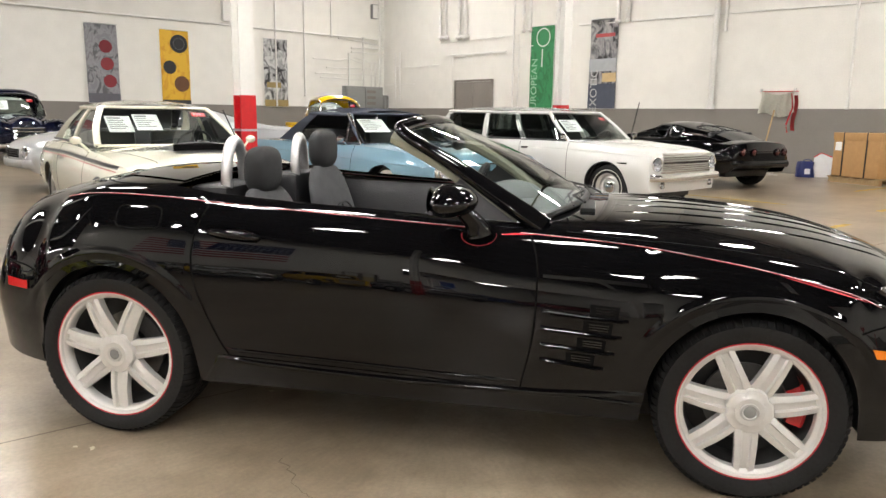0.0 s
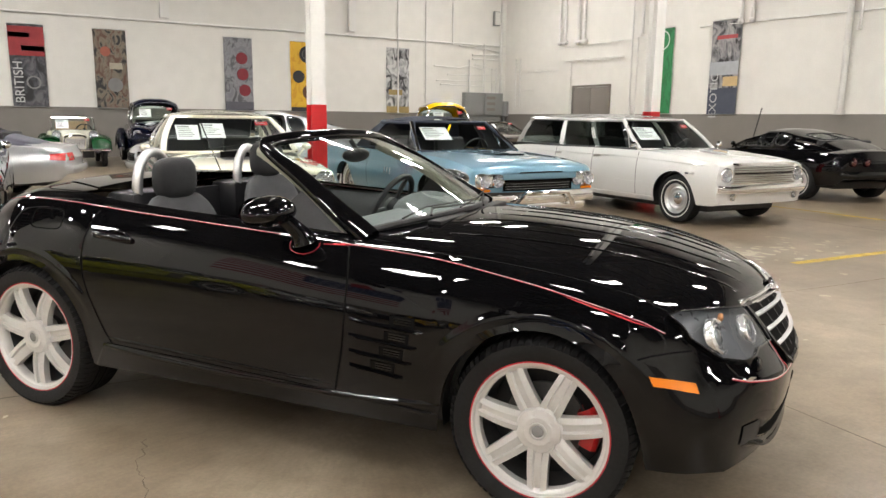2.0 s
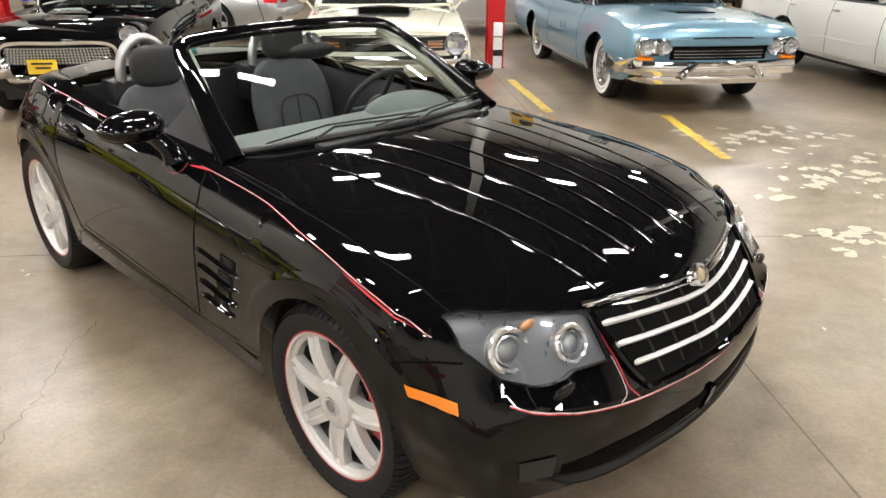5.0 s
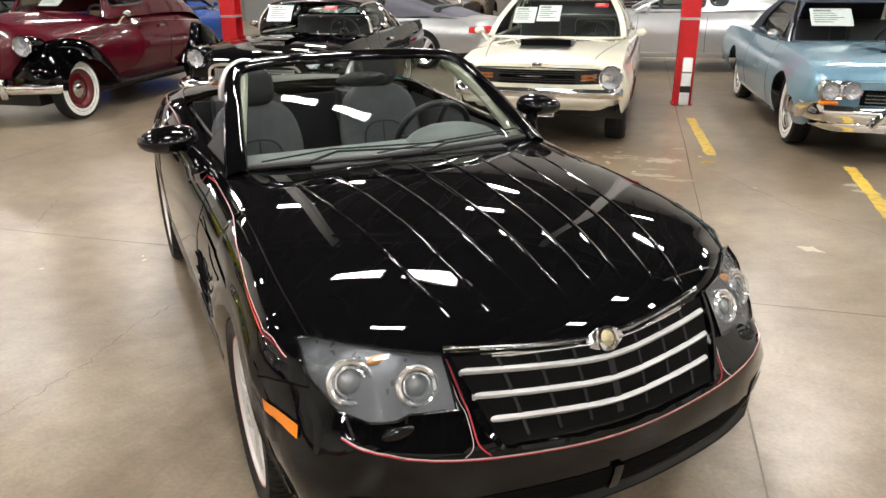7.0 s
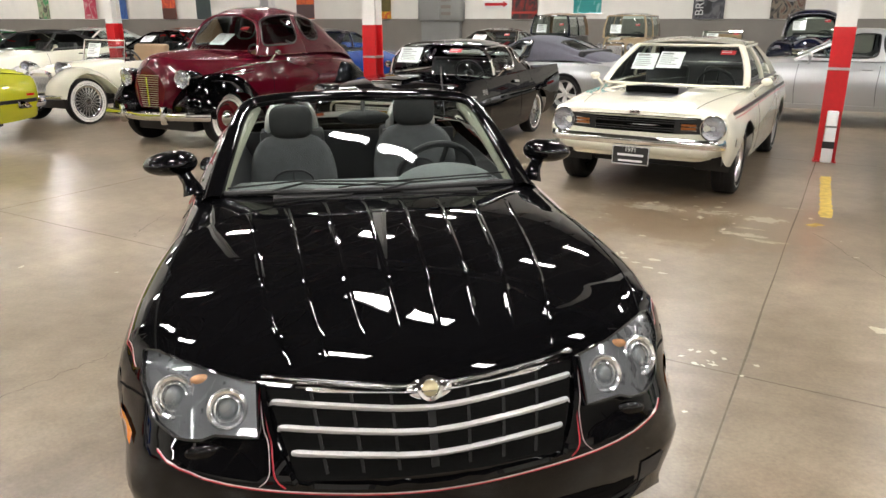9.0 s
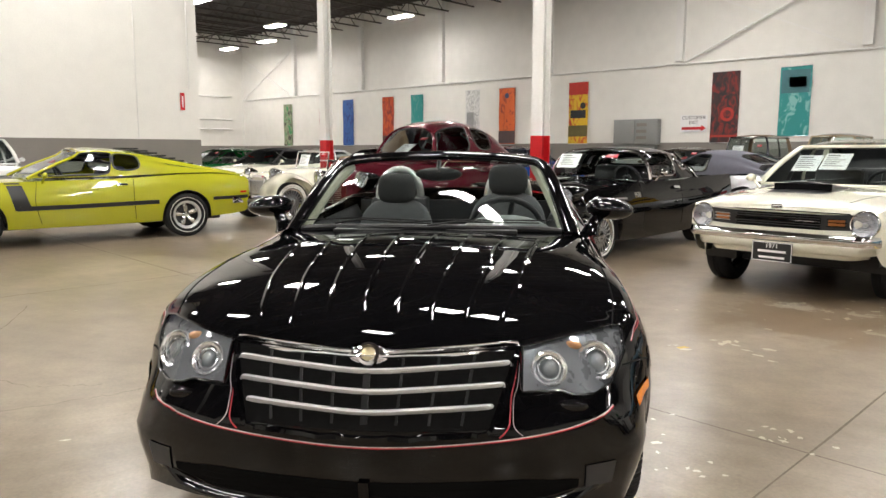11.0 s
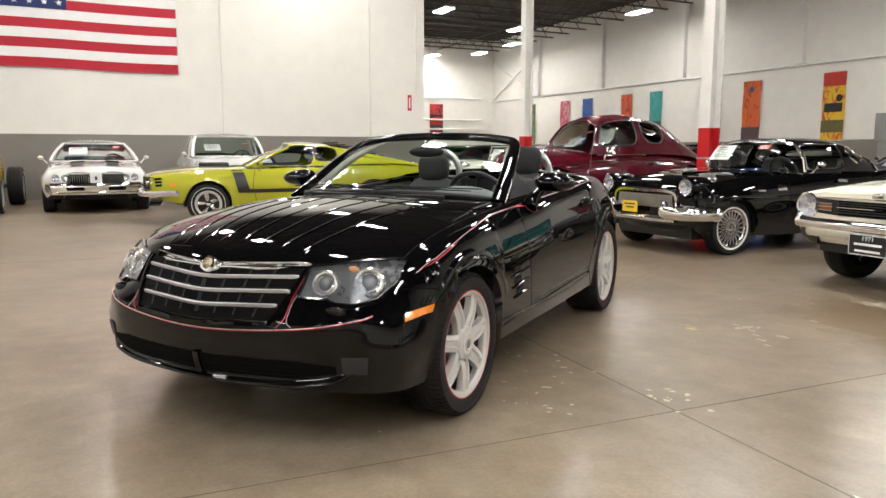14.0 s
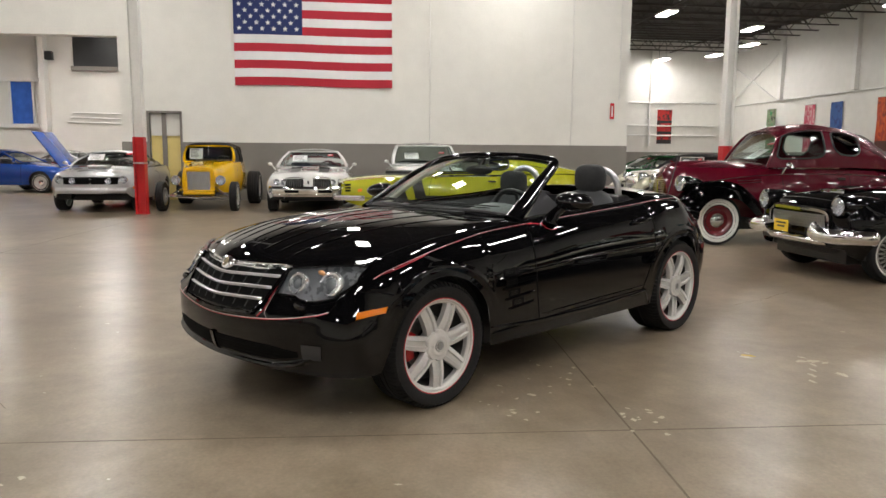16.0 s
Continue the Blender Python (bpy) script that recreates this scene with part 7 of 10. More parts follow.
            rows.append([(-0.2 - 0.15 * t + w[1] * math.cos(a) * (0.5 + 0.5 * abs(math.sin(a)) ** 2.2 if math.cos(a) > 0 else 0.85), w[0] * math.copysign(abs(math.sin(a)) ** 0.75, math.sin(a)), 0.12 + 0.6 * t) for a in np.linspace(0, math.tau, 33)[:-1]])
        vs = grid_mesh(bm, rows, close_v=True)
        bm.faces.new(vs[-1])
        part("backrest", bm, M_CLOTH, st)
        bm = bmesh.new()
        tube(bm, spline([(-0.17, 0.125, 0.2), (-0.19, 0.125, 0.32), (-0.222, 0.115, 0.45), (-0.236, 0.07, 0.5), (-0.24, 0.0, 0.51), (-0.236, -0.07, 0.5), (-0.222, -0.115, 0.45), (-0.19, -0.125, 0.32), (-0.17, -0.125, 0.2)], 4), 0.006, 6)
        tube(bm, [(-0.196, 0.0, 0.25), (-0.24, 0.0, 0.5)], 0.004, 6)
        part("seat_seam", bm, M_CLOTHD, st)
        bm = bmesh.new()
        bmesh.ops.create_uvsphere(bm, u_segments=24, v_segments=14, radius=1)
        for v in bm.verts:
            c = v.co
            e = lambda q, k: math.copysign(abs(q) ** k, q)
            v.co = Vector((-0.345 + e(c.x, 0.8) * 0.055, e(c.y, 0.6) * 0.125, 0.775 + up + e(c.z, 0.65) * 0.1))
        part("headrest", bm, M_CLOTHD, st)
        bm = bmesh.new()
        for y in (-0.05, 0.05):
            tube(bm, [(-0.33, y, 0.6), (-0.345, y, 0.72 + up)], 0.007, 6)
        part("headrest_post", bm, M_STEELB, st)
    # cabin
    bm = bmesh.new()
    box(bm, -0.98, 0.45, -0.64, 0.64, 0.24, 0.28)
    box(bm, -0.99, -0.955, -0.64, 0.64, 0.24, 0.96)
    box(bm, -0.8, 0.2, -0.09, 0.09, 0.28, 0.5, 0.03)
    part("cabin_tub", bm, M_VINYL, car)
    top_patch(body, car, "dash_top", [(0.41, 0.63), (0.41, -0.63), (0.58, -0.28), (0.58, 0.28)], M_DASH, 0.006)
    bm = bmesh.new()
    box(bm, 0.12, 0.42, -0.64, 0.64, 0.62, 0.9, 0.06)
    part("dashboard", bm, M_DASH, car)
    bm = bmesh.new()
    bmesh.ops.create_uvsphere(bm, u_segments=22, v_segments=12, radius=1)
    for v in bm.verts:
        v.co = Vector((0.25 + v.co.x * 0.17, 0.36 + v.co.y * 0.24, 0.87 + v.co.z * 0.1))
    part("gauge_hood", bm, M_DASH, car)
    steering(car, 0.03, 0.36, 0.87)
    bm = bmesh.new()
    bmesh.ops.create_uvsphere(bm, u_segments=20, v_segments=10, radius=1)
    for v in bm.verts:
        v.co = Vector((0.03 + v.co.x * 0.025, v.co.y * 0.125, 1.165 + v.co.z * 0.035))
    tube(bm, [(0.05, 0, 1.17), (0.0, 0, 1.235)], 0.012, 6)
    part("inner_mirror", bm, M_DARK, car)
    for y0, y1 in ((-0.42, 0.1), (0.02, 0.52)):
        bm = bmesh.new()
        xa, xb = 0.68 - 0.35 * y0 * y0, 0.66 - 0.42 * y1 * y1
        tube(bm, [(xa, y0, 0.958), (xa - 0.05, y0 + 0.12, 0.972), (xb - 0.05, y1, 0.955)], [0.005, 0.005, 0.003], 6)
        tube(bm, [(xa - 0.04, y0 - 0.18, 0.965), (xa - 0.07, y0 + 0.1, 0.978), (xb - 0.07, y1 + 0.06, 0.966)], 0.0035, 6)
        part("wiper", bm, M_WIPER, car)
    bm = bmesh.new()
    box(bm, 0.6, 0.66, -0.42, 0.42, 0.915, 0.936, 0.006)
    part("scuttle_grille", bm, M_WIPER, car)
    # stowed-roof cover and tail
    top_patch(body, car, "roof_cover", [(-1.0, 0.6), (-1.0, -0.6), (-1.44, -0.42), (-1.44, 0.42)], M_BLACK, 0.005)
    for s in (1, -1):
        front_patch(body, car, "tail_lamp", [(0.4 * s, 0.72), (0.6 * s, 0.74), (0.6 * s, 0.64), (0.42 * s, 0.64)], M_REDL, 0.006, back=True)
        put_wheel(car, ("seven", 0.3185, 0.236, 0.225), 1.2, 0.736 * s)
        put_wheel(car, ("seven", 0.33, 0.25, 0.255), -1.2, 0.735 * s)
        bm = bmesh.new()
        rows = []
        for a in np.linspace(-0.34, 0.5, 11):
            rows.append([(1.2 + r * math.cos(a), s * y, 0.318 + r * math.sin(a)) for r, y in ((0.135, 0.7), (0.135, 0.785), (0.15, 0.79), (0.18, 0.79), (0.195, 0.775), (0.195, 0.7))])
        grid_mesh(bm, rows, close_v=True)
        part("brake_caliper", bm, M_CALIPER, car, "red painted brake caliper")
    bm = bmesh.new()
    tube(bm, [(-1.35, 0.66, 0.99), (-1.5, 0.66, 1.3)], 0.004, 5)
    part("aerial", bm, M_DARK, car)
    return car


roadster()

# ---- the other cars ----
M_WHITE = paint("white_car_paint", (0.64, 0.64, 0.62))
M_IVORY = paint("ivory_car_paint", (0.74, 0.72, 0.6))
M_SKY = paint("pale_blue_car_paint", (0.15, 0.275, 0.36), 0.3, 0.25)
M_LIME = paint("lime_car_paint", (0.37, 0.37, 0.018))
M_MAROON = paint("maroon_car_paint", (0.07, 0.002, 0.009), coat=0.6)
M_SILVER = paint("silver_car_paint", (0.5, 0.51, 0.52), 0.3, 0.6)
M_YELLOW = paint("yellow_car_paint", (0.75, 0.44, 0.005))
M_GREENC = paint("green_car_paint", (0.006, 0.08, 0.02))
M_NAVY = paint("navy_car_paint", (0.004, 0.006, 0.025))
M_BLUEC = paint("blue_car_paint", (0.01, 0.06, 0.3))
M_REDC = paint("red_car_paint", (0.4, 0.008, 0.012))
M_TAN = paint("tan_car_paint", (0.4, 0.31, 0.2))
M_BROWN = paint("brown_car_paint", (0.06, 0.05, 0.04))
M_GREYTOP = mat("grey_soft_top", (0.1, 0.1, 0.125), 0.85, bump=0.3, vary=0.1, scale=120)
M_BLUETOP = mat("blue_grey_soft_top", (0.05, 0.06, 0.085), 0.85, bump=0.3, vary=0.1, scale=120)
M_BLACKTOP = mat("black_soft_top", (0.012, 0.012, 0.013), 0.85, bump=0.3, vary=0.15, scale=120)
M_BLACKOUT = mat("black_stripe", (0.012, 0.012, 0.012), 0.4)
M_TANV = mat("tan_vinyl", (0.3, 0.2, 0.11), 0.6, bump=0.2, vary=0.1, scale=80)
M_PLATE = mat("yellow_plate", (0.7, 0.48, 0.03), 0.45)
M_SLATE = mat("black_plate", (0.015, 0.015, 0.015), 0.4)

W_STEEL = ("steel", 0.325, 0.2, 0.19)
W_MAG = ("magnum", 0.33, 0.21, 0.21)
W_MAROON = ("maroon", 0.36, 0.215, 0.15, "ww")
W_MOD = ("modern", 0.325, 0.235, 0.22)
W_VINT = ("wire", 0.36, 0.24, 0.13, "ww")


def four(car, key, xf, xr, y, rear=None, steer=0.0):
    for s in (1, -1):
        put_wheel(car, key, xf, y * s, steer)
        put_wheel(car, rear or key, xr, y * s)


def grille_bars(body, car, y0, y1, zs, w, material, lift=0.012, backing=M_GAP, z0=None, z1=None):
    g = front_patch(body, car, "grille", [(y0, z1), (y1, z1), (y1, z0), (y0, z0)], backing, 0.003)
    for z in zs:
        front_line(body, g, "grille_bar", [(y0, z), ((y0 + y1) / 2, z), (y1, z)], material, w, lift)
    return g


def plate(car, body, y, z, w, h, material, ink, bars=2):
    p, n = body.front(y, z)
    q = new("number_plate")
    q.parent = car
    q.matrix_basis = Matrix.Translation(p + Vector((0.1, 0, 0)))
    boxed("plate", (0, 0.008, -w / 2, w / 2, -h / 2, h / 2), material, q)
    for k in range(bars):
        zz = h * (0.22 - 0.3 * k)
        boxed("lettering_bar", (0.0085, 0.0095, -w * 0.36 + 0.03 * k, w * 0.36 - 0.02 * k, zz - h * 0.07, zz + h * 0.07), ink, q)
    boxed("bracket", (-0.12, 0.0, -0.03, 0.03, -0.02, 0.02), M_DARK, q)
    return q


# white station wagon
def wagon():
    m = pose(7.0, 4.98, 0, 0, 0, -90.7)
    car = car_at("station_wagon", m, "white four-door station wagon with dark windows")
    b = Body([(-2.7, 0.36, 0.84, 0.86, 0.76, 0.82, 0.78), (-2.6, 0.3, 0.9, 0.93, 0.8, 0.86, 0.81), (-1.3, 0.27, 0.93, 0.96, 0.83, 0.885, 0.82), (0.0, 0.25, 0.94, 0.97, 0.83, 0.89, 0.82), (0.8, 0.25, 0.93, 0.975, 0.83, 0.89, 0.81),
              (1.5, 0.27, 0.88, 0.935, 0.83, 0.89, 0.81), (2.02, 0.28, 0.82, 0.875, 0.8, 0.87, 0.8), (2.1, 0.3, 0.79, 0.83, 0.78, 0.84, 0.79)], ((1.345, 0.325, 0.37), (-1.345, 0.325, 0.35)), (0.07, 0.05), (1.0, -1.6), hole=(-2.5, 0.72, 0.72), crown=3.0)
    part("body", b.mesh(), M_WHITE, car)
    inner_arch(car, b, 0.86)
    under(car, -2.2, 1.75, 0.66, 0.17, 0.36)
    greenhouse(car, (0.56, 0.95, 0.06, 1.36, -2.3, 1.38, -2.55, 0.95, 0.76, 0.63), M_WHITE, None, None, bpillar=(0.285, 0.3, 0.565, 0.585), cpill=0.05)
    for s in (1, -1):
        sheet("dark_glass", [(-1.3, 0.772 * s, 0.97), (-2.42, 0.765 * s, 0.97), (-2.26, 0.66 * s, 1.33), (-1.34, 0.66 * s, 1.33)], M_GLASSD, car, bulge=(0, 0.02 * s, 0))
        sheet("dark_glass", [(0.3, 0.774 * s, 0.97), (-1.22, 0.772 * s, 0.97), (-1.26, 0.66 * s, 1.33), (0.02, 0.66 * s, 1.33)], M_GLASSD, car, bulge=(0, 0.02 * s, 0))
        lamp_round(car, b.front(0.69 * s, 0.68)[0] + Vector((0.0, 0, 0)), (1, 0.04 * s, 0), 0.085)
        mirror_round(car, 0.55, 0.9 * s, 1.04, M_CHROME, s)
    cabin(car, -2.4, 0.7, 0.72, 0.36, M_VINYL, ((0.0, 1), (-1.0, 1)), 0.94, 0.72, (0.32, 0.36, 0.92))
    g = grille_bars(b, car, -0.58, 0.58, [0.6 + k * 0.028 for k in range(8)], 0.012, M_CHROME, 0.012, M_STEELB, 0.58, 0.8)
    front_line(b, car, "grille_dark_bar", [(-0.56, 0.7), (0.56, 0.7)], M_GAP, 0.03, 0.008)
    front_line(b, car, "grille_surround", [(-0.6, 0.81), (0, 0.815), (0.6, 0.81)], M_CHROME, 0.025, 0.02)
    front_line(b, car, "lower_trim", [(-0.62, 0.57), (0.62, 0.57)], M_CHROME, 0.03, 0.015)
    bumper(car, b, 0.5, 0.87, 0.55, 0.085, M_CHROME)
    bumper(car, b, 0.48, 0.86, 0.55, 0.12, M_CHROME, front=False)
    for s in (1, -1):
        lamp_round(car, b.front(0.6 * s, 0.4)[0] + Vector((0.02, 0, 0)), (1, 0, 0), 0.045, "park_lamp")
    side_line(b, car, "side_crease", [(2.0, 0.79), (1.0, 0.83), (0.0, 0.85), (-2.3, 0.85)], M_WHITE, 0.02, 0.008)
    side_line(b, car, "side_crease", [(0.95, 0.5), (0.0, 0.5), (-0.9, 0.5)], M_WHITE, 0.015, 0.006)
    side_line(b, car, "sill_trim", [(0.95, 0.3), (-0.95, 0.3)], M_STEELB, 0.03, 0.008)
    for x in (0.62, -0.35, -1.28):
        side_line(b, car, "door_seam", [(x, 0.92), (x + 0.02, 0.6), (x, 0.32)], M_GAP, 0.008)
    for x in (-0.2, -1.15):
        side_line(b, car, "door_handle", [(x - 0.08, 0.82), (x + 0.06, 0.825)], M_CHROME, 0.025, 0.03)
    side_line(b, car, "fender_script", [(1.55, 0.68), (1.7, 0.685)], M_CHROME, 0.02, 0.006)
    for s in (1, -1):
        bm = bmesh.new()
        tube(bm, [(0.36, 0.765 * s, 0.96), (0.2, 0.68 * s, 1.3)], 0.009, 6)
        part("vent_window_post", bm, M_CHROME, car)
    four(car, W_STEEL, 1.345, -1.345, 0.72)
    paper(m, 0.46, -0.36, 0.99, 0.4, 0.26, -48)
    paper(m, 0.2, 0.5, 1.25, 0.12, 0.07, -48, red=True)


wagon()


# pale blue convertible with its top up
def blue_convertible():
    m = pose(3.8, 5.92, 0, 0, 0, -90)
    car = car_at("convertible", m, "pale blue vintage convertible with a raised dark soft top")
    b = Body([(-2.82, 0.4, 0.78, 0.8, 0.78, 0.88, 0.78), (-2.7, 0.32, 0.86, 0.88, 0.84, 0.93, 0.84), (-1.4, 0.26, 0.9, 0.92, 0.88, 0.955, 0.86), (0.0, 0.24, 0.9, 0.92, 0.88, 0.96, 0.86), (0.85, 0.24, 0.9, 0.94, 0.88, 0.96, 0.86),
              (1.6, 0.26, 0.875, 0.92, 0.88, 0.955, 0.86), (2.15, 0.3, 0.82, 0.885, 0.85, 0.93, 0.86), (2.33, 0.42, 0.78, 0.82, 0.82, 0.9, 0.85), (2.38, 0.5, 0.72, 0.75, 0.8, 0.86, 0.83)], ((1.435, 0.33, 0.37), (-1.435, 0.33, 0.35)), (0.1, 0.06), (1.2, -1.8), hole=(-1.3, 0.72, 0.74), crown=3.0)
    part("body", b.mesh(), M_SKY, car)
    inner_arch(car, b, 0.9)
    under(car, -2.3, 1.6, 0.6, 0.22, 0.36)
    greenhouse(car, (0.78, 0.92, 0.25, 1.29, -0.75, 1.3, -1.35, 0.93, 0.77, 0.6), M_BLUETOP, None, M_BLUETOP, bpillar=(), cpill=0.22, soft=True)
    for s in (1, -1):
        bm = bmesh.new()
        tube(bm, [(0.8, 0.78 * s, 0.91), (0.26, 0.62 * s, 1.29)], 0.025, 8)
        part("screen_post", bm, M_CHROME, car)
        bm = bmesh.new()
        tube(bm, [(0.42, 0.77 * s, 0.92), (0.3, 0.64 * s, 1.25)], 0.012, 6)
        part("vent_window_post", bm, M_CHROME, car)
        mirror_round(car, 0.45, 0.9 * s, 1.0, M_CHROME, s)
        pod = b.front(0.66 * s, 0.65)[0]
        bm = bmesh.new()
        box(bm, pod.x - 0.12, pod.x + 0.035, 0.66 * s - 0.18, 0.66 * s + 0.18, 0.555, 0.745, 0.06)
        part("lamp_pod", bm, M_CHROME, car)
        for dy in (-0.088, 0.088):
            lamp_round(car, (pod.x + 0.035, 0.66 * s + dy, 0.65), (1, 0, 0), 0.07)
        side_patch(b, car, "bumper_wing", [(2.02, 0.46), (2.3, 0.56), (2.3, 0.44), (2.0, 0.36)], M_CHROME, 0.02, sides=(s,))
        bm = bmesh.new()
        p = b.front(0.72 * s, 0.55)[0]
        box(bm, p.x - 0.02, p.x + 0.035, 0.74 * s - 0.08, 0.74 * s + 0.08, 0.525, 0.56, 0.012)
        part("turn_lamp", bm, M_AMBER, car)
    cabin(car, -1.25, 0.72, 0.74, 0.36, M_VINYL, ((0.0, 2), (-0.85, 1)), 0.92, 0.72, (0.32, 0.38, 0.9))
    grille_bars(b, car, -0.5, 0.5, [], 0.01, M_CHROME, 0.01, M_GAP, 0.53, 0.66)
    for z in (0.555, 0.585, 0.615):
        front_line(b, car, "grille_bar", [(-0.46, z), (0.46, z)], M_STEELB, 0.004, 0.012)
    for k in range(-14, 15):
        front_line(b, car, "grille_rib", [(k * 0.032, 0.545), (k * 0.032, 0.64)], M_DARK, 0.006, 0.014, n=2)
    front_line(b, car, "hood_edge", [(-0.52, 0.7), (0, 0.705), (0.52, 0.7)], M_SKY, 0.06, 0.05)
    front_line(b, car, "hood_letters", [(-0.3, 0.722), (0, 0.727), (0.3, 0.722)], M_CHROME, 0.012, 0.054)
    bumper(car, b, 0.46, 0.95, 0.6, 0.13, M_CHROME, wrap=0.5, out=0.09)
    bumper(car, b, 0.36, 0.8, 0.6, 0.1, M_CHROME, wrap=0.3, out=0.06)
    bm = bmesh.new()
    p = b.front(0, 0.6)[0]
    tube(bm, [(p.x + 0.12, -0.42, 0.36), (p.x + 0.16, -0.3, 0.52), (p.x + 0.16, 0.3, 0.52), (p.x + 0.12, 0.42, 0.36)], 0.028, 8)
    part("bumper_guard", bm, M_CHROME, car)
    bumper(car, b, 0.45, 0.92, 0.6, 0.16, M_CHROME, front=False)
    top_patch(b, car, "hood_scoop", [(1.75, 0.22), (1.75, -0.22), (1.45, -0.26), (1.45, 0.26)], M_SKY, 0.025)
    top_line(b, car, "scoop_mouth", [(1.76, 0.0), (1.755, 0.1), (1.75, 0.21)], M_GAP, 0.02, 0.012)
    top_line(b, car, "hood_badge", [(2.16, 0.0), (2.13, 0.07), (2.15, 0.15)], M_CHROME, 0.02, 0.012)
    side_line(b, car, "side_crease", [(2.2, 0.72), (1.2, 0.74), (0.0, 0.77), (-2.4, 0.8)], M_SKY, 0.022, 0.01)
    side_line(b, car, "sill_trim", [(1.0, 0.27), (-1.0, 0.27)], M_CHROME, 0.03, 0.008)
    side_line(b, car, "door_seam", [(0.75, 0.9), (0.78, 0.6), (0.74, 0.28)], M_GAP, 0.008)
    side_line(b, car, "door_seam", [(-0.55, 0.9), (-0.53, 0.6), (-0.55, 0.28)], M_GAP, 0.008)
    for k in range(3):
        side_line(b, car, "door_dash", [(0.3 - k * 0.09, 0.68), (0.3 - k * 0.09, 0.6)], M_CHROME, 0.03, 0.012)
    four(car, ("wire", 0.345, 0.2, 0.18, "ww"), 1.435, -1.435, 0.76)
    paper(m, 0.58, -0.3, 0.98, 0.42, 0.27, -52)
    paper(m, 0.33, 0.48, 1.2, 0.13, 0.07, -52, red=True)


blue_convertible()


# ivory coupe with a black hood scoop
def ivory_coupe():
    m = pose(0.645, 5.75, 0, 0, 0, -93.6)
    car = car_at("coupe", m, "ivory two-door coupe with a black hood scoop and side stripe")
    b = Body([(-2.42, 0.42, 0.72, 0.74, 0.7, 0.78, 0.72), (-2.35, 0.34, 0.82, 0.85, 0.76, 0.83, 0.75), (-1.6, 0.28, 0.92, 0.95, 0.83, 0.88, 0.78), (-0.5, 0.26, 0.93, 0.96, 0.84, 0.895, 0.8), (0.6, 0.26, 0.9, 0.955, 0.84, 0.895, 0.79),
              (1.3, 0.28, 0.87, 0.94, 0.84, 0.895, 0.78), (1.85, 0.34, 0.82, 0.9, 0.8, 0.86, 0.78), (2.02, 0.44, 0.8, 0.85, 0.78, 0.83, 0.78), (2.05, 0.5, 0.79, 0.82, 0.77, 0.81, 0.775)], ((1.31, 0.33, 0.37), (-1.31, 0.33, 0.36)), (0.06, 0.08), (1.0, -1.4), hole=(-1.45, 0.62, 0.72), crown=2.4)
    part("body", b.mesh(), M_IVORY, car)
    inner_arch(car, b, 0.86)
    under(car, -2.0, 1.4, 0.58, 0.22, 0.38)
    greenhouse(car, (0.7, 0.95, 0.12, 1.32, -0.75, 1.33, -1.55, 0.96, 0.74, 0.57), M_IVORY, None, None, bpillar=(0.5,), cpill=0.2)
    for s in (1, -1):
        lamp_round(car, b.front(0.685 * s, 0.695)[0], (1, 0, 0), 0.098, ring=M_CHROME)
        front_patch(b, car, "lamp_panel", [(0.36 * s, 0.76), (0.6 * s, 0.77), (0.6 * s, 0.64), (0.36 * s, 0.63)], M_BLACKOUT, 0.004)
        front_patch(b, car, "park_lamp", [(0.42 * s, 0.722), (0.545 * s, 0.725), (0.545 * s, 0.675), (0.42 * s, 0.672)], mat("dark_amber_lens", (0.32, 0.12, 0.04), 0.2, coat=1.0), 0.012)
        for zz in (0.668, 0.727):
            front_line(b, car, "lamp_trim", [(0.41 * s, zz), (0.555 * s, zz + 0.002)], M_CHROME, 0.006, 0.018)
        front_line(b, car, "lamp_trim", [(0.41 * s, 0.7), (0.56 * s, 0.7)], M_CHROME, 0.008, 0.016)
        mirror_round(car, 0.55, 0.92 * s, 1.02, M_IVORY, s)
    cabin(car, -1.4, 0.62, 0.72, 0.36, M_VINYL, ((-0.1, 2), (-0.95, 1)), 0.94, 0.64, (0.26, 0.36, 0.92))
    g = grille_bars(b, car, -0.36, 0.36, [0.655, 0.675, 0.72, 0.74], 0.008, M_DARK, 0.012, M_GAP, 0.63, 0.76)
    front_line(b, car, "grille_trim", [(-0.36, 0.7), (0.36, 0.7)], M_CHROME, 0.008, 0.018)
    front_line(b, car, "grille_trim", [(-0.58, 0.775), (0, 0.78), (0.58, 0.775)], M_CHROME, 0.01, 0.012)
    p, n = b.front(0, 0.8)
    boxed("hood_badge", (p.x - 0.02, p.x + 0.015, -0.05, 0.05, 0.79, 0.83), M_CHROME, car, bevel=0.008)
    bumper(car, b, 0.56, 0.86, 0.6, 0.08, M_CHROME, wrap=0.3, out=0.1)
    bumper(car, b, 0.56, 0.84, 0.62, 0.09, M_CHROME, front=False, wrap=0.3)
    bumper(car, b, 0.475, 0.79, 0.55, 0.07, M_IVORY, wrap=0.25, out=0.02, name="valance")
    bumper(car, b, 0.42, 0.66, 0.55, 0.06, M_IVORY, wrap=0.2, out=-0.04, name="valance")
    # hood scoop
    bm = bmesh.new()
    rows = []
    for x, h, w in ((0.95, 0.004, 0.3), (1.2, 0.04, 0.3), (1.45, 0.075, 0.29), (1.52, 0.075, 0.28)):
        z = b.top(x, 0)[0].z
        rows.append([(x, y, z - 0.02 + (h + 0.02) * (1 - abs(y / w) ** 5) - 0.03 * abs(y)) for y in np.linspace(-w, w, 15)])
    grid_mesh(bm, rows)
    part("hood_scoop", bm, M_BLACKOUT, car)
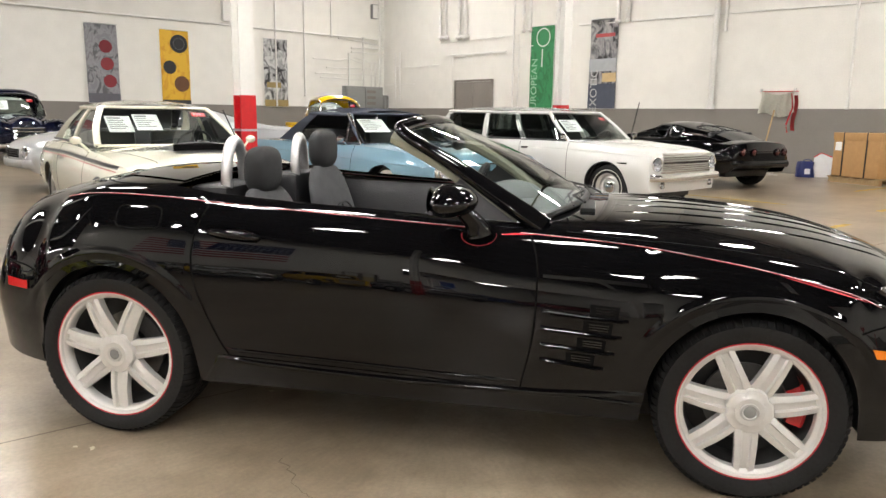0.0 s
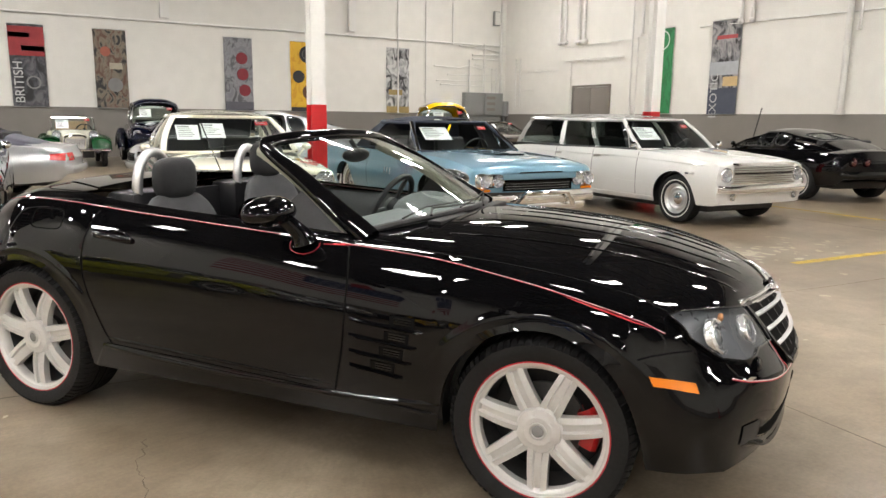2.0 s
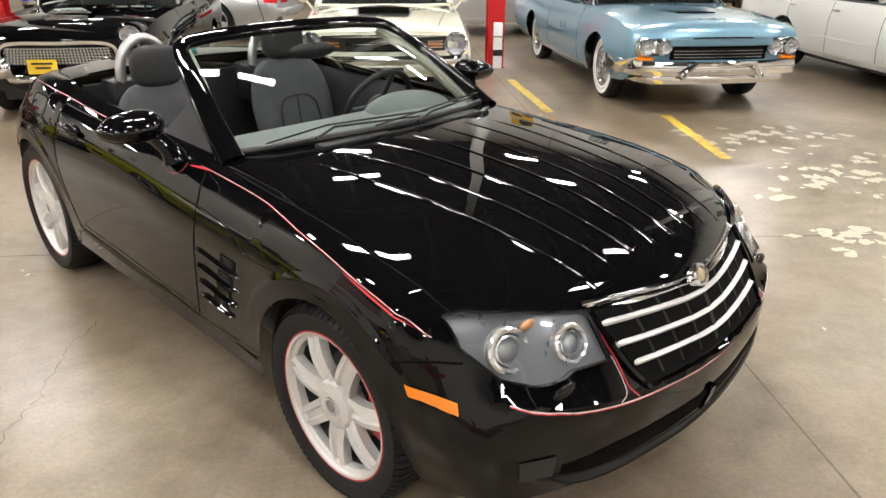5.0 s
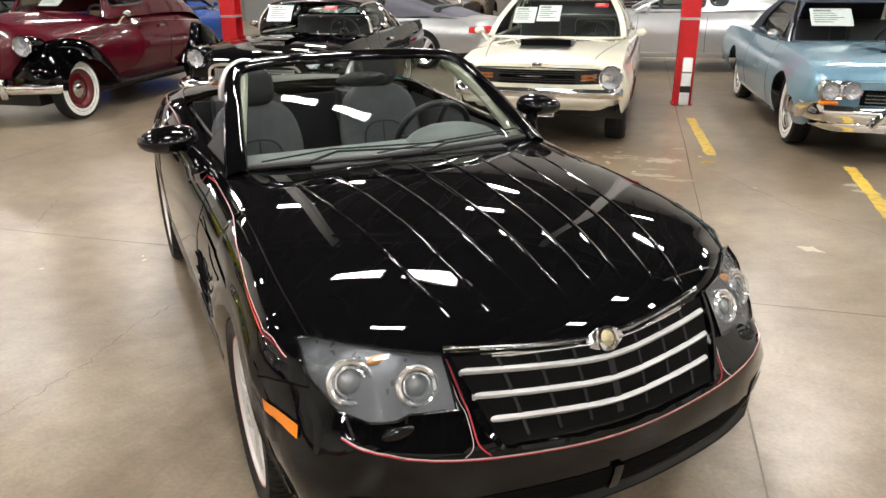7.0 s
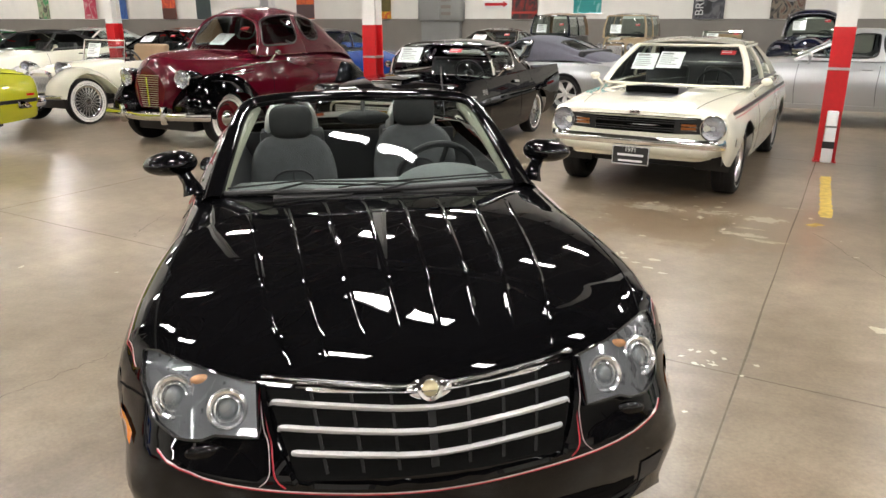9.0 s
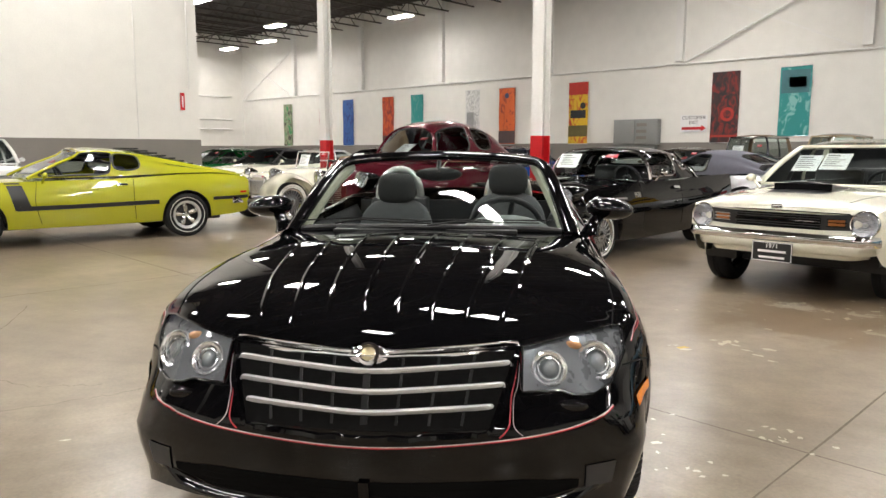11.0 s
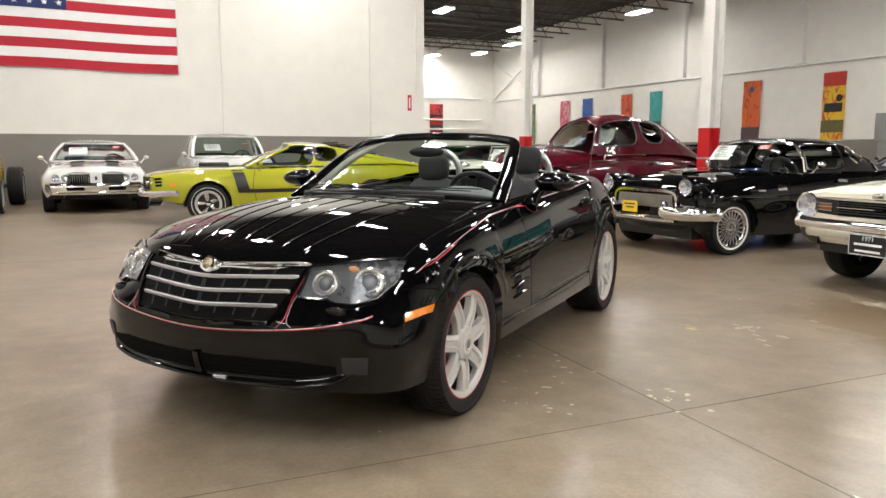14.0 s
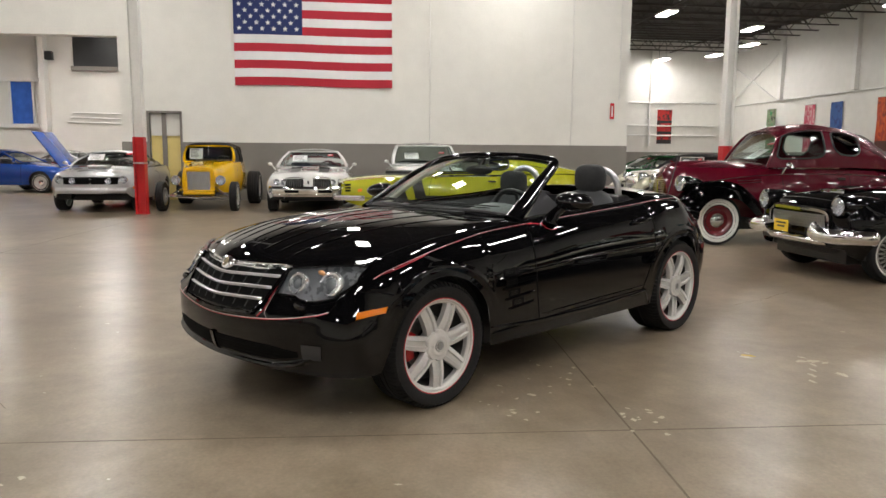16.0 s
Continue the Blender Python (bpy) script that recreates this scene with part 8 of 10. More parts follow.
    z = b.top(1.53, 0)[0].z
    boxed("scoop_mouth", (1.5, 1.525, -0.25, 0.25, z - 0.01, z + 0.062), M_GAP, car)
    top_patch(b, car, "hood_stripe", [(1.5, 0.26), (1.5, -0.26), (1.72, -0.24), (1.72, 0.24)], M_BLACKOUT, 0.003)
    top_line(b, car, "hood_seam", [(0.72, 0.7), (1.4, 0.6), (1.95, 0.52)], M_GAP, 0.006)
    side_line(b, car, "side_stripe", [(1.75, 0.8), (0.8, 0.82), (-0.5, 0.84), (-2.1, 0.82)], M_BLACKOUT, 0.035, 0.002)
    side_line(b, car, "side_stripe", [(1.75, 0.765), (0.8, 0.785), (-0.5, 0.805), (-2.1, 0.785)], mat("red_stripe", (0.25, 0.02, 0.02), 0.4), 0.01, 0.002)
    side_line(b, car, "door_seam", [(0.6, 0.89), (0.66, 0.6), (0.6, 0.33)], M_GAP, 0.008)
    side_line(b, car, "door_seam", [(-0.7, 0.92), (-0.68, 0.6), (-0.7, 0.33)], M_GAP, 0.008)
    side_line(b, car, "door_handle", [(-0.55, 0.78), (-0.42, 0.785)], M_CHROME, 0.025, 0.03)
    pl = plate(car, b, 0.02, 0.55, 0.34, 0.17, M_SLATE, M_PAPER, 0)
    pl.location.z = 0.425
    lettering("letters", "1971", 0.055, M_PAPER, pl, Matrix.Translation((0.012, 0.0, 0.05)) @ pose(0, 0, 0, 90, 0, 90))
    boxed("lettering_bar", (0.0085, 0.0095, -0.12, 0.12, -0.006, 0.014), M_PAPER, pl)
    boxed("lettering_bar", (0.0085, 0.0095, -0.11, 0.11, -0.058, -0.04), M_PAPER, pl)
    for a in (-1, 1):
        boxed("plate_edge", (0.0085, 0.0095, -0.165, 0.165, a * 0.08 - 0.003, a * 0.08 + 0.003), M_PAPER, pl)
        boxed("plate_edge", (0.0085, 0.0095, a * 0.165 - 0.003, a * 0.165 + 0.003, -0.08, 0.08), M_PAPER, pl)
    for y in (-0.28, 0.28):
        bm = bmesh.new()
        tube(bm, [(0.58 - abs(y) * 0.1 + 0.1, y, 0.98), (0.6, y + 0.22, 1.0), (0.54, y + 0.4, 1.02)], 0.007, 5)
        part("wiper", bm, M_DARK, car)
    four(car, W_MAG, 1.31, -1.31, 0.74)
    paper(m, 0.5, -0.42, 1.0, 0.25, 0.28, -55)
    paper(m, 0.5, -0.14, 1.02, 0.26, 0.28, -55)
    paper(m, 0.22, 0.44, 1.24, 0.15, 0.07, -55, red=True)


ivory_coupe()


# black two-seater with a hardtop and wire wheels
def black_hardtop():
    m = pose(-2.5, 5.98, 0, 0, 0, -90)
    car = car_at("hardtop_two_seater", m, "glossy black vintage two-seater with porthole hardtop and wire wheels")
    b = Body([(-2.35, 0.4, 0.86, 0.82, 0.7, 0.78, 0.76), (-2.25, 0.32, 0.94, 0.88, 0.78, 0.86, 0.8), (-1.3, 0.23, 0.93, 0.93, 0.82, 0.89, 0.8), (-0.4, 0.2, 0.9, 0.92, 0.83, 0.885, 0.8), (0.5, 0.2, 0.9, 0.94, 0.83, 0.885, 0.79),
              (1.3, 0.22, 0.87, 0.93, 0.83, 0.895, 0.78), (1.8, 0.24, 0.82, 0.87, 0.8, 0.87, 0.77), (1.98, 0.28, 0.78, 0.8, 0.76, 0.83, 0.75), (2.02, 0.34, 0.74, 0.76, 0.74, 0.79, 0.73)], ((1.43, 0.3, 0.335), (-1.25, 0.3, 0.32)), (0.08, 0.06), (1.0, -1.4), hole=(-0.95, 0.4, 0.7), crown=2.4)
    part("body", b.mesh(), M_BLACK, car)
    inner_arch(car, b, 0.86)
    under(car, -1.9, 1.85, 0.62, 0.17, 0.38)
    bm = bmesh.new()
    loft = [(1.55, 0.16, 0.7), (1.75, 0.2, 0.72), (1.88, 0.27, 0.7), (1.93, 0.36, 0.66)]
    grid_mesh(bm, [[(x - 0.1 * abs(k / 6) ** 3, w * k / 6, z) for k in range(-6, 7)] for x, z, w in loft])
    part("front_valance", bm, M_DARK, car)
    at = shell(car, [(0.22, 0.2, 0.76, 0.92, 0.62, 1.25, 1.31), (0.0, 0.0, 0.765, 0.92, 0.63, 1.275, 1.335), (-0.35, -0.35, 0.765, 0.92, 0.63, 1.285, 1.345), (-0.75, -0.7, 0.76, 0.92, 0.61, 1.26, 1.325), (-1.15, -1.0, 0.74, 0.92, 0.57, 1.15, 1.2)], M_BLACK,
               [(0.02, 0.58, 0.04, 0.5, 8), (0.68, 0.85, 0.13, 0.46, 2)], M_CHROME, "both", bulge=0.42)
    for s in (1, -1):
        p = b.front(0.665 * s, 0.74)[0]
        bm = bmesh.new()
        revolve(bm, [(0.1, 0.05), (0.118, 0.035), (0.122, -0.02), (0.112, -0.22), (0.08, -0.42), (0.02, -0.55)], 28, "x", p + Vector((0.0, 0, 0.035)))
        part("lamp_brow", bm, M_BLACK, car)
        lamp_round(car, p + Vector((0.03, 0, 0.035)), (1, 0.03 * s, 0), 0.085)
        mirror_round(car, 0.1, 0.9 * s, 1.03, M_CHROME, s)
    cabin(car, -0.95, 0.4, 0.7, 0.36, M_VINYL, ((-0.3, 1),), 0.92, 0.38, (0.1, 0.36, 0.92))
    front_patch(b, car, "grille", [(-0.42, 0.68), (0.42, 0.68), (0.5, 0.52), (-0.5, 0.52)], M_GAP, 0.003)
    for z in (0.54, 0.565, 0.59, 0.615, 0.64, 0.665):
        front_line(b, car, "grille_bar", [(-0.46, z), (0, z), (0.46, z)], M_STEELB, 0.007, 0.02)
    for k in range(-15, 16):
        front_line(b, car, "grille_rib", [(k * 0.031, 0.525), (k * 0.029, 0.675)], M_STEELB, 0.007, 0.018, n=2)
    front_line(b, car, "grille_surround", [(-0.53, 0.52), (-0.46, 0.7), (0, 0.715), (0.46, 0.7), (0.53, 0.52)], M_CHROME, 0.03, 0.025)
    for s in (1, -1):
        bm = bmesh.new()
        p = b.front(0.6 * s, 0.6)[0]
        path = spline([(p.x + 0.11, 0.4 * s, 0.5), (p.x + 0.12, 0.55 * s, 0.485), (p.x + 0.09, 0.72 * s, 0.48), (p.x + 0.0, 0.84 * s, 0.48), (p.x - 0.12, 0.9 * s, 0.48), (p.x - 0.22, 0.915 * s, 0.48)], 6)
        tube(bm, path, [0.06] + [0.078] * (len(path) - 2) + [0.065], 14)
        part("bumper_half", bm, M_CHROME, car)
        bm = bmesh.new()
        bmesh.ops.create_uvsphere(bm, u_segments=18, v_segments=12, radius=1)
        for v in bm.verts:
            v.co = Vector((p.x + 0.13 + v.co.x * 0.06, 0.45 * s + v.co.y * 0.045, 0.51 + v.co.z * 0.1))
        part("bumper_guard", bm, M_CHROME, car)
    bumper(car, b, 0.4, 0.5, 0.6, 0.06, M_CHROME, wrap=0.05, out=0.06)
    bumper(car, b, 0.5, 0.86, 0.6, 0.14, M_CHROME, front=False)
    plate(car, b, -0.12, 0.52, 0.26, 0.13, M_PLATE, M_BLACKOUT, 2)
    top_patch(b, car, "hood_scoop", [(1.55, 0.2), (1.55, -0.2), (0.9, -0.24), (0.9, 0.24)], M_BLACK, 0.03)
    front_line(b, car, "scoop_trim", [(-0.2, 0.9), (0, 0.905), (0.2, 0.9)], M_CHROME, 0.03, 0.02)
    side_line(b, car, "fender_badge", [(1.0, 0.72), (1.25, 0.73)], M_CHROME, 0.02, 0.006)
    for k in range(5):
        side_line(b, car, "fender_louvre", [(0.78 - 0.03 * k, 0.72), (0.78 - 0.03 * k, 0.78)], M_CHROME, 0.012, 0.006)
    side_line(b, car, "side_crease", [(1.9, 0.68), (0.8, 0.7), (-0.5, 0.74), (-2.2, 0.86)], M_BLACK, 0.02, 0.01)
    side_line(b, car, "door_seam", [(0.58, 0.89), (0.6, 0.6), (0.56, 0.32)], M_GAP, 0.008)
    side_line(b, car, "door_seam", [(-0.5, 0.89), (-0.48, 0.6), (-0.5, 0.32)], M_GAP, 0.008)
    side_line(b, car, "door_handle", [(-0.4, 0.8), (-0.24, 0.81)], M_CHROME, 0.03, 0.03)
    four(car, ("wire", 0.308, 0.212, 0.17, "narrow"), 1.43, -1.25, 0.73)
    paper(m, 0.5, -0.4, 0.96, 0.32, 0.24, -40)
    paper(m, 0.42, 0.3, 1.2, 0.16, 0.07, -55, red=True)


black_hardtop()


# lime fastback with black stripes
def lime_fastback():
    m = pose(-8.62, 1.18, 0, 0, 0, -97)
    car = car_at("fastback", m, "lime green fastback muscle car with black side stripes and louvres")
    b = Body([(-2.46, 0.44, 0.84, 0.88, 0.72, 0.8, 0.74), (-2.4, 0.34, 0.88, 0.94, 0.78, 0.85, 0.76), (-1.5, 0.28, 0.94, 0.99, 0.85, 0.9, 0.78), (-0.6, 0.25, 0.9, 0.93, 0.85, 0.905, 0.81), (0.6, 0.25, 0.88, 0.92, 0.85, 0.905, 0.8),
              (1.37, 0.27, 0.87, 0.92, 0.85, 0.91, 0.79), (1.9, 0.34, 0.83, 0.885, 0.82, 0.88, 0.77), (2.25, 0.42, 0.795, 0.83, 0.77, 0.83, 0.75), (2.38, 0.48, 0.74, 0.765, 0.73, 0.78, 0.72)], ((1.371, 0.33, 0.37), (-1.371, 0.33, 0.37)), (0.2, 0.06), (1.1, -1.5), hole=(-1.35, 0.6, 0.7), crown=2.6)
    part("body", b.mesh(), M_LIME, car)
    inner_arch(car, b, 0.87)
    under(car, -2.0, 1.5, 0.58, 0.22, 0.36)
    shell(car, [(0.72, 0.02, 0.76, 0.92, 0.56, 1.265, 1.315), (0.2, -0.15, 0.77, 0.92, 0.57, 1.285, 1.335), (-0.3, -0.4, 0.775, 0.925, 0.57, 1.275, 1.325), (-0.85, -0.85, 0.785, 0.94, 0.56, 1.225, 1.275),
                (-1.35, -1.3, 0.79, 0.955, 0.56, 1.14, 1.185), (-1.8, -1.75, 0.775, 0.955, 0.57, 1.05, 1.085), (-2.3, -2.3, 0.74, 0.9, 0.6, 0.945, 0.965)], M_LIME,
          [(0.01, 0.335, 0.03, 0.5, 9), (0.345, 0.47, 0.1, 0.5, 3.2), (0.5, 0.74, 0.66, 1.34, 7)])
    for s in (1, -1):
        mirror_round(car, 0.52, 0.94 * s, 0.98, M_LIME, s)
        lamp_round(car, b.front(0.6 * s, 0.68)[0], (1, 0, 0), 0.07)
    for k in range(8):
        u = k / 7
        x, z, w = -0.78 - 0.95 * u, 1.335 - 0.225 * u - 0.05 * u * u, 0.44
        boxed("louvre", (x - 0.05, x + 0.07, -w, w, z - 0.03, z - 0.006), M_BLACKOUT, car)
    cabin(car, -1.3, 0.62, 0.7, 0.34, M_VINYL, ((-0.15, 2),), 0.92, 0.6, (0.22, 0.36, 0.9))
    grille_bars(b, car, -0.7, 0.7, [0.58 + k * 0.03 for k in range(6)], 0.006, M_DARK, 0.01, M_GAP, 0.56, 0.76)
    bumper(car, b, 0.5, 0.88, 0.6, 0.08, M_CHROME, wrap=0.35, out=0.09)
    bumper(car, b, 0.52, 0.88, 0.62, 0.09, M_CHROME, front=False, wrap=0.35)
    for s in (1, -1):
        front_patch(b, car, "tail_lamp", [(0.25 * s, 0.78), (0.6 * s, 0.78), (0.6 * s, 0.66), (0.25 * s, 0.66)], M_REDL, 0.01, back=True)
    side_patch(b, car, "black_stripe", [(0.98, 0.83), (0.8, 0.83), (0.7, 0.5), (0.9, 0.5)], M_BLACKOUT, 0.003)
    side_line(b, car, "black_stripe", [(0.88, 0.525), (0.0, 0.53), (-0.95, 0.545)], M_BLACKOUT, 0.06, 0.003)
    side_line(b, car, "black_stripe", [(-1.77, 0.56), (-2.1, 0.565), (-2.36, 0.57)], M_BLACKOUT, 0.05, 0.003)
    side_patch(b, car, "stripe_label", [(1.0, 0.865), (0.82, 0.865), (0.82, 0.845), (1.0, 0.845)], M_BLACKOUT, 0.003)
    side_patch(b, car, "side_marker", [(1.93, 0.66), (1.85, 0.67), (1.85, 0.62), (1.93, 0.61)], M_AMBER, 0.006)
    side_patch(b, car, "rear_marker", [(-2.22, 0.66), (-2.33, 0.66), (-2.33, 0.63), (-2.22, 0.63)], M_REDL, 0.006)
    side_line(b, car, "door_seam", [(0.62, 0.87), (0.66, 0.6), (0.6, 0.31)], M_GAP, 0.007)
    side_line(b, car, "door_seam", [(-0.62, 0.89), (-0.6, 0.6), (-0.62, 0.31)], M_GAP, 0.007)
    side_line(b, car, "door_handle", [(-0.52, 0.8), (-0.38, 0.805)], M_CHROME, 0.025, 0.03)
    top_patch(b, car, "hood_black", [(2.1, 0.42), (2.1, -0.42), (0.78, -0.42), (0.78, 0.42)], M_BLACKOUT, 0.003)
    bm = bmesh.new()
    z = b.top(1.3, 0)[0].z
    box(bm, 1.0, 1.5, -0.2, 0.2, z - 0.02, z + 0.06, 0.03)
    part("shaker_scoop", bm, M_BLACKOUT, car)
    bm = bmesh.new()
    box(bm, 2.1, 2.3, -0.7, 0.7, 0.3, 0.33, 0.01)
    part("chin_spoiler", bm, M_BLACKOUT, car)
    for k in range(3):
        side_patch(b, car, "nose_gill", [(2.16, 0.745 - 0.05 * k), (2.06, 0.75 - 0.05 * k), (2.06, 0.715 - 0.05 * k), (2.16, 0.71 - 0.05 * k)], M_GAP, 0.004)
    front_line(b, car, "nose_trim", [(-0.74, 0.6), (-0.72, 0.755), (0, 0.775), (0.72, 0.755), (0.74, 0.6)], M_CHROME, 0.014, 0.012)
    four(car, W_MAG, 1.371, -1.371, 0.76)
    paper(m, 0.35, 0.35, 1.12, 0.14, 0.07, -60, red=True)


lime_fastback()

# ---- pre-war cars, with separate wings ----
def wing(car, pts, y_in, y_out, material, drop=0.1, dome=0.05, name="wing", n=6):
    """A swept wing along a ridge of (x, z): domed across, its outer edge turned down."""
    for s in (1, -1):
        bm = bmesh.new()
        rows = []
        path = spline(pts, n)
        for i, (x, z) in enumerate(path):
            a, b = path[max(i - 1, 0)], path[min(i + 1, len(path) - 1)]
            d = Vector((b[0] - a[0], b[1] - a[1])).normalized()
            nx, nz = d.y, -d.x
            if nz < 0 and abs(nz) > 0.2:
                nx, nz = -nx, -nz
            if abs(nz) <= 0.2:
                nx = math.copysign(1, x - 0.0) * abs(nx) if abs(x) > 0.01 else nx
            row = []
            for v in np.linspace(0, 1, 9):
                y = y_in + (y_out - y_in) * (v if v < 0.8 else 0.8 + (v - 0.8) * 0.9)
                off = dome * math.sin(min(v, 0.8) / 0.8 * math.pi * 0.75) - (drop * ((v - 0.7) / 0.3) ** 1.5 if v > 0.7 else 0)
                row.append((x + nx * off, y * s, z + nz * off))
            rows.append(row)
        grid_mesh(bm, rows)
        bmesh.ops.solidify(bm, geom=bm.faces[:], thickness=0.012)
        part(name, bm, material, car)


def maroon_coupe():
    m = pose(-5.7, 5.75, 0, 0, 0, -90)
    car = car_at("vintage_coupe", m, "dark maroon pre-war coupe with black wings and whitewall tyres")
    b = Body([(-2.3, 0.5, 0.72, 0.78, 0.3, 0.42, 0.34), (-2.2, 0.42, 0.86, 0.96, 0.42, 0.55, 0.44), (-1.7, 0.36, 1.0, 1.14, 0.58, 0.7, 0.55), (-1.0, 0.34, 1.08, 1.16, 0.66, 0.78, 0.64), (0.0, 0.34, 1.1, 1.14, 0.66, 0.79, 0.66), (0.55, 0.36, 1.1, 1.19, 0.6, 0.72, 0.58),
              (1.2, 0.42, 1.1, 1.22, 0.44, 0.58, 0.4), (1.75, 0.48, 1.08, 1.19, 0.32, 0.42, 0.28), (1.93, 0.5, 1.02, 1.13, 0.24, 0.33, 0.22), (2.0, 0.52, 0.94, 1.03, 0.19, 0.26, 0.17)], (), (0.12, 0.3), (1.2, -1.0), hole=(-1.05, 0.5, 0.6), crown=2.0)
    part("body", b.mesh(), M_MAROON, car)
    under(car, -1.9, 1.8, 0.5, 0.2, 0.42)
    shell(car, [(0.66, 0.42, 0.66, 1.12, 0.5, 1.58, 1.66), (0.3, 0.15, 0.7, 1.12, 0.53, 1.66, 1.75), (-0.2, -0.2, 0.71, 1.12, 0.54, 1.69, 1.78), (-0.65, -0.6, 0.7, 1.12, 0.53, 1.65, 1.74), (-1.05, -1.0, 0.67, 1.11, 0.5, 1.56, 1.65), (-1.45, -1.35, 0.62, 1.08, 0.46, 1.39, 1.47), (-1.82, -1.75, 0.53, 1.0, 0.38, 1.16, 1.22), (-2.1, -2.0, 0.42, 0.9, 0.28, 0.95, 0.98)], M_MAROON,
          [(0.03, 0.3, 0.1, 0.5, 5), (0.345, 0.5, 0.14, 0.49, 2.8), (0.6, 0.7, 0.74, 0.97, 4)])
    for s in (1, -1):
        lamp = Vector((1.8, 0.5 * s, 0.88))
        lamp_round(car, lamp + Vector((0.1, 0, 0)), (1, 0.05 * s, 0), 0.1)
        bm = bmesh.new()
        revolve(bm, [(0.108, 0.09), (0.11, 0.0), (0.08, -0.16), (0.02, -0.28), (0, -0.3)], 20, "x", lamp)
        part("lamp_bowl", bm, M_BLACK, car)
        mirror_round(car, 0.42, 0.86 * s, 1.18, M_CHROME, s)
        bm = bmesh.new()
        box(bm, -0.85, 0.85, 0.62 * s - 0.16, 0.62 * s + 0.16, 0.3, 0.35, 0.02)
        part("running_board", bm, M_BLACKOUT, car)
    wing(car, [(1.95, 0.42), (1.9, 0.6), (1.7, 0.8), (1.42, 0.87), (1.1, 0.82), (0.88, 0.66), (0.72, 0.48), (0.66, 0.36)], 0.3, 0.9, M_BLACK, 0.22, 0.06)
    wing(car, [(-0.85, 0.4), (-0.98, 0.62), (-1.2, 0.82), (-1.45, 0.88), (-1.75, 0.8), (-2.0, 0.58), (-2.1, 0.38)], 0.35, 0.9, M_BLACK, 0.3, 0.06)
    cabin(car, -1.0, 0.52, 0.6, 0.42, M_TANV, ((-0.2, 1),), 1.1, 0.5, (0.2, 0.32, 1.08))
    for k in range(15):
        z = 0.53 + k * 0.028
        front_line(b, car, "grille_bar", [(-0.14 - 0.004 * k, z), (0, z), (0.14 + 0.004 * k, z)], M_STEELB, 0.006, 0.01, n=3)
    front_line(b, car, "grille_spine", [(0, 0.5), (0, 0.7), (0, 0.9)], M_CHROME, 0.03, 0.025)
    side_line(b, car, "hood_louvre", [(1.05, 0.92), (0.72, 0.945)], M_CHROME, 0.012, 0.006)
    side_line(b, car, "hood_louvre", [(1.05, 0.885), (0.72, 0.91)], M_CHROME, 0.012, 0.006)
    side_line(b, car, "side_moulding", [(1.65, 0.86), (1.1, 0.96), (0.4, 1.02), (-0.6, 1.02), (-1.6, 0.96)], M_CHROME, 0.012, 0.006)
    side_line(b, car, "door_seam", [(0.42, 1.06), (0.42, 0.7), (0.4, 0.4)], M_GAP, 0.008)
    side_line(b, car, "door_seam", [(-0.62, 1.06), (-0.6, 0.7), (-0.58, 0.4)], M_GAP, 0.008)
    side_line(b, car, "door_handle", [(-0.52, 0.95), (-0.4, 0.955)], M_CHROME, 0.03, 0.03)
    bm = bmesh.new()
    tube(bm, [(1.85, -0.86, 0.42), (2.08, -0.7, 0.44), (2.14, 0, 0.42), (2.08, 0.7, 0.44), (1.85, 0.86, 0.42)], 0.045, 8, squash=1.2)
    part("bumper", bm, M_CHROME, car)
    for s in (1, -1):
        bm = bmesh.new()
        box(bm, 2.08, 2.18, 0.36 * s - 0.03, 0.36 * s + 0.03, 0.33, 0.56, 0.02)
        part("bumper_guard", bm, M_CHROME, car)
        bm = bmesh.new()
        box(bm, 1.3, 2.1, 0.36 * s - 0.02, 0.36 * s + 0.02, 0.36, 0.42)
        part("bumper_arm", bm, M_DARK, car)
    bm = bmesh.new()
    tube(bm, [(-1.9, -0.8, 0.45), (-2.3, -0.6, 0.46), (-2.36, 0, 0.46), (-2.3, 0.6, 0.46), (-1.9, 0.8, 0.45)], 0.045, 8)
    part("bumper", bm, M_CHROME, car)
    four(car, W_MAROON, 1.42, -1.42, 0.7)
    paper(m, 0.48, -0.34, 1.18, 0.3, 0.3, -60)
    paper(m, 0.36, 0.2, 1.46, 0.14, 0.07, -60, red=True)


maroon_coupe()


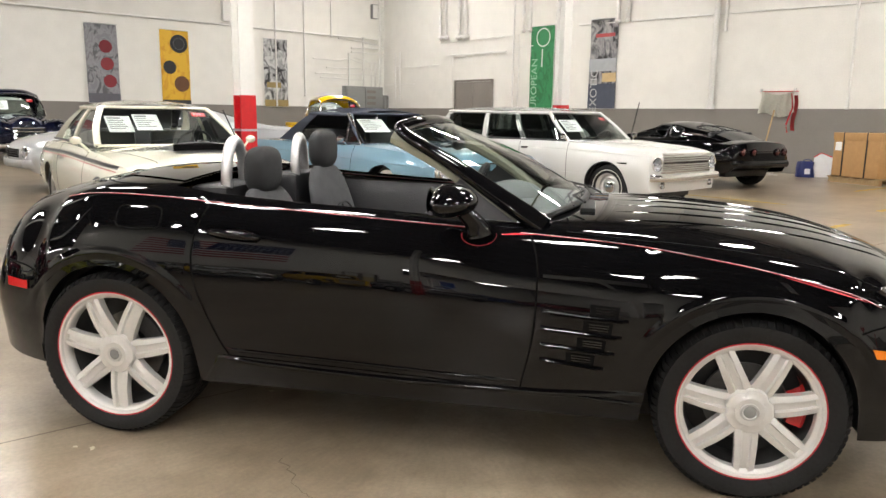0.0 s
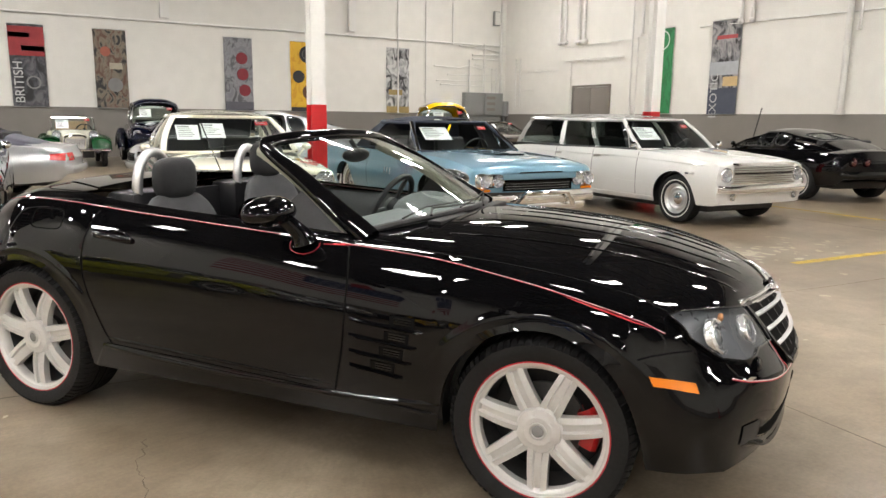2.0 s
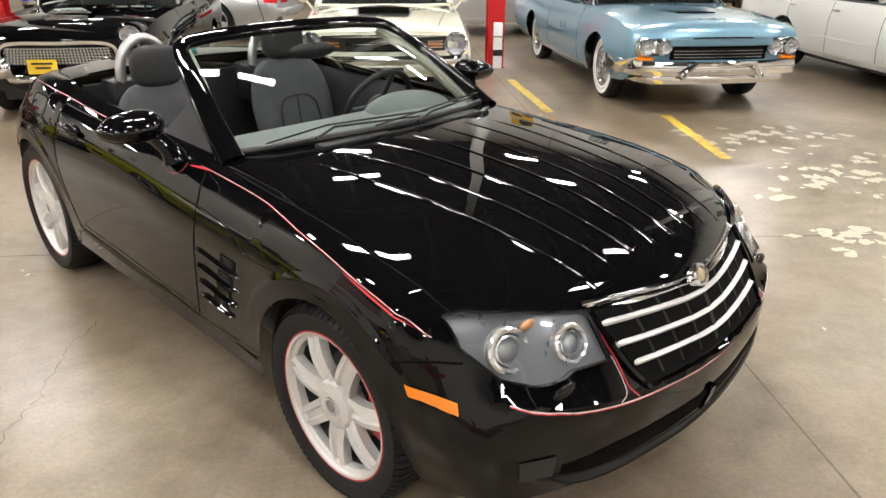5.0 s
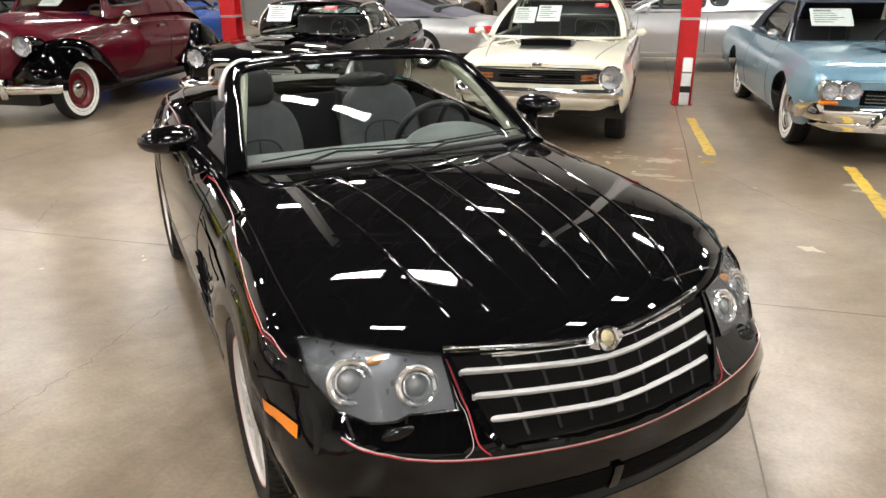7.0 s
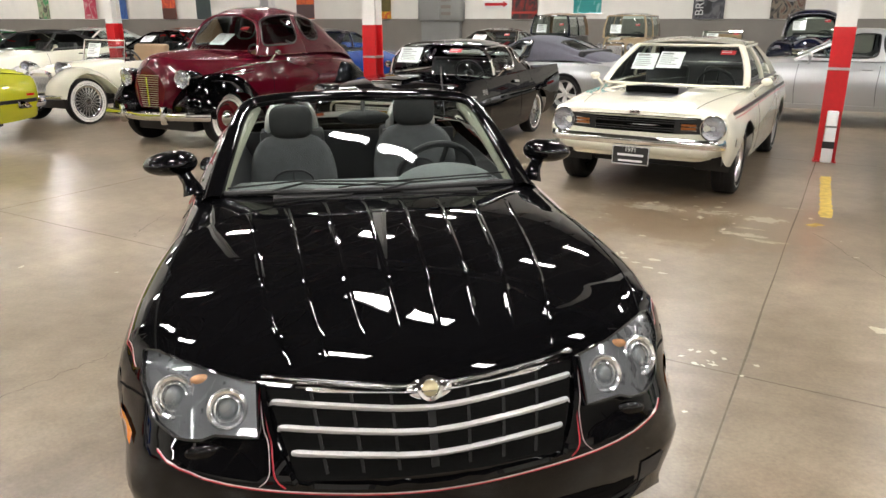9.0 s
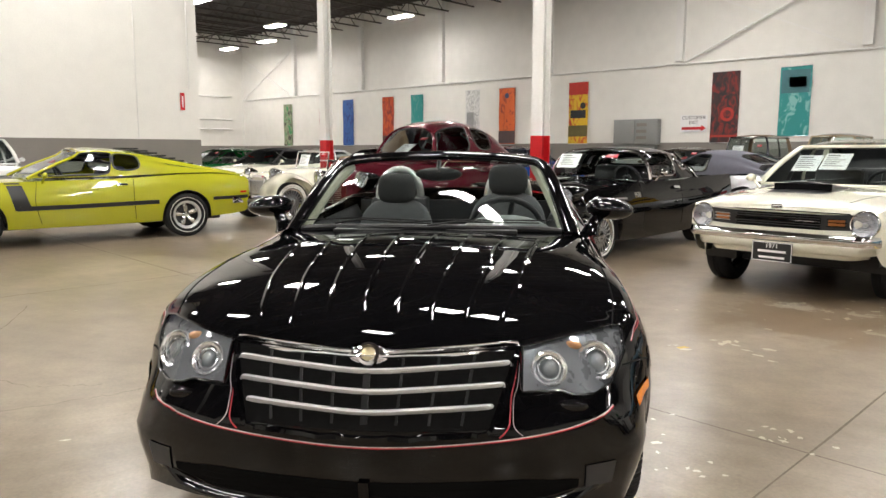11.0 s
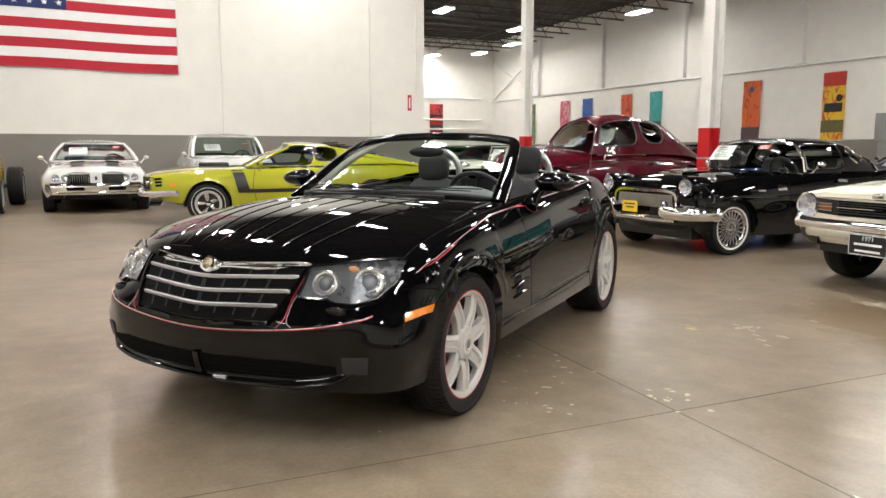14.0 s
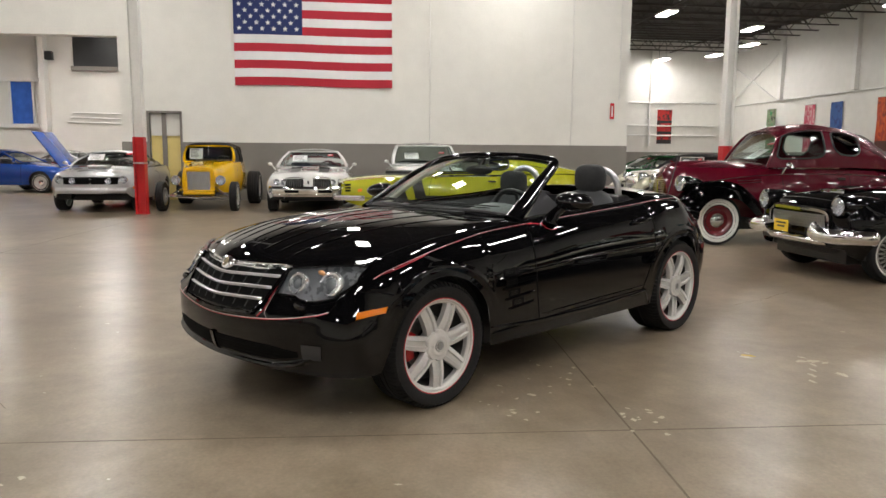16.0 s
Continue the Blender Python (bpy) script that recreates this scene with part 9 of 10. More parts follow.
def old_car(name, m, label, bodym, wingm, kind="sedan", topm=None, wheels=W_VINT, wb=2.6, h=1.7, lamps=0.85, seatm=None):
    """An upright pre-war car: narrow hood with a radiator, box cabin or open tub, swept wings, running boards."""
    car = car_at(name, m, label)
    f, r = wb / 2, -wb / 2
    belt = 1.08 if kind != "open" else 0.92
    b = Body([(r - 0.55, 0.5, belt - 0.2, belt - 0.16, 0.5, 0.56, 0.5), (r - 0.45, 0.42, belt - 0.04, belt, 0.56, 0.62, 0.56), (r + 0.3, 0.38, belt, belt + 0.03, 0.62, 0.66, 0.62), (0.3, 0.38, belt, belt + 0.03, 0.6, 0.64, 0.6), (0.55, 0.4, belt - 0.02, belt + 0.04, 0.48, 0.52, 0.46),
              (f, 0.44, belt - 0.12, belt - 0.02, 0.32, 0.37, 0.3), (f + 0.22, 0.46, belt - 0.14, belt - 0.06, 0.28, 0.31, 0.26), (f + 0.25, 0.48, belt - 0.16, belt - 0.1, 0.27, 0.3, 0.25)], (), (0.02, 0.12), (1.0, -1.0), hole=(r - 0.1 if kind != "pickup" else r + 0.8, 0.42, 0.54), crown=2.6)
    part("body", b.mesh(), bodym, car)
    under(car, r - 0.3, f + 0.2, 0.42, 0.24, 0.44)
    front_patch(b, car, "radiator", [(-0.22, belt - 0.18), (0.22, belt - 0.18), (0.2, 0.5), (-0.2, 0.5)], M_STEELB if kind != "pickup" else M_GAP, 0.01)
    for k in range(-5, 6):
        front_line(b, car, "grille_bar", [(k * 0.038, 0.52), (k * 0.04, belt - 0.2)], M_CHROME, 0.01, 0.018, n=2)
    front_line(b, car, "radiator_shell", [(-0.25, 0.48), (-0.255, belt - 0.2), (-0.16, belt - 0.12), (0, belt - 0.105), (0.16, belt - 0.12), (0.255, belt - 0.2), (0.25, 0.48)], M_CHROME if kind != "pickup" else bodym, 0.05, 0.03)
    for s in (1, -1):
        lamp = Vector((f + 0.12, 0.42 * s, lamps))
        lamp_round(car, lamp + Vector((0.08, 0, 0)), (1, 0, 0), 0.095)
        bm = bmesh.new()
        revolve(bm, [(0.1, 0.07), (0.1, 0.0), (0.06, -0.1), (0, -0.13)], 18, "x", lamp)
        tube(bm, [lamp, (f + 0.05, 0.3 * s, lamps - 0.12)], 0.02, 6)
        part("lamp_bowl", bm, M_CHROME, car)
        bm = bmesh.new()
        box(bm, r + 0.45, f - 0.5, 0.68 * s - 0.12, 0.68 * s + 0.12, 0.3, 0.34, 0.01)
        part("running_board", bm, M_BLACKOUT, car)
    rr = wheels[1]
    wing(car, [(f + 0.5, 0.45), (f + 0.38, 0.68), (f + 0.1, rr * 2 + 0.12), (f - 0.25, rr * 2 + 0.04), (f - 0.52, 0.55), (f - 0.75, 0.36)], 0.36, 0.84, wingm, 0.08, 0.05)
    wing(car, [(r + 0.55, 0.36), (r + 0.42, 0.6), (r + 0.15, rr * 2 + 0.1), (r - 0.2, rr * 2 + 0.08), (r - 0.45, 0.62), (r - 0.55, 0.45)], 0.5, 0.84, wingm, 0.08, 0.05)
    if kind in ("sedan", "pickup"):
        back = r - 0.3 if kind == "sedan" else -0.45
        greenhouse(car, (0.48, belt, 0.4, h - 0.12, back + 0.15, h - 0.12, back, belt, 0.6, 0.52), topm or bodym, None, bodym, bpillar=(0.48,) if kind == "sedan" else (), cpill=0.16)
        cabin(car, back, 0.42, 0.54, 0.45, seatm or M_VINYL, ((-0.1, 1),), belt, 0.4, (0.12, 0.3, belt - 0.02))
        if kind == "pickup":
            for s in (1, -1):
                boxed("bed_side", (r - 0.5, back - 0.1, 0.6 * s - 0.02, 0.6 * s + 0.02, 0.5, 1.0), bodym, car, bevel=0.01)
    else:
        greenhouse_open(car, belt, topm, seatm)
    bm = bmesh.new()
    tube(bm, [(f + 0.5, -0.78, 0.46), (f + 0.6, -0.4, 0.46), (f + 0.6, 0.4, 0.46), (f + 0.5, 0.78, 0.46)], 0.03, 8)
    for s in (1, -1):
        tube(bm, [(f + 0.6, 0.3 * s, 0.46), (f, 0.3 * s, 0.44)], 0.02, 6)
    part("bumper", bm, M_CHROME, car)
    four(car, wheels, f, r, 0.66)
    return car


def greenhouse_open(car, belt, topm, seatm):
    """Low windscreen and seats of an open tourer; a folded or raised top where there is one."""
    for s in (1, -1):
        bm = bmesh.new()
        tube(bm, [(0.5, 0.52 * s, belt - 0.02), (0.42, 0.5 * s, belt + 0.34)], 0.014, 6)
        part("screen_post", bm, M_CHROME, car)
    bm = bmesh.new()
    tube(bm, [(0.42, -0.5, belt + 0.34), (0.42, 0.5, belt + 0.34)], 0.012, 6)
    part("screen_frame", bm, M_CHROME, car)
    sheet("windscreen", [(0.49, -0.5, belt + 0.02), (0.49, 0.5, belt + 0.02), (0.42, 0.49, belt + 0.33), (0.42, -0.49, belt + 0.33)], M_GLASS, car)
    cabin(car, -1.0, 0.42, 0.52, 0.45, seatm or M_TANV, ((-0.2, 1),), belt, 0.4, (0.12, 0.28, belt))
    if topm:
        bm = bmesh.new()
        rows = []
        for u in np.linspace(0, 1, 9):
            x = 0.45 - 1.5 * u
            rows.append([(x, v * 0.55, belt + 0.36 + 0.1 * math.sin(min(u * 1.2, 1) * math.pi * 0.6) + 0.05 * (1 - v * v) - max(0, u - 0.8) * 1.6) for v in np.linspace(-1, 1, 9)])
        grid_mesh(bm, rows)
        bmesh.ops.solidify(bm, geom=bm.faces[:], thickness=0.02)
        part("soft_top", bm, topm, car)


def papers_in(m, x=0.5, z=1.15):
    paper(m, x, -0.25, z, 0.3, 0.24, -20)
    paper(m, x - 0.06, 0.35, z + 0.2, 0.12, 0.06, -20, red=True)


m = pose(-9.05, 6.3, 0, 0, 0, -90)
old_car("neoclassic_roadster", m, "cream open roadster with black wing skirts and whitewall wire wheels", M_IVORY, M_IVORY, "open", None, W_VINT, 2.9, lamps=0.86)
papers_in(m, 0.5, 0.98)
m = pose(-0.45, 19.0, 0, 0, 0, -90)
old_car("vintage_sports_car", m, "green and cream open vintage sports car with upright radiator", M_IVORY, M_GREENC, "open", None, ("wire", 0.33, 0.22, 0.12), 2.4, lamps=0.84)
papers_in(m, 0.5, 0.98)
def pickup(m, label, bodym):
    """A rounded late-forties pickup: pontoon wings, barred grille, small cab with a curved roof."""
    car = car_at("vintage_pickup", m, label)
    b = Body([(-0.7, 0.5, 1.1, 1.13, 0.68, 0.76, 0.7), (0.4, 0.5, 1.12, 1.17, 0.68, 0.75, 0.68), (0.75, 0.5, 1.1, 1.21, 0.56, 0.64, 0.5), (1.3, 0.5, 1.04, 1.18, 0.52, 0.58, 0.4), (1.72, 0.5, 0.98, 1.12, 0.5, 0.54, 0.32), (1.84, 0.52, 0.92, 1.02, 0.48, 0.5, 0.28), (1.88, 0.54, 0.86, 0.94, 0.46, 0.48, 0.26)], (), (0.1, 0.02), (1.0, -0.6), hole=(-0.55, 0.36, 0.6), crown=2.0)
    part("body", b.mesh(), bodym, car)
    under(car, -2.0, 1.6, 0.5, 0.26, 0.5)
    shell(car, [(0.52, 0.38, 0.68, 1.13, 0.55, 1.62, 1.7), (0.15, 0.12, 0.7, 1.13, 0.6, 1.72, 1.82), (-0.3, -0.28, 0.69, 1.13, 0.59, 1.71, 1.81), (-0.66, -0.55, 0.64, 1.12, 0.5, 1.56, 1.64)], bodym, [(0.06, 0.72, 0.08, 0.46, 6)], M_CHROME, "both")
    cabin(car, -0.6, 0.4, 0.6, 0.5, M_VINYL, ((-0.12, 1),), 1.12, 0.38, (0.1, 0.3, 1.12))
    wing(car, [(1.98, 0.5), (1.98, 0.78), (1.78, 0.98), (1.42, 1.02), (1.05, 0.9), (0.8, 0.62), (0.72, 0.42)], 0.36, 0.95, bodym, 0.2, 0.06)
    wing(car, [(-0.75, 0.42), (-0.9, 0.7), (-1.2, 0.9), (-1.5, 0.9), (-1.75, 0.7), (-1.9, 0.45)], 0.6, 0.95, bodym, 0.2, 0.05)
    for s in (1, -1):
        lamp_round(car, (1.97, 0.7 * s, 0.86), (1, 0, 0), 0.085)
        boxed("bed_side", (-2.1, -0.8, 0.62 * s - 0.025, 0.62 * s + 0.025, 0.5, 1.05), bodym, car, bevel=0.012)
        boxed("running_board", (-0.75, 0.75, 0.72 * s - 0.14, 0.72 * s + 0.14, 0.36, 0.41), M_BLACKOUT, car, bevel=0.01)
    for k in range(5):
        z = 0.56 + 0.075 * k
        w = 0.56 - 0.02 * k
        bm = bmesh.new()
        tube(bm, [(1.86, -w, z), (1.93, -w * 0.5, z), (1.95, 0, z), (1.93, w * 0.5, z), (1.86, w, z)], 0.02, 8)
        part("grille_bar", bm, M_CHROME, car)
    for k in range(3):
        front_line(b, car, "hood_bar", [(-0.18, 0.95 + 0.03 * k), (0, 0.955 + 0.03 * k), (0.18, 0.95 + 0.03 * k)], M_CHROME, 0.012, 0.015)
    bm = bmesh.new()
    tube(bm, [(1.95, -0.9, 0.46), (2.12, -0.5, 0.46), (2.15, 0, 0.46), (2.12, 0.5, 0.46), (1.95, 0.9, 0.46)], 0.05, 8, squash=1.3)
    part("bumper", bm, M_CHROME, car)
    four(car, ("steel", 0.37, 0.22, 0.17), 1.38, -1.38, 0.74)
    paper(m, 0.5, -0.3, 1.3, 0.3, 0.24, -20)
    paper(m, 0.44, 0.35, 1.5, 0.14, 0.07, -20, red=True)


pickup(pose(1.7, 19.2, 0, 0, 0, -90), "dark navy 1940s pickup truck with a barred chrome grille", M_NAVY)
pickup(pose(9.0, 15.2, 0, 0, 0, -97), "bright yellow 1940s pickup truck parked near the corner", M_YELLOW)
m = pose(-3.0, 18.6, 0, 0, 0, -90)
old_car("vintage_sedan", m, "tan and brown pre-war sedan parked near the wall", M_TAN, M_BROWN, "sedan", M_TAN, ("wire", 0.36, 0.24, 0.13), 2.6, 1.78)
papers_in(m, 0.52, 1.2)
m = pose(-5.3, 18.9, 0, 0, 0, -90)
old_car("vintage_sedan", m, "black pre-war sedan with a tan top parked near the wall", M_NAVY, M_BLACK, "sedan", M_TANV, ("wire", 0.36, 0.24, 0.13), 2.6, 1.78)
papers_in(m, 0.52, 1.2)



# yellow hot rod with a black soft top
def hot_rod():
    m = pose(-13.0, -4.35, 0, 0, 0, 0)
    car = car_at("hot_rod", m, "bright yellow open-wheel hot rod with a black soft top")
    b = Body([(-1.7, 0.45, 0.86, 0.88, 0.5, 0.56, 0.52), (-1.5, 0.4, 0.98, 1.02, 0.58, 0.64, 0.6), (-0.6, 0.36, 1.06, 1.08, 0.62, 0.68, 0.64), (0.2, 0.36, 1.06, 1.1, 0.56, 0.62, 0.56), (0.7, 0.38, 0.98, 1.06, 0.42, 0.46, 0.38), (1.25, 0.42, 0.92, 0.98, 0.36, 0.38, 0.32), (1.33, 0.44, 0.9, 0.95, 0.34, 0.36, 0.3)], (), (0.02, 0.2), (0.8, -0.8), hole=(-1.2, 0.1, 0.56), crown=2.6)
    part("body", b.mesh(), M_YELLOW, car)
    under(car, -1.5, 1.3, 0.36, 0.26, 0.44)
    front_patch(b, car, "radiator", [(-0.25, 0.87), (0.25, 0.87), (0.24, 0.47), (-0.24, 0.47)], M_GREYP, 0.006)
    for k in range(-9, 10):
        front_line(b, car, "radiator_rib", [(k * 0.025, 0.48), (k * 0.025, 0.86)], M_STEELB, 0.006, 0.014, n=2)
    front_line(b, car, "radiator_shell", [(-0.3, 0.42), (-0.3, 0.84), (-0.2, 0.92), (0, 0.93), (0.2, 0.92), (0.3, 0.84), (0.3, 0.42)], M_YELLOW, 0.07, 0.03)
    greenhouse(car, (0.12, 1.08, 0.04, 1.44, -0.95, 1.42, -1.25, 1.05, 0.58, 0.52), M_BLACKTOP, None, M_YELLOW, bpillar=(), cpill=0.3, soft=True)
    bm = bmesh.new()
    rows = []
    for u in np.linspace(0, 1, 13):
        x = 0.14 - 1.2 * u
        rows.append([(x, v * 0.58, 1.445 + 0.1 * math.sin(math.pi * (0.12 + 0.8 * u)) * (1 - 0.35 * abs(v) ** 3) - 0.06 * abs(v) ** 6 - max(0.0, u - 0.85) * 0.7) for v in np.linspace(-1, 1, 17)])
    grid_mesh(bm, rows)
    bmesh.ops.solidify(bm, geom=bm.faces[:], thickness=0.03)
    part("soft_top", bm, M_BLACKTOP, car)
    cabin(car, -1.2, 0.08, 0.56, 0.42, M_TANV, ((-0.5, 1),), 1.06, 0.1, (-0.2, 0.28, 1.05))
    bm = bmesh.new()
    tube(bm, [(1.35, -0.7, 0.34), (1.42, 0, 0.3), (1.35, 0.7, 0.34)], 0.03, 8)
    tube(bm, [(1.3, -0.3, 0.55), (1.4, -0.62, 0.33)], 0.018, 6)
    tube(bm, [(1.3, 0.3, 0.55), (1.4, 0.62, 0.33)], 0.018, 6)
    tube(bm, [(1.3, -0.4, 0.44), (1.3, 0.4, 0.44)], 0.03, 6)
    part("front_axle", bm, M_CHROME, car)
    bm = bmesh.new()
    box(bm, 1.2, 1.4, -0.34, 0.34, 0.36, 0.43, 0.02)
    part("spreader", bm, M_YELLOW, car)
    for s in (1, -1):
        lamp_round(car, (1.38, 0.48 * s, 0.68), (1, 0, 0), 0.095)
        bm = bmesh.new()
        revolve(bm, [(0.1, 0.07), (0.1, 0.0), (0.06, -0.12), (0, -0.15)], 18, "x", (1.3, 0.48 * s, 0.68))
        tube(bm, [(1.28, 0.48 * s, 0.62), (1.2, 0.34 * s, 0.5)], 0.018, 6)
        part("lamp_bowl", bm, M_CHROME, car)
        put_wheel(car, ("steel", 0.33, 0.2, 0.16), 1.38, 0.78 * s)
        put_wheel(car, ("steel", 0.42, 0.22, 0.3), -1.2, 0.86 * s)
        bm = bmesh.new()
        tube(bm, [(-1.2, 0.5 * s, 0.42), (-1.2, 0.8 * s, 0.42)], 0.05, 8)
        part("axle_stub", bm, M_DARK, car)
    side_line(b, car, "door_seam", [(0.0, 1.04), (0.0, 0.5)], M_GAP, 0.008)
    paper(m, 0.1, -0.3, 1.14, 0.3, 0.26, -15)


hot_rod()


# ---- plainer cars further back ----
def family_car(name, m, label, bodym, L=4.6, W=0.9, H=1.4, wb=2.7, roof="sedan", roofm=None, wheels=W_MOD, nose=0.72, seatm=None, hood=0.95, bumper_m=None, lampr=0.08, lampz=0.66, tail=0.95, gl=None, arch=0.36, tailm=None):
    """A closed or soft-topped car of usual shape."""
    car = car_at(name, m, label)
    f, r = wb / 2, -wb / 2
    xf, xr = L * 0.47, -L * 0.53
    R = wheels[1]
    b = Body([(xr, 0.42, tail - 0.2, tail - 0.18, W * 0.78, W * 0.86, W * 0.74), (xr + 0.1, 0.32, tail - 0.06, tail, W * 0.86, W * 0.93, W * 0.8), (r, 0.26, hood - 0.03, max(hood, tail) + 0.03, W * 0.93, W, W * 0.86), (0, 0.24, hood - 0.04, hood - 0.01, W * 0.93, W, W * 0.88), (0.75, 0.24, hood - 0.06, hood, W * 0.93, W, W * 0.87),
              (f, 0.26, hood - 0.1, hood - 0.04, W * 0.93, W, W * 0.85), (xf - 0.2, 0.3, nose + 0.04, nose + 0.1, W * 0.88, W * 0.95, W * 0.82), (xf - 0.04, 0.36, nose - 0.04, nose, W * 0.8, W * 0.88, W * 0.76), (xf, 0.42, nose - 0.12, nose - 0.08, W * 0.76, W * 0.83, W * 0.72)], ((f, R, R + 0.035), (r, R, R + 0.035)), (0.16, 0.12), (0.9, -1.2), hole=(r - 0.05, 0.68, W * 0.76), crown=2.4)
    part("body", b.mesh(), bodym, car)
    inner_arch(car, b, W - 0.04)
    under(car, xr + 0.4, xf - 0.7, W * 0.64, 0.22, 0.36)
    wr = W * 0.68
    if roof == "fast":
        shell(car, [(0.78, 0.02, W * 0.84, hood - 0.02, wr, H - 0.1, H - 0.045), (0.2, -0.1, W * 0.85, hood - 0.02, wr, H - 0.055, H), (-0.35, -0.35, W * 0.85, hood - 0.02, wr, H - 0.06, H - 0.005), (-0.85, -0.8, W * 0.84, hood, wr * 0.97, H - 0.13, H - 0.08), (r - 0.1, r - 0.05, W * 0.8, hood + 0.01, wr * 0.92, hood + 0.16, hood + 0.2), (xr + 0.28, xr + 0.3, W * 0.72, tail - 0.08, wr * 0.85, tail - 0.04, tail - 0.01)], roofm or bodym,
              [(0.02, 0.4, 0.05, 0.5, 7)] + ([] if roofm else [(0.43, 0.56, 0.09, 0.48, 3)]) + [(0.6, 0.8, 0.68, 1.32, 6)], None, True)
    else:
        g = {"sedan": (0.8, hood - 0.01, 0.05, H - 0.08, -0.95, H - 0.09, r - 0.25, hood + 0.03, W * 0.84, W * 0.64),
             "soft": (0.72, hood - 0.01, 0.15, H - 0.08, -0.6, H - 0.09, r - 0.05, hood + 0.03, W * 0.82, W * 0.64),
             "coupe": (0.75, hood - 0.01, 0.0, H - 0.08, -0.55, H - 0.08, r - 0.35, hood + 0.03, W * 0.84, W * 0.62),
             "truck": (0.85, hood - 0.01, 0.45, H - 0.08, -0.55, H - 0.08, -0.7, hood + 0.0, W * 0.86, W * 0.74)}[roof]
        greenhouse(car, g, roofm or bodym, gl, None, bpillar=(0.48,) if roof != "soft" else (), cpill=0.24 if roof != "sedan" else 0.14, soft=roof == "soft")
    cabin(car, r, 0.7, W * 0.78, 0.34, seatm or M_VINYL, ((-0.05, 2), (-0.95, 1)), hood - 0.02, 0.72, (0.3, 0.36, hood - 0.04))
    for s in (1, -1):
        if lampr:
            lamp_round(car, b.front(W * 0.7 * s, lampz - 0.02)[0], (1, 0.1 * s, 0), lampr)
        mirror_round(car, 0.55, (W + 0.04) * s, hood + 0.08, bodym, s)
        front_patch(b, car, "tail_lamp", [(W * 0.45 * s, tail - 0.12), (W * 0.72 * s, tail - 0.12), (W * 0.72 * s, tail - 0.24), (W * 0.45 * s, tail - 0.24)], tailm or M_REDL, 0.01, back=True)
        side_patch(b, car, "tail_lamp_side", [(xr + 0.1, tail - 0.12), (xr + 0.3, tail - 0.13), (xr + 0.3, tail - 0.22), (xr + 0.1, tail - 0.24)], tailm or M_REDL, 0.008, sides=(s,))
    front_patch(b, car, "grille", [(-W * 0.5, lampz + 0.03), (W * 0.5, lampz + 0.03), (W * 0.5, lampz - 0.1), (-W * 0.5, lampz - 0.1)], M_GAP, 0.003)
    for z in (-0.07, -0.035, 0.0):
        front_line(b, car, "grille_bar", [(-W * 0.5, lampz + z), (0, lampz + z), (W * 0.5, lampz + z)], bumper_m or M_DARK, 0.01, 0.012)
    bumper(car, b, 0.47, W * 0.93, lampz - 0.1, 0.12, bumper_m or bodym, wrap=0.35, out=0.05)
    bumper(car, b, 0.48, W * 0.93, 0.6, 0.12, bumper_m or bodym, front=False, wrap=0.3, out=0.05)
    for x in (0.72, -0.4):
        side_line(b, car, "door_seam", [(x, hood - 0.08), (x + 0.02, 0.6), (x, 0.32)], M_GAP, 0.007)
    side_line(b, car, "door_handle", [(-0.3, hood - 0.14), (-0.16, hood - 0.135)], bodym if bumper_m is None else M_CHROME, 0.025, 0.025)
    side_line(b, car, "sill", [(f - 0.42, 0.3), (r + 0.42, 0.3)], bodym, 0.05, 0.015)
    four(car, wheels, f, r, W - 0.13)
    car["hood_z"] = hood
    return car, b


def two_papers(m, hood=0.95, x=0.62):
    paper(m, x, -0.3, hood + 0.05, 0.34, 0.24, -55)
    paper(m, x - 0.22, 0.42, hood + 0.25, 0.13, 0.07, -55, red=True)


# silver convertible with a grey top
m = pose(-3.0, 10.75, 0, 0, 0, 168)
car, b = family_car("sports_convertible", m, "silver rear-engined convertible with a grey soft top", M_SILVER, 4.43, 0.885, 1.3, 2.35, "fast", M_GREYTOP, W_MOD, 0.62, None, 0.88, lampr=0.07, lampz=0.6, tail=0.86)
two_papers(m, 0.88)
# silver saloon
m = pose(2.4, 10.75, 0, 0, 0, 180)
car, b = family_car("saloon_car", m, "silver four-door saloon parked side-on behind the column", M_SILVER, 4.9, 0.92, 1.46, 2.85, "fast", None, W_MOD, 0.74, None, 1.0, tail=1.05)
two_papers(m, 1.0)
# dark cars behind
m = pose(5.6, 17.6, 0, 0, 0, -90)
family_car("sedan", m, "black low sedan parked in the back row", M_BLACK, 4.7, 0.9, 1.32, 2.7, "coupe", None, W_STEEL, 0.72, bumper_m=M_CHROME)
two_papers(m)
m = pose(11.9, 16.9, 0, 0, 0, -100)
family_car("sedan", m, "dark brown coupe parked in the back row", M_BROWN, 4.7, 0.9, 1.32, 2.7, "coupe", None, W_STEEL, 0.72, bumper_m=M_CHROME)
two_papers(m)
m = pose(-8.1, 11.3, 0, 0, 0, 93)
family_car("sedan", m, "dark blue coupe seen from its tail", M_BLUEC, 4.7, 0.92, 1.38, 2.7, "coupe", M_NAVY, W_MOD, 0.72, tail=1.0)
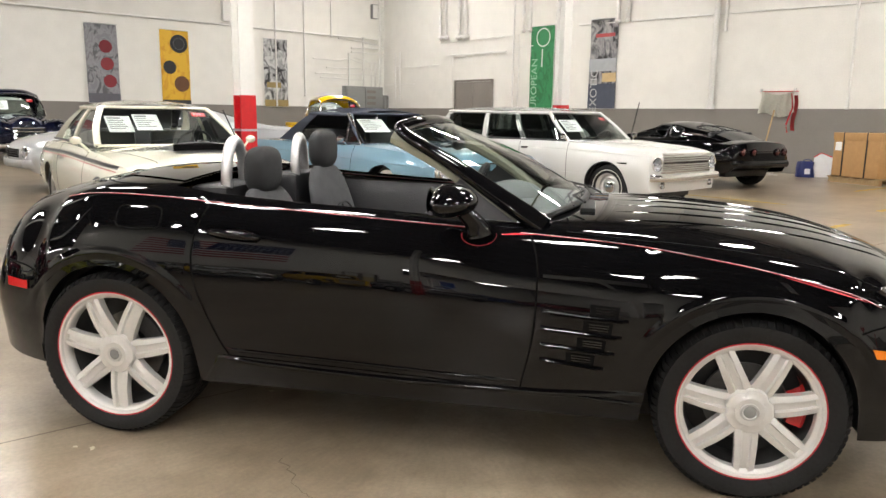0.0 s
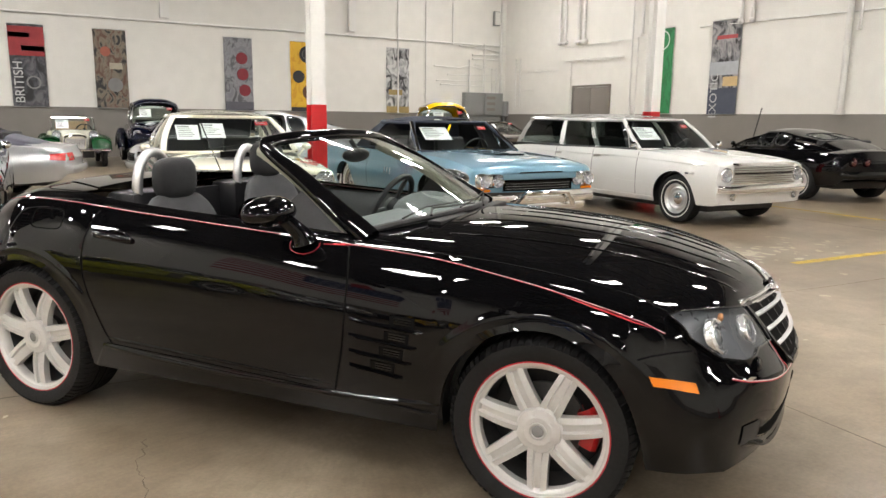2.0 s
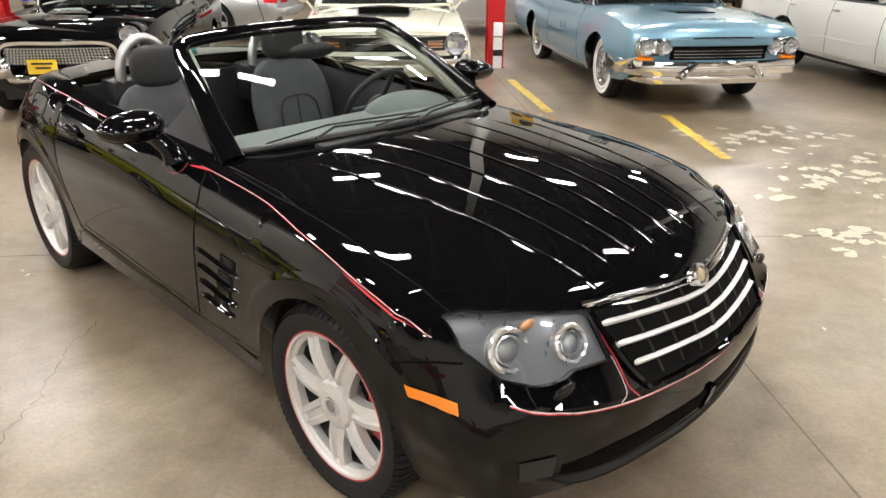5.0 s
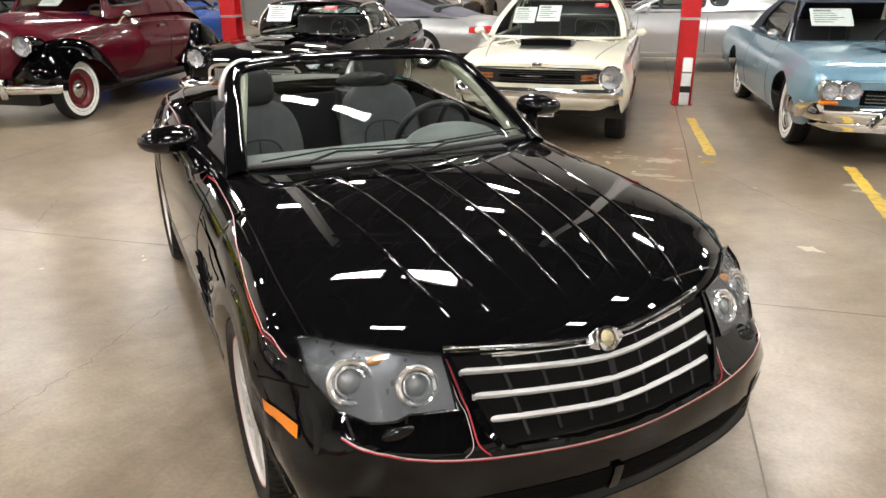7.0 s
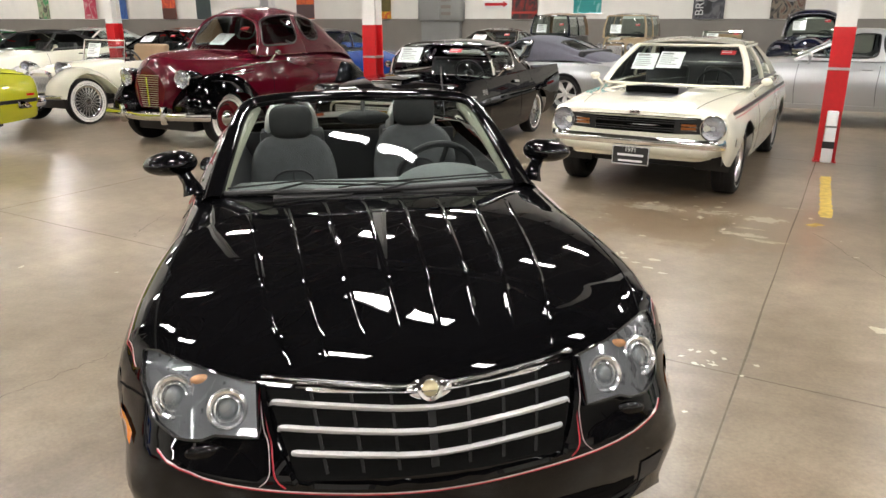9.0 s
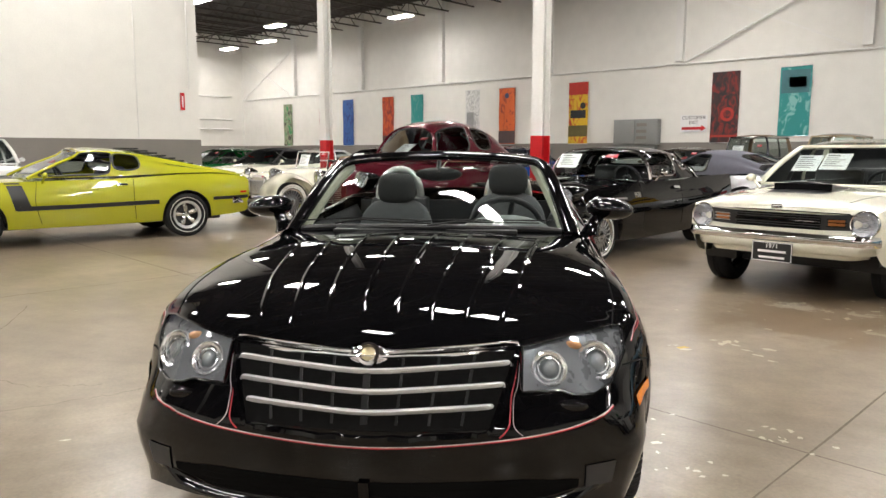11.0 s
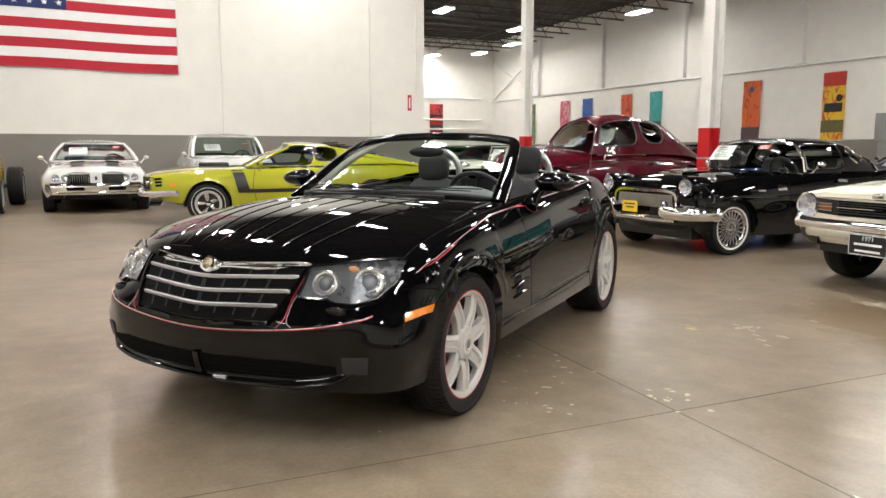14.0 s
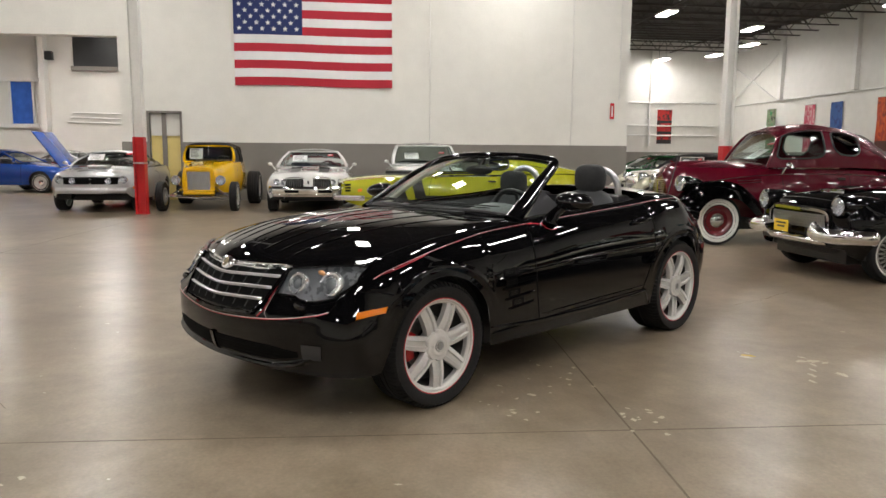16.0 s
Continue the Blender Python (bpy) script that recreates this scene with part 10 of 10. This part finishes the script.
# black sports coupe seen from the rear
m = pose(11.7, 5.9, 0, 0, 0, 76.8)
car, b = family_car("sports_coupe", m, "black low sports coupe with a large curved rear window", M_BLACK, 4.1, 0.88, 1.25, 2.49, "fast", None, ("steel", 0.33, 0.2, 0.24), 0.7, None, 0.88, tail=0.9, tailm=M_BLACK)
for s in (1, -1):
    for y in (0.32, 0.56):
        p, n = b.back(y * s, 0.7)
        lamp_round(car, p - Vector((0.01, 0, 0)), (-1, 0, 0), 0.06, "tail_light", M_BLACK, 0.03, mat("dark_red_lens", (0.07, 0.006, 0.006), 0.2, coat=1.0))
# white muscle car with black hood stripes
m = pose(-13.1, -1.9, 0, 0, 0, 0)
car, b = family_car("muscle_car", m, "white muscle car with black hood stripes and twin grilles", M_WHITE, 4.6, 0.97, 1.4, 2.7, "coupe", None, W_MAG, 0.78, None, 0.98, bumper_m=M_CHROME, lampr=0.062, lampz=0.69, tail=0.95)
for s in (1, -1):
    lamp_round(car, b.front(0.52 * s, 0.67)[0], (1, 0, 0), 0.062)
    top_patch(b, car, "hood_stripe", [(1.95, 0.42 * s), (1.95, 0.2 * s), (0.95, 0.2 * s), (0.95, 0.42 * s)], M_BLACKOUT, 0.004)
    top_patch(b, car, "hood_intake", [(1.25, 0.44 * s), (1.25, 0.18 * s), (1.0, 0.18 * s), (1.0, 0.44 * s)], M_GAP, 0.012)
front_patch(b, car, "grille_divider", [(-0.1, 0.76), (0.1, 0.76), (0.1, 0.56), (-0.1, 0.56)], M_WHITE, 0.024)
boxed("grille_badge", (b.front(0, 0.66)[0].x + 0.02, b.front(0, 0.66)[0].x + 0.03, -0.02, 0.02, 0.63, 0.7), M_DARK, car)
for s in (1, -1):
    front_patch(b, car, "grille_half", [(0.11 * s, 0.735), (0.46 * s, 0.735), (0.45 * s, 0.57), (0.11 * s, 0.57)], M_GAP, 0.016)
    for k in range(9):
        front_line(b, car, "grille_rib", [((0.13 + 0.038 * k) * s, 0.58), ((0.13 + 0.038 * k) * s, 0.725)], M_GREYP, 0.006, 0.022, n=2)
    front_line(b, car, "grille_frame", [(0.1 * s, 0.57), (0.1 * s, 0.742), (0.47 * s, 0.742), (0.46 * s, 0.565), (0.1 * s, 0.565)], M_CHROME, 0.012, 0.026, n=3)
    front_patch(b, car, "bumper_slot", [(0.2 * s, 0.5), (0.5 * s, 0.5), (0.48 * s, 0.44), (0.2 * s, 0.44)], M_GAP, 0.09)
bumper(car, b, 0.5, 0.93, 0.59, 0.15, M_CHROME, wrap=0.35, out=0.06)
bumper(car, b, 0.39, 0.86, 0.55, 0.06, M_CHROME, wrap=0.3, out=0.03, name="lower_bumper")
two_papers(m, 0.98)
# white pickup behind the lime car
m = pose(-12.95, 0.75, 0, 0, 0, 0)
car, b = family_car("pickup_truck", m, "white older pickup truck with a paper in its windscreen", M_WHITE, 4.7, 0.88, 1.56, 2.9, "truck", None, W_STEEL, 0.94, None, 1.06, bumper_m=M_CHROME, lampz=0.85, tail=1.1)
two_papers(m, 1.06, 0.72)
# silver muscle coupe
m = pose(-13.25, -6.6, 0, 0, 0, 3)
car, b = family_car("muscle_car", m, "silver modern muscle coupe with a black hood scoop", M_SILVER, 4.3, 0.92, 1.34, 2.5, "fast", None, W_MOD, 0.78, None, 0.98, lampr=0.075, lampz=0.72, tail=1.02)
for s in (1, -1):
    front_patch(b, car, "grille_panel", [(0.02 * s, 0.75), (0.56 * s, 0.745), (0.54 * s, 0.6), (0.02 * s, 0.6)], M_GAP, 0.016)
    lamp_round(car, b.front(0.36 * s, 0.67)[0] + Vector((0.02, 0, 0)), (1, 0, 0), 0.06, "driving_lamp")
    side_patch(b, car, "turn_lamp", [(1.85, 0.55), (1.7, 0.56), (1.7, 0.51), (1.85, 0.5)], M_AMBER, 0.008, sides=(s,))
top_patch(b, car, "hood_stripe", [(1.85, 0.3), (1.85, -0.3), (0.9, -0.3), (0.9, 0.3)], M_BLACKOUT, 0.004)
bm = bmesh.new()
z = b.top(1.3, 0)[0].z
box(bm, 1.05, 1.5, -0.2, 0.2, z - 0.03, z + 0.07, 0.03)
part("hood_scoop", bm, M_SILVER, car)
front_patch(b, car, "lower_intake", [(-0.6, 0.42), (0.6, 0.42), (0.55, 0.32), (-0.55, 0.32)], M_GAP, 0.006)
two_papers(m, 0.98)
# far row beyond the maroon coupe
for i, (x, y, a, nm, lab, pm, rf, rm) in enumerate((
        (-12.2, 10.3, -85, "sedan", "black sedan in the far row", M_BLACK, "coupe", None), (-14.6, 8.6, -80, "convertible", "cream convertible in the far row", M_IVORY, "soft", M_BLACKTOP),
        (-14.2, 12.6, -95, "sedan", "bright red coupe in the far row", M_REDC, "coupe", None), (-11.6, 13.4, -90, "convertible", "red convertible with a black top in the far row", M_REDC, "soft", M_BLACKTOP),
        (-5.4, 14.6, -90, "sedan", "dark grey coupe in the far row", M_BROWN, "coupe", None), (-17.6, 12.2, -85, "sedan", "white sedan in the far row", M_WHITE, "sedan", None), (-17.8, 8.8, -88, "sedan", "dark green sedan in the far row", M_GREENC, "sedan", None),
        (-20.4, -12.1, 84, "sports_car", "bright blue sports car with its hood raised", M_BLUEC, "coupe", None), (-22.0, -10.7, 80, "sedan", "red and white car in the side room", M_REDC, "coupe", M_WHITE), (-17.6, -13.4, 20, "sports_car", "small red open sports car in the side room", M_REDC, "soft", M_BLACKTOP), (-22.3, -6.0, 95, "sedan", "white sedan in the side room", M_WHITE, "sedan", None))):
    m = pose(x, y, 0, 0, 0, a)
    car, b = family_car(nm, m, lab, pm, 4.6, 0.9, 1.36, 2.65, rf, rm, W_STEEL if i % 2 else W_MAG, 0.74, bumper_m=M_CHROME)
    if i % 2 == 0 and i < 7:
        two_papers(m)
    if "raised" in lab:
        bm = bmesh.new()
        box(bm, 1.85, 1.9, -0.62, 0.62, 0.8, 1.95, 0.02)
        for v in bm.verts:
            v.co.x -= (v.co.z - 0.8) * 0.75
        part("raised_hood", bm, M_BLUEC, car)
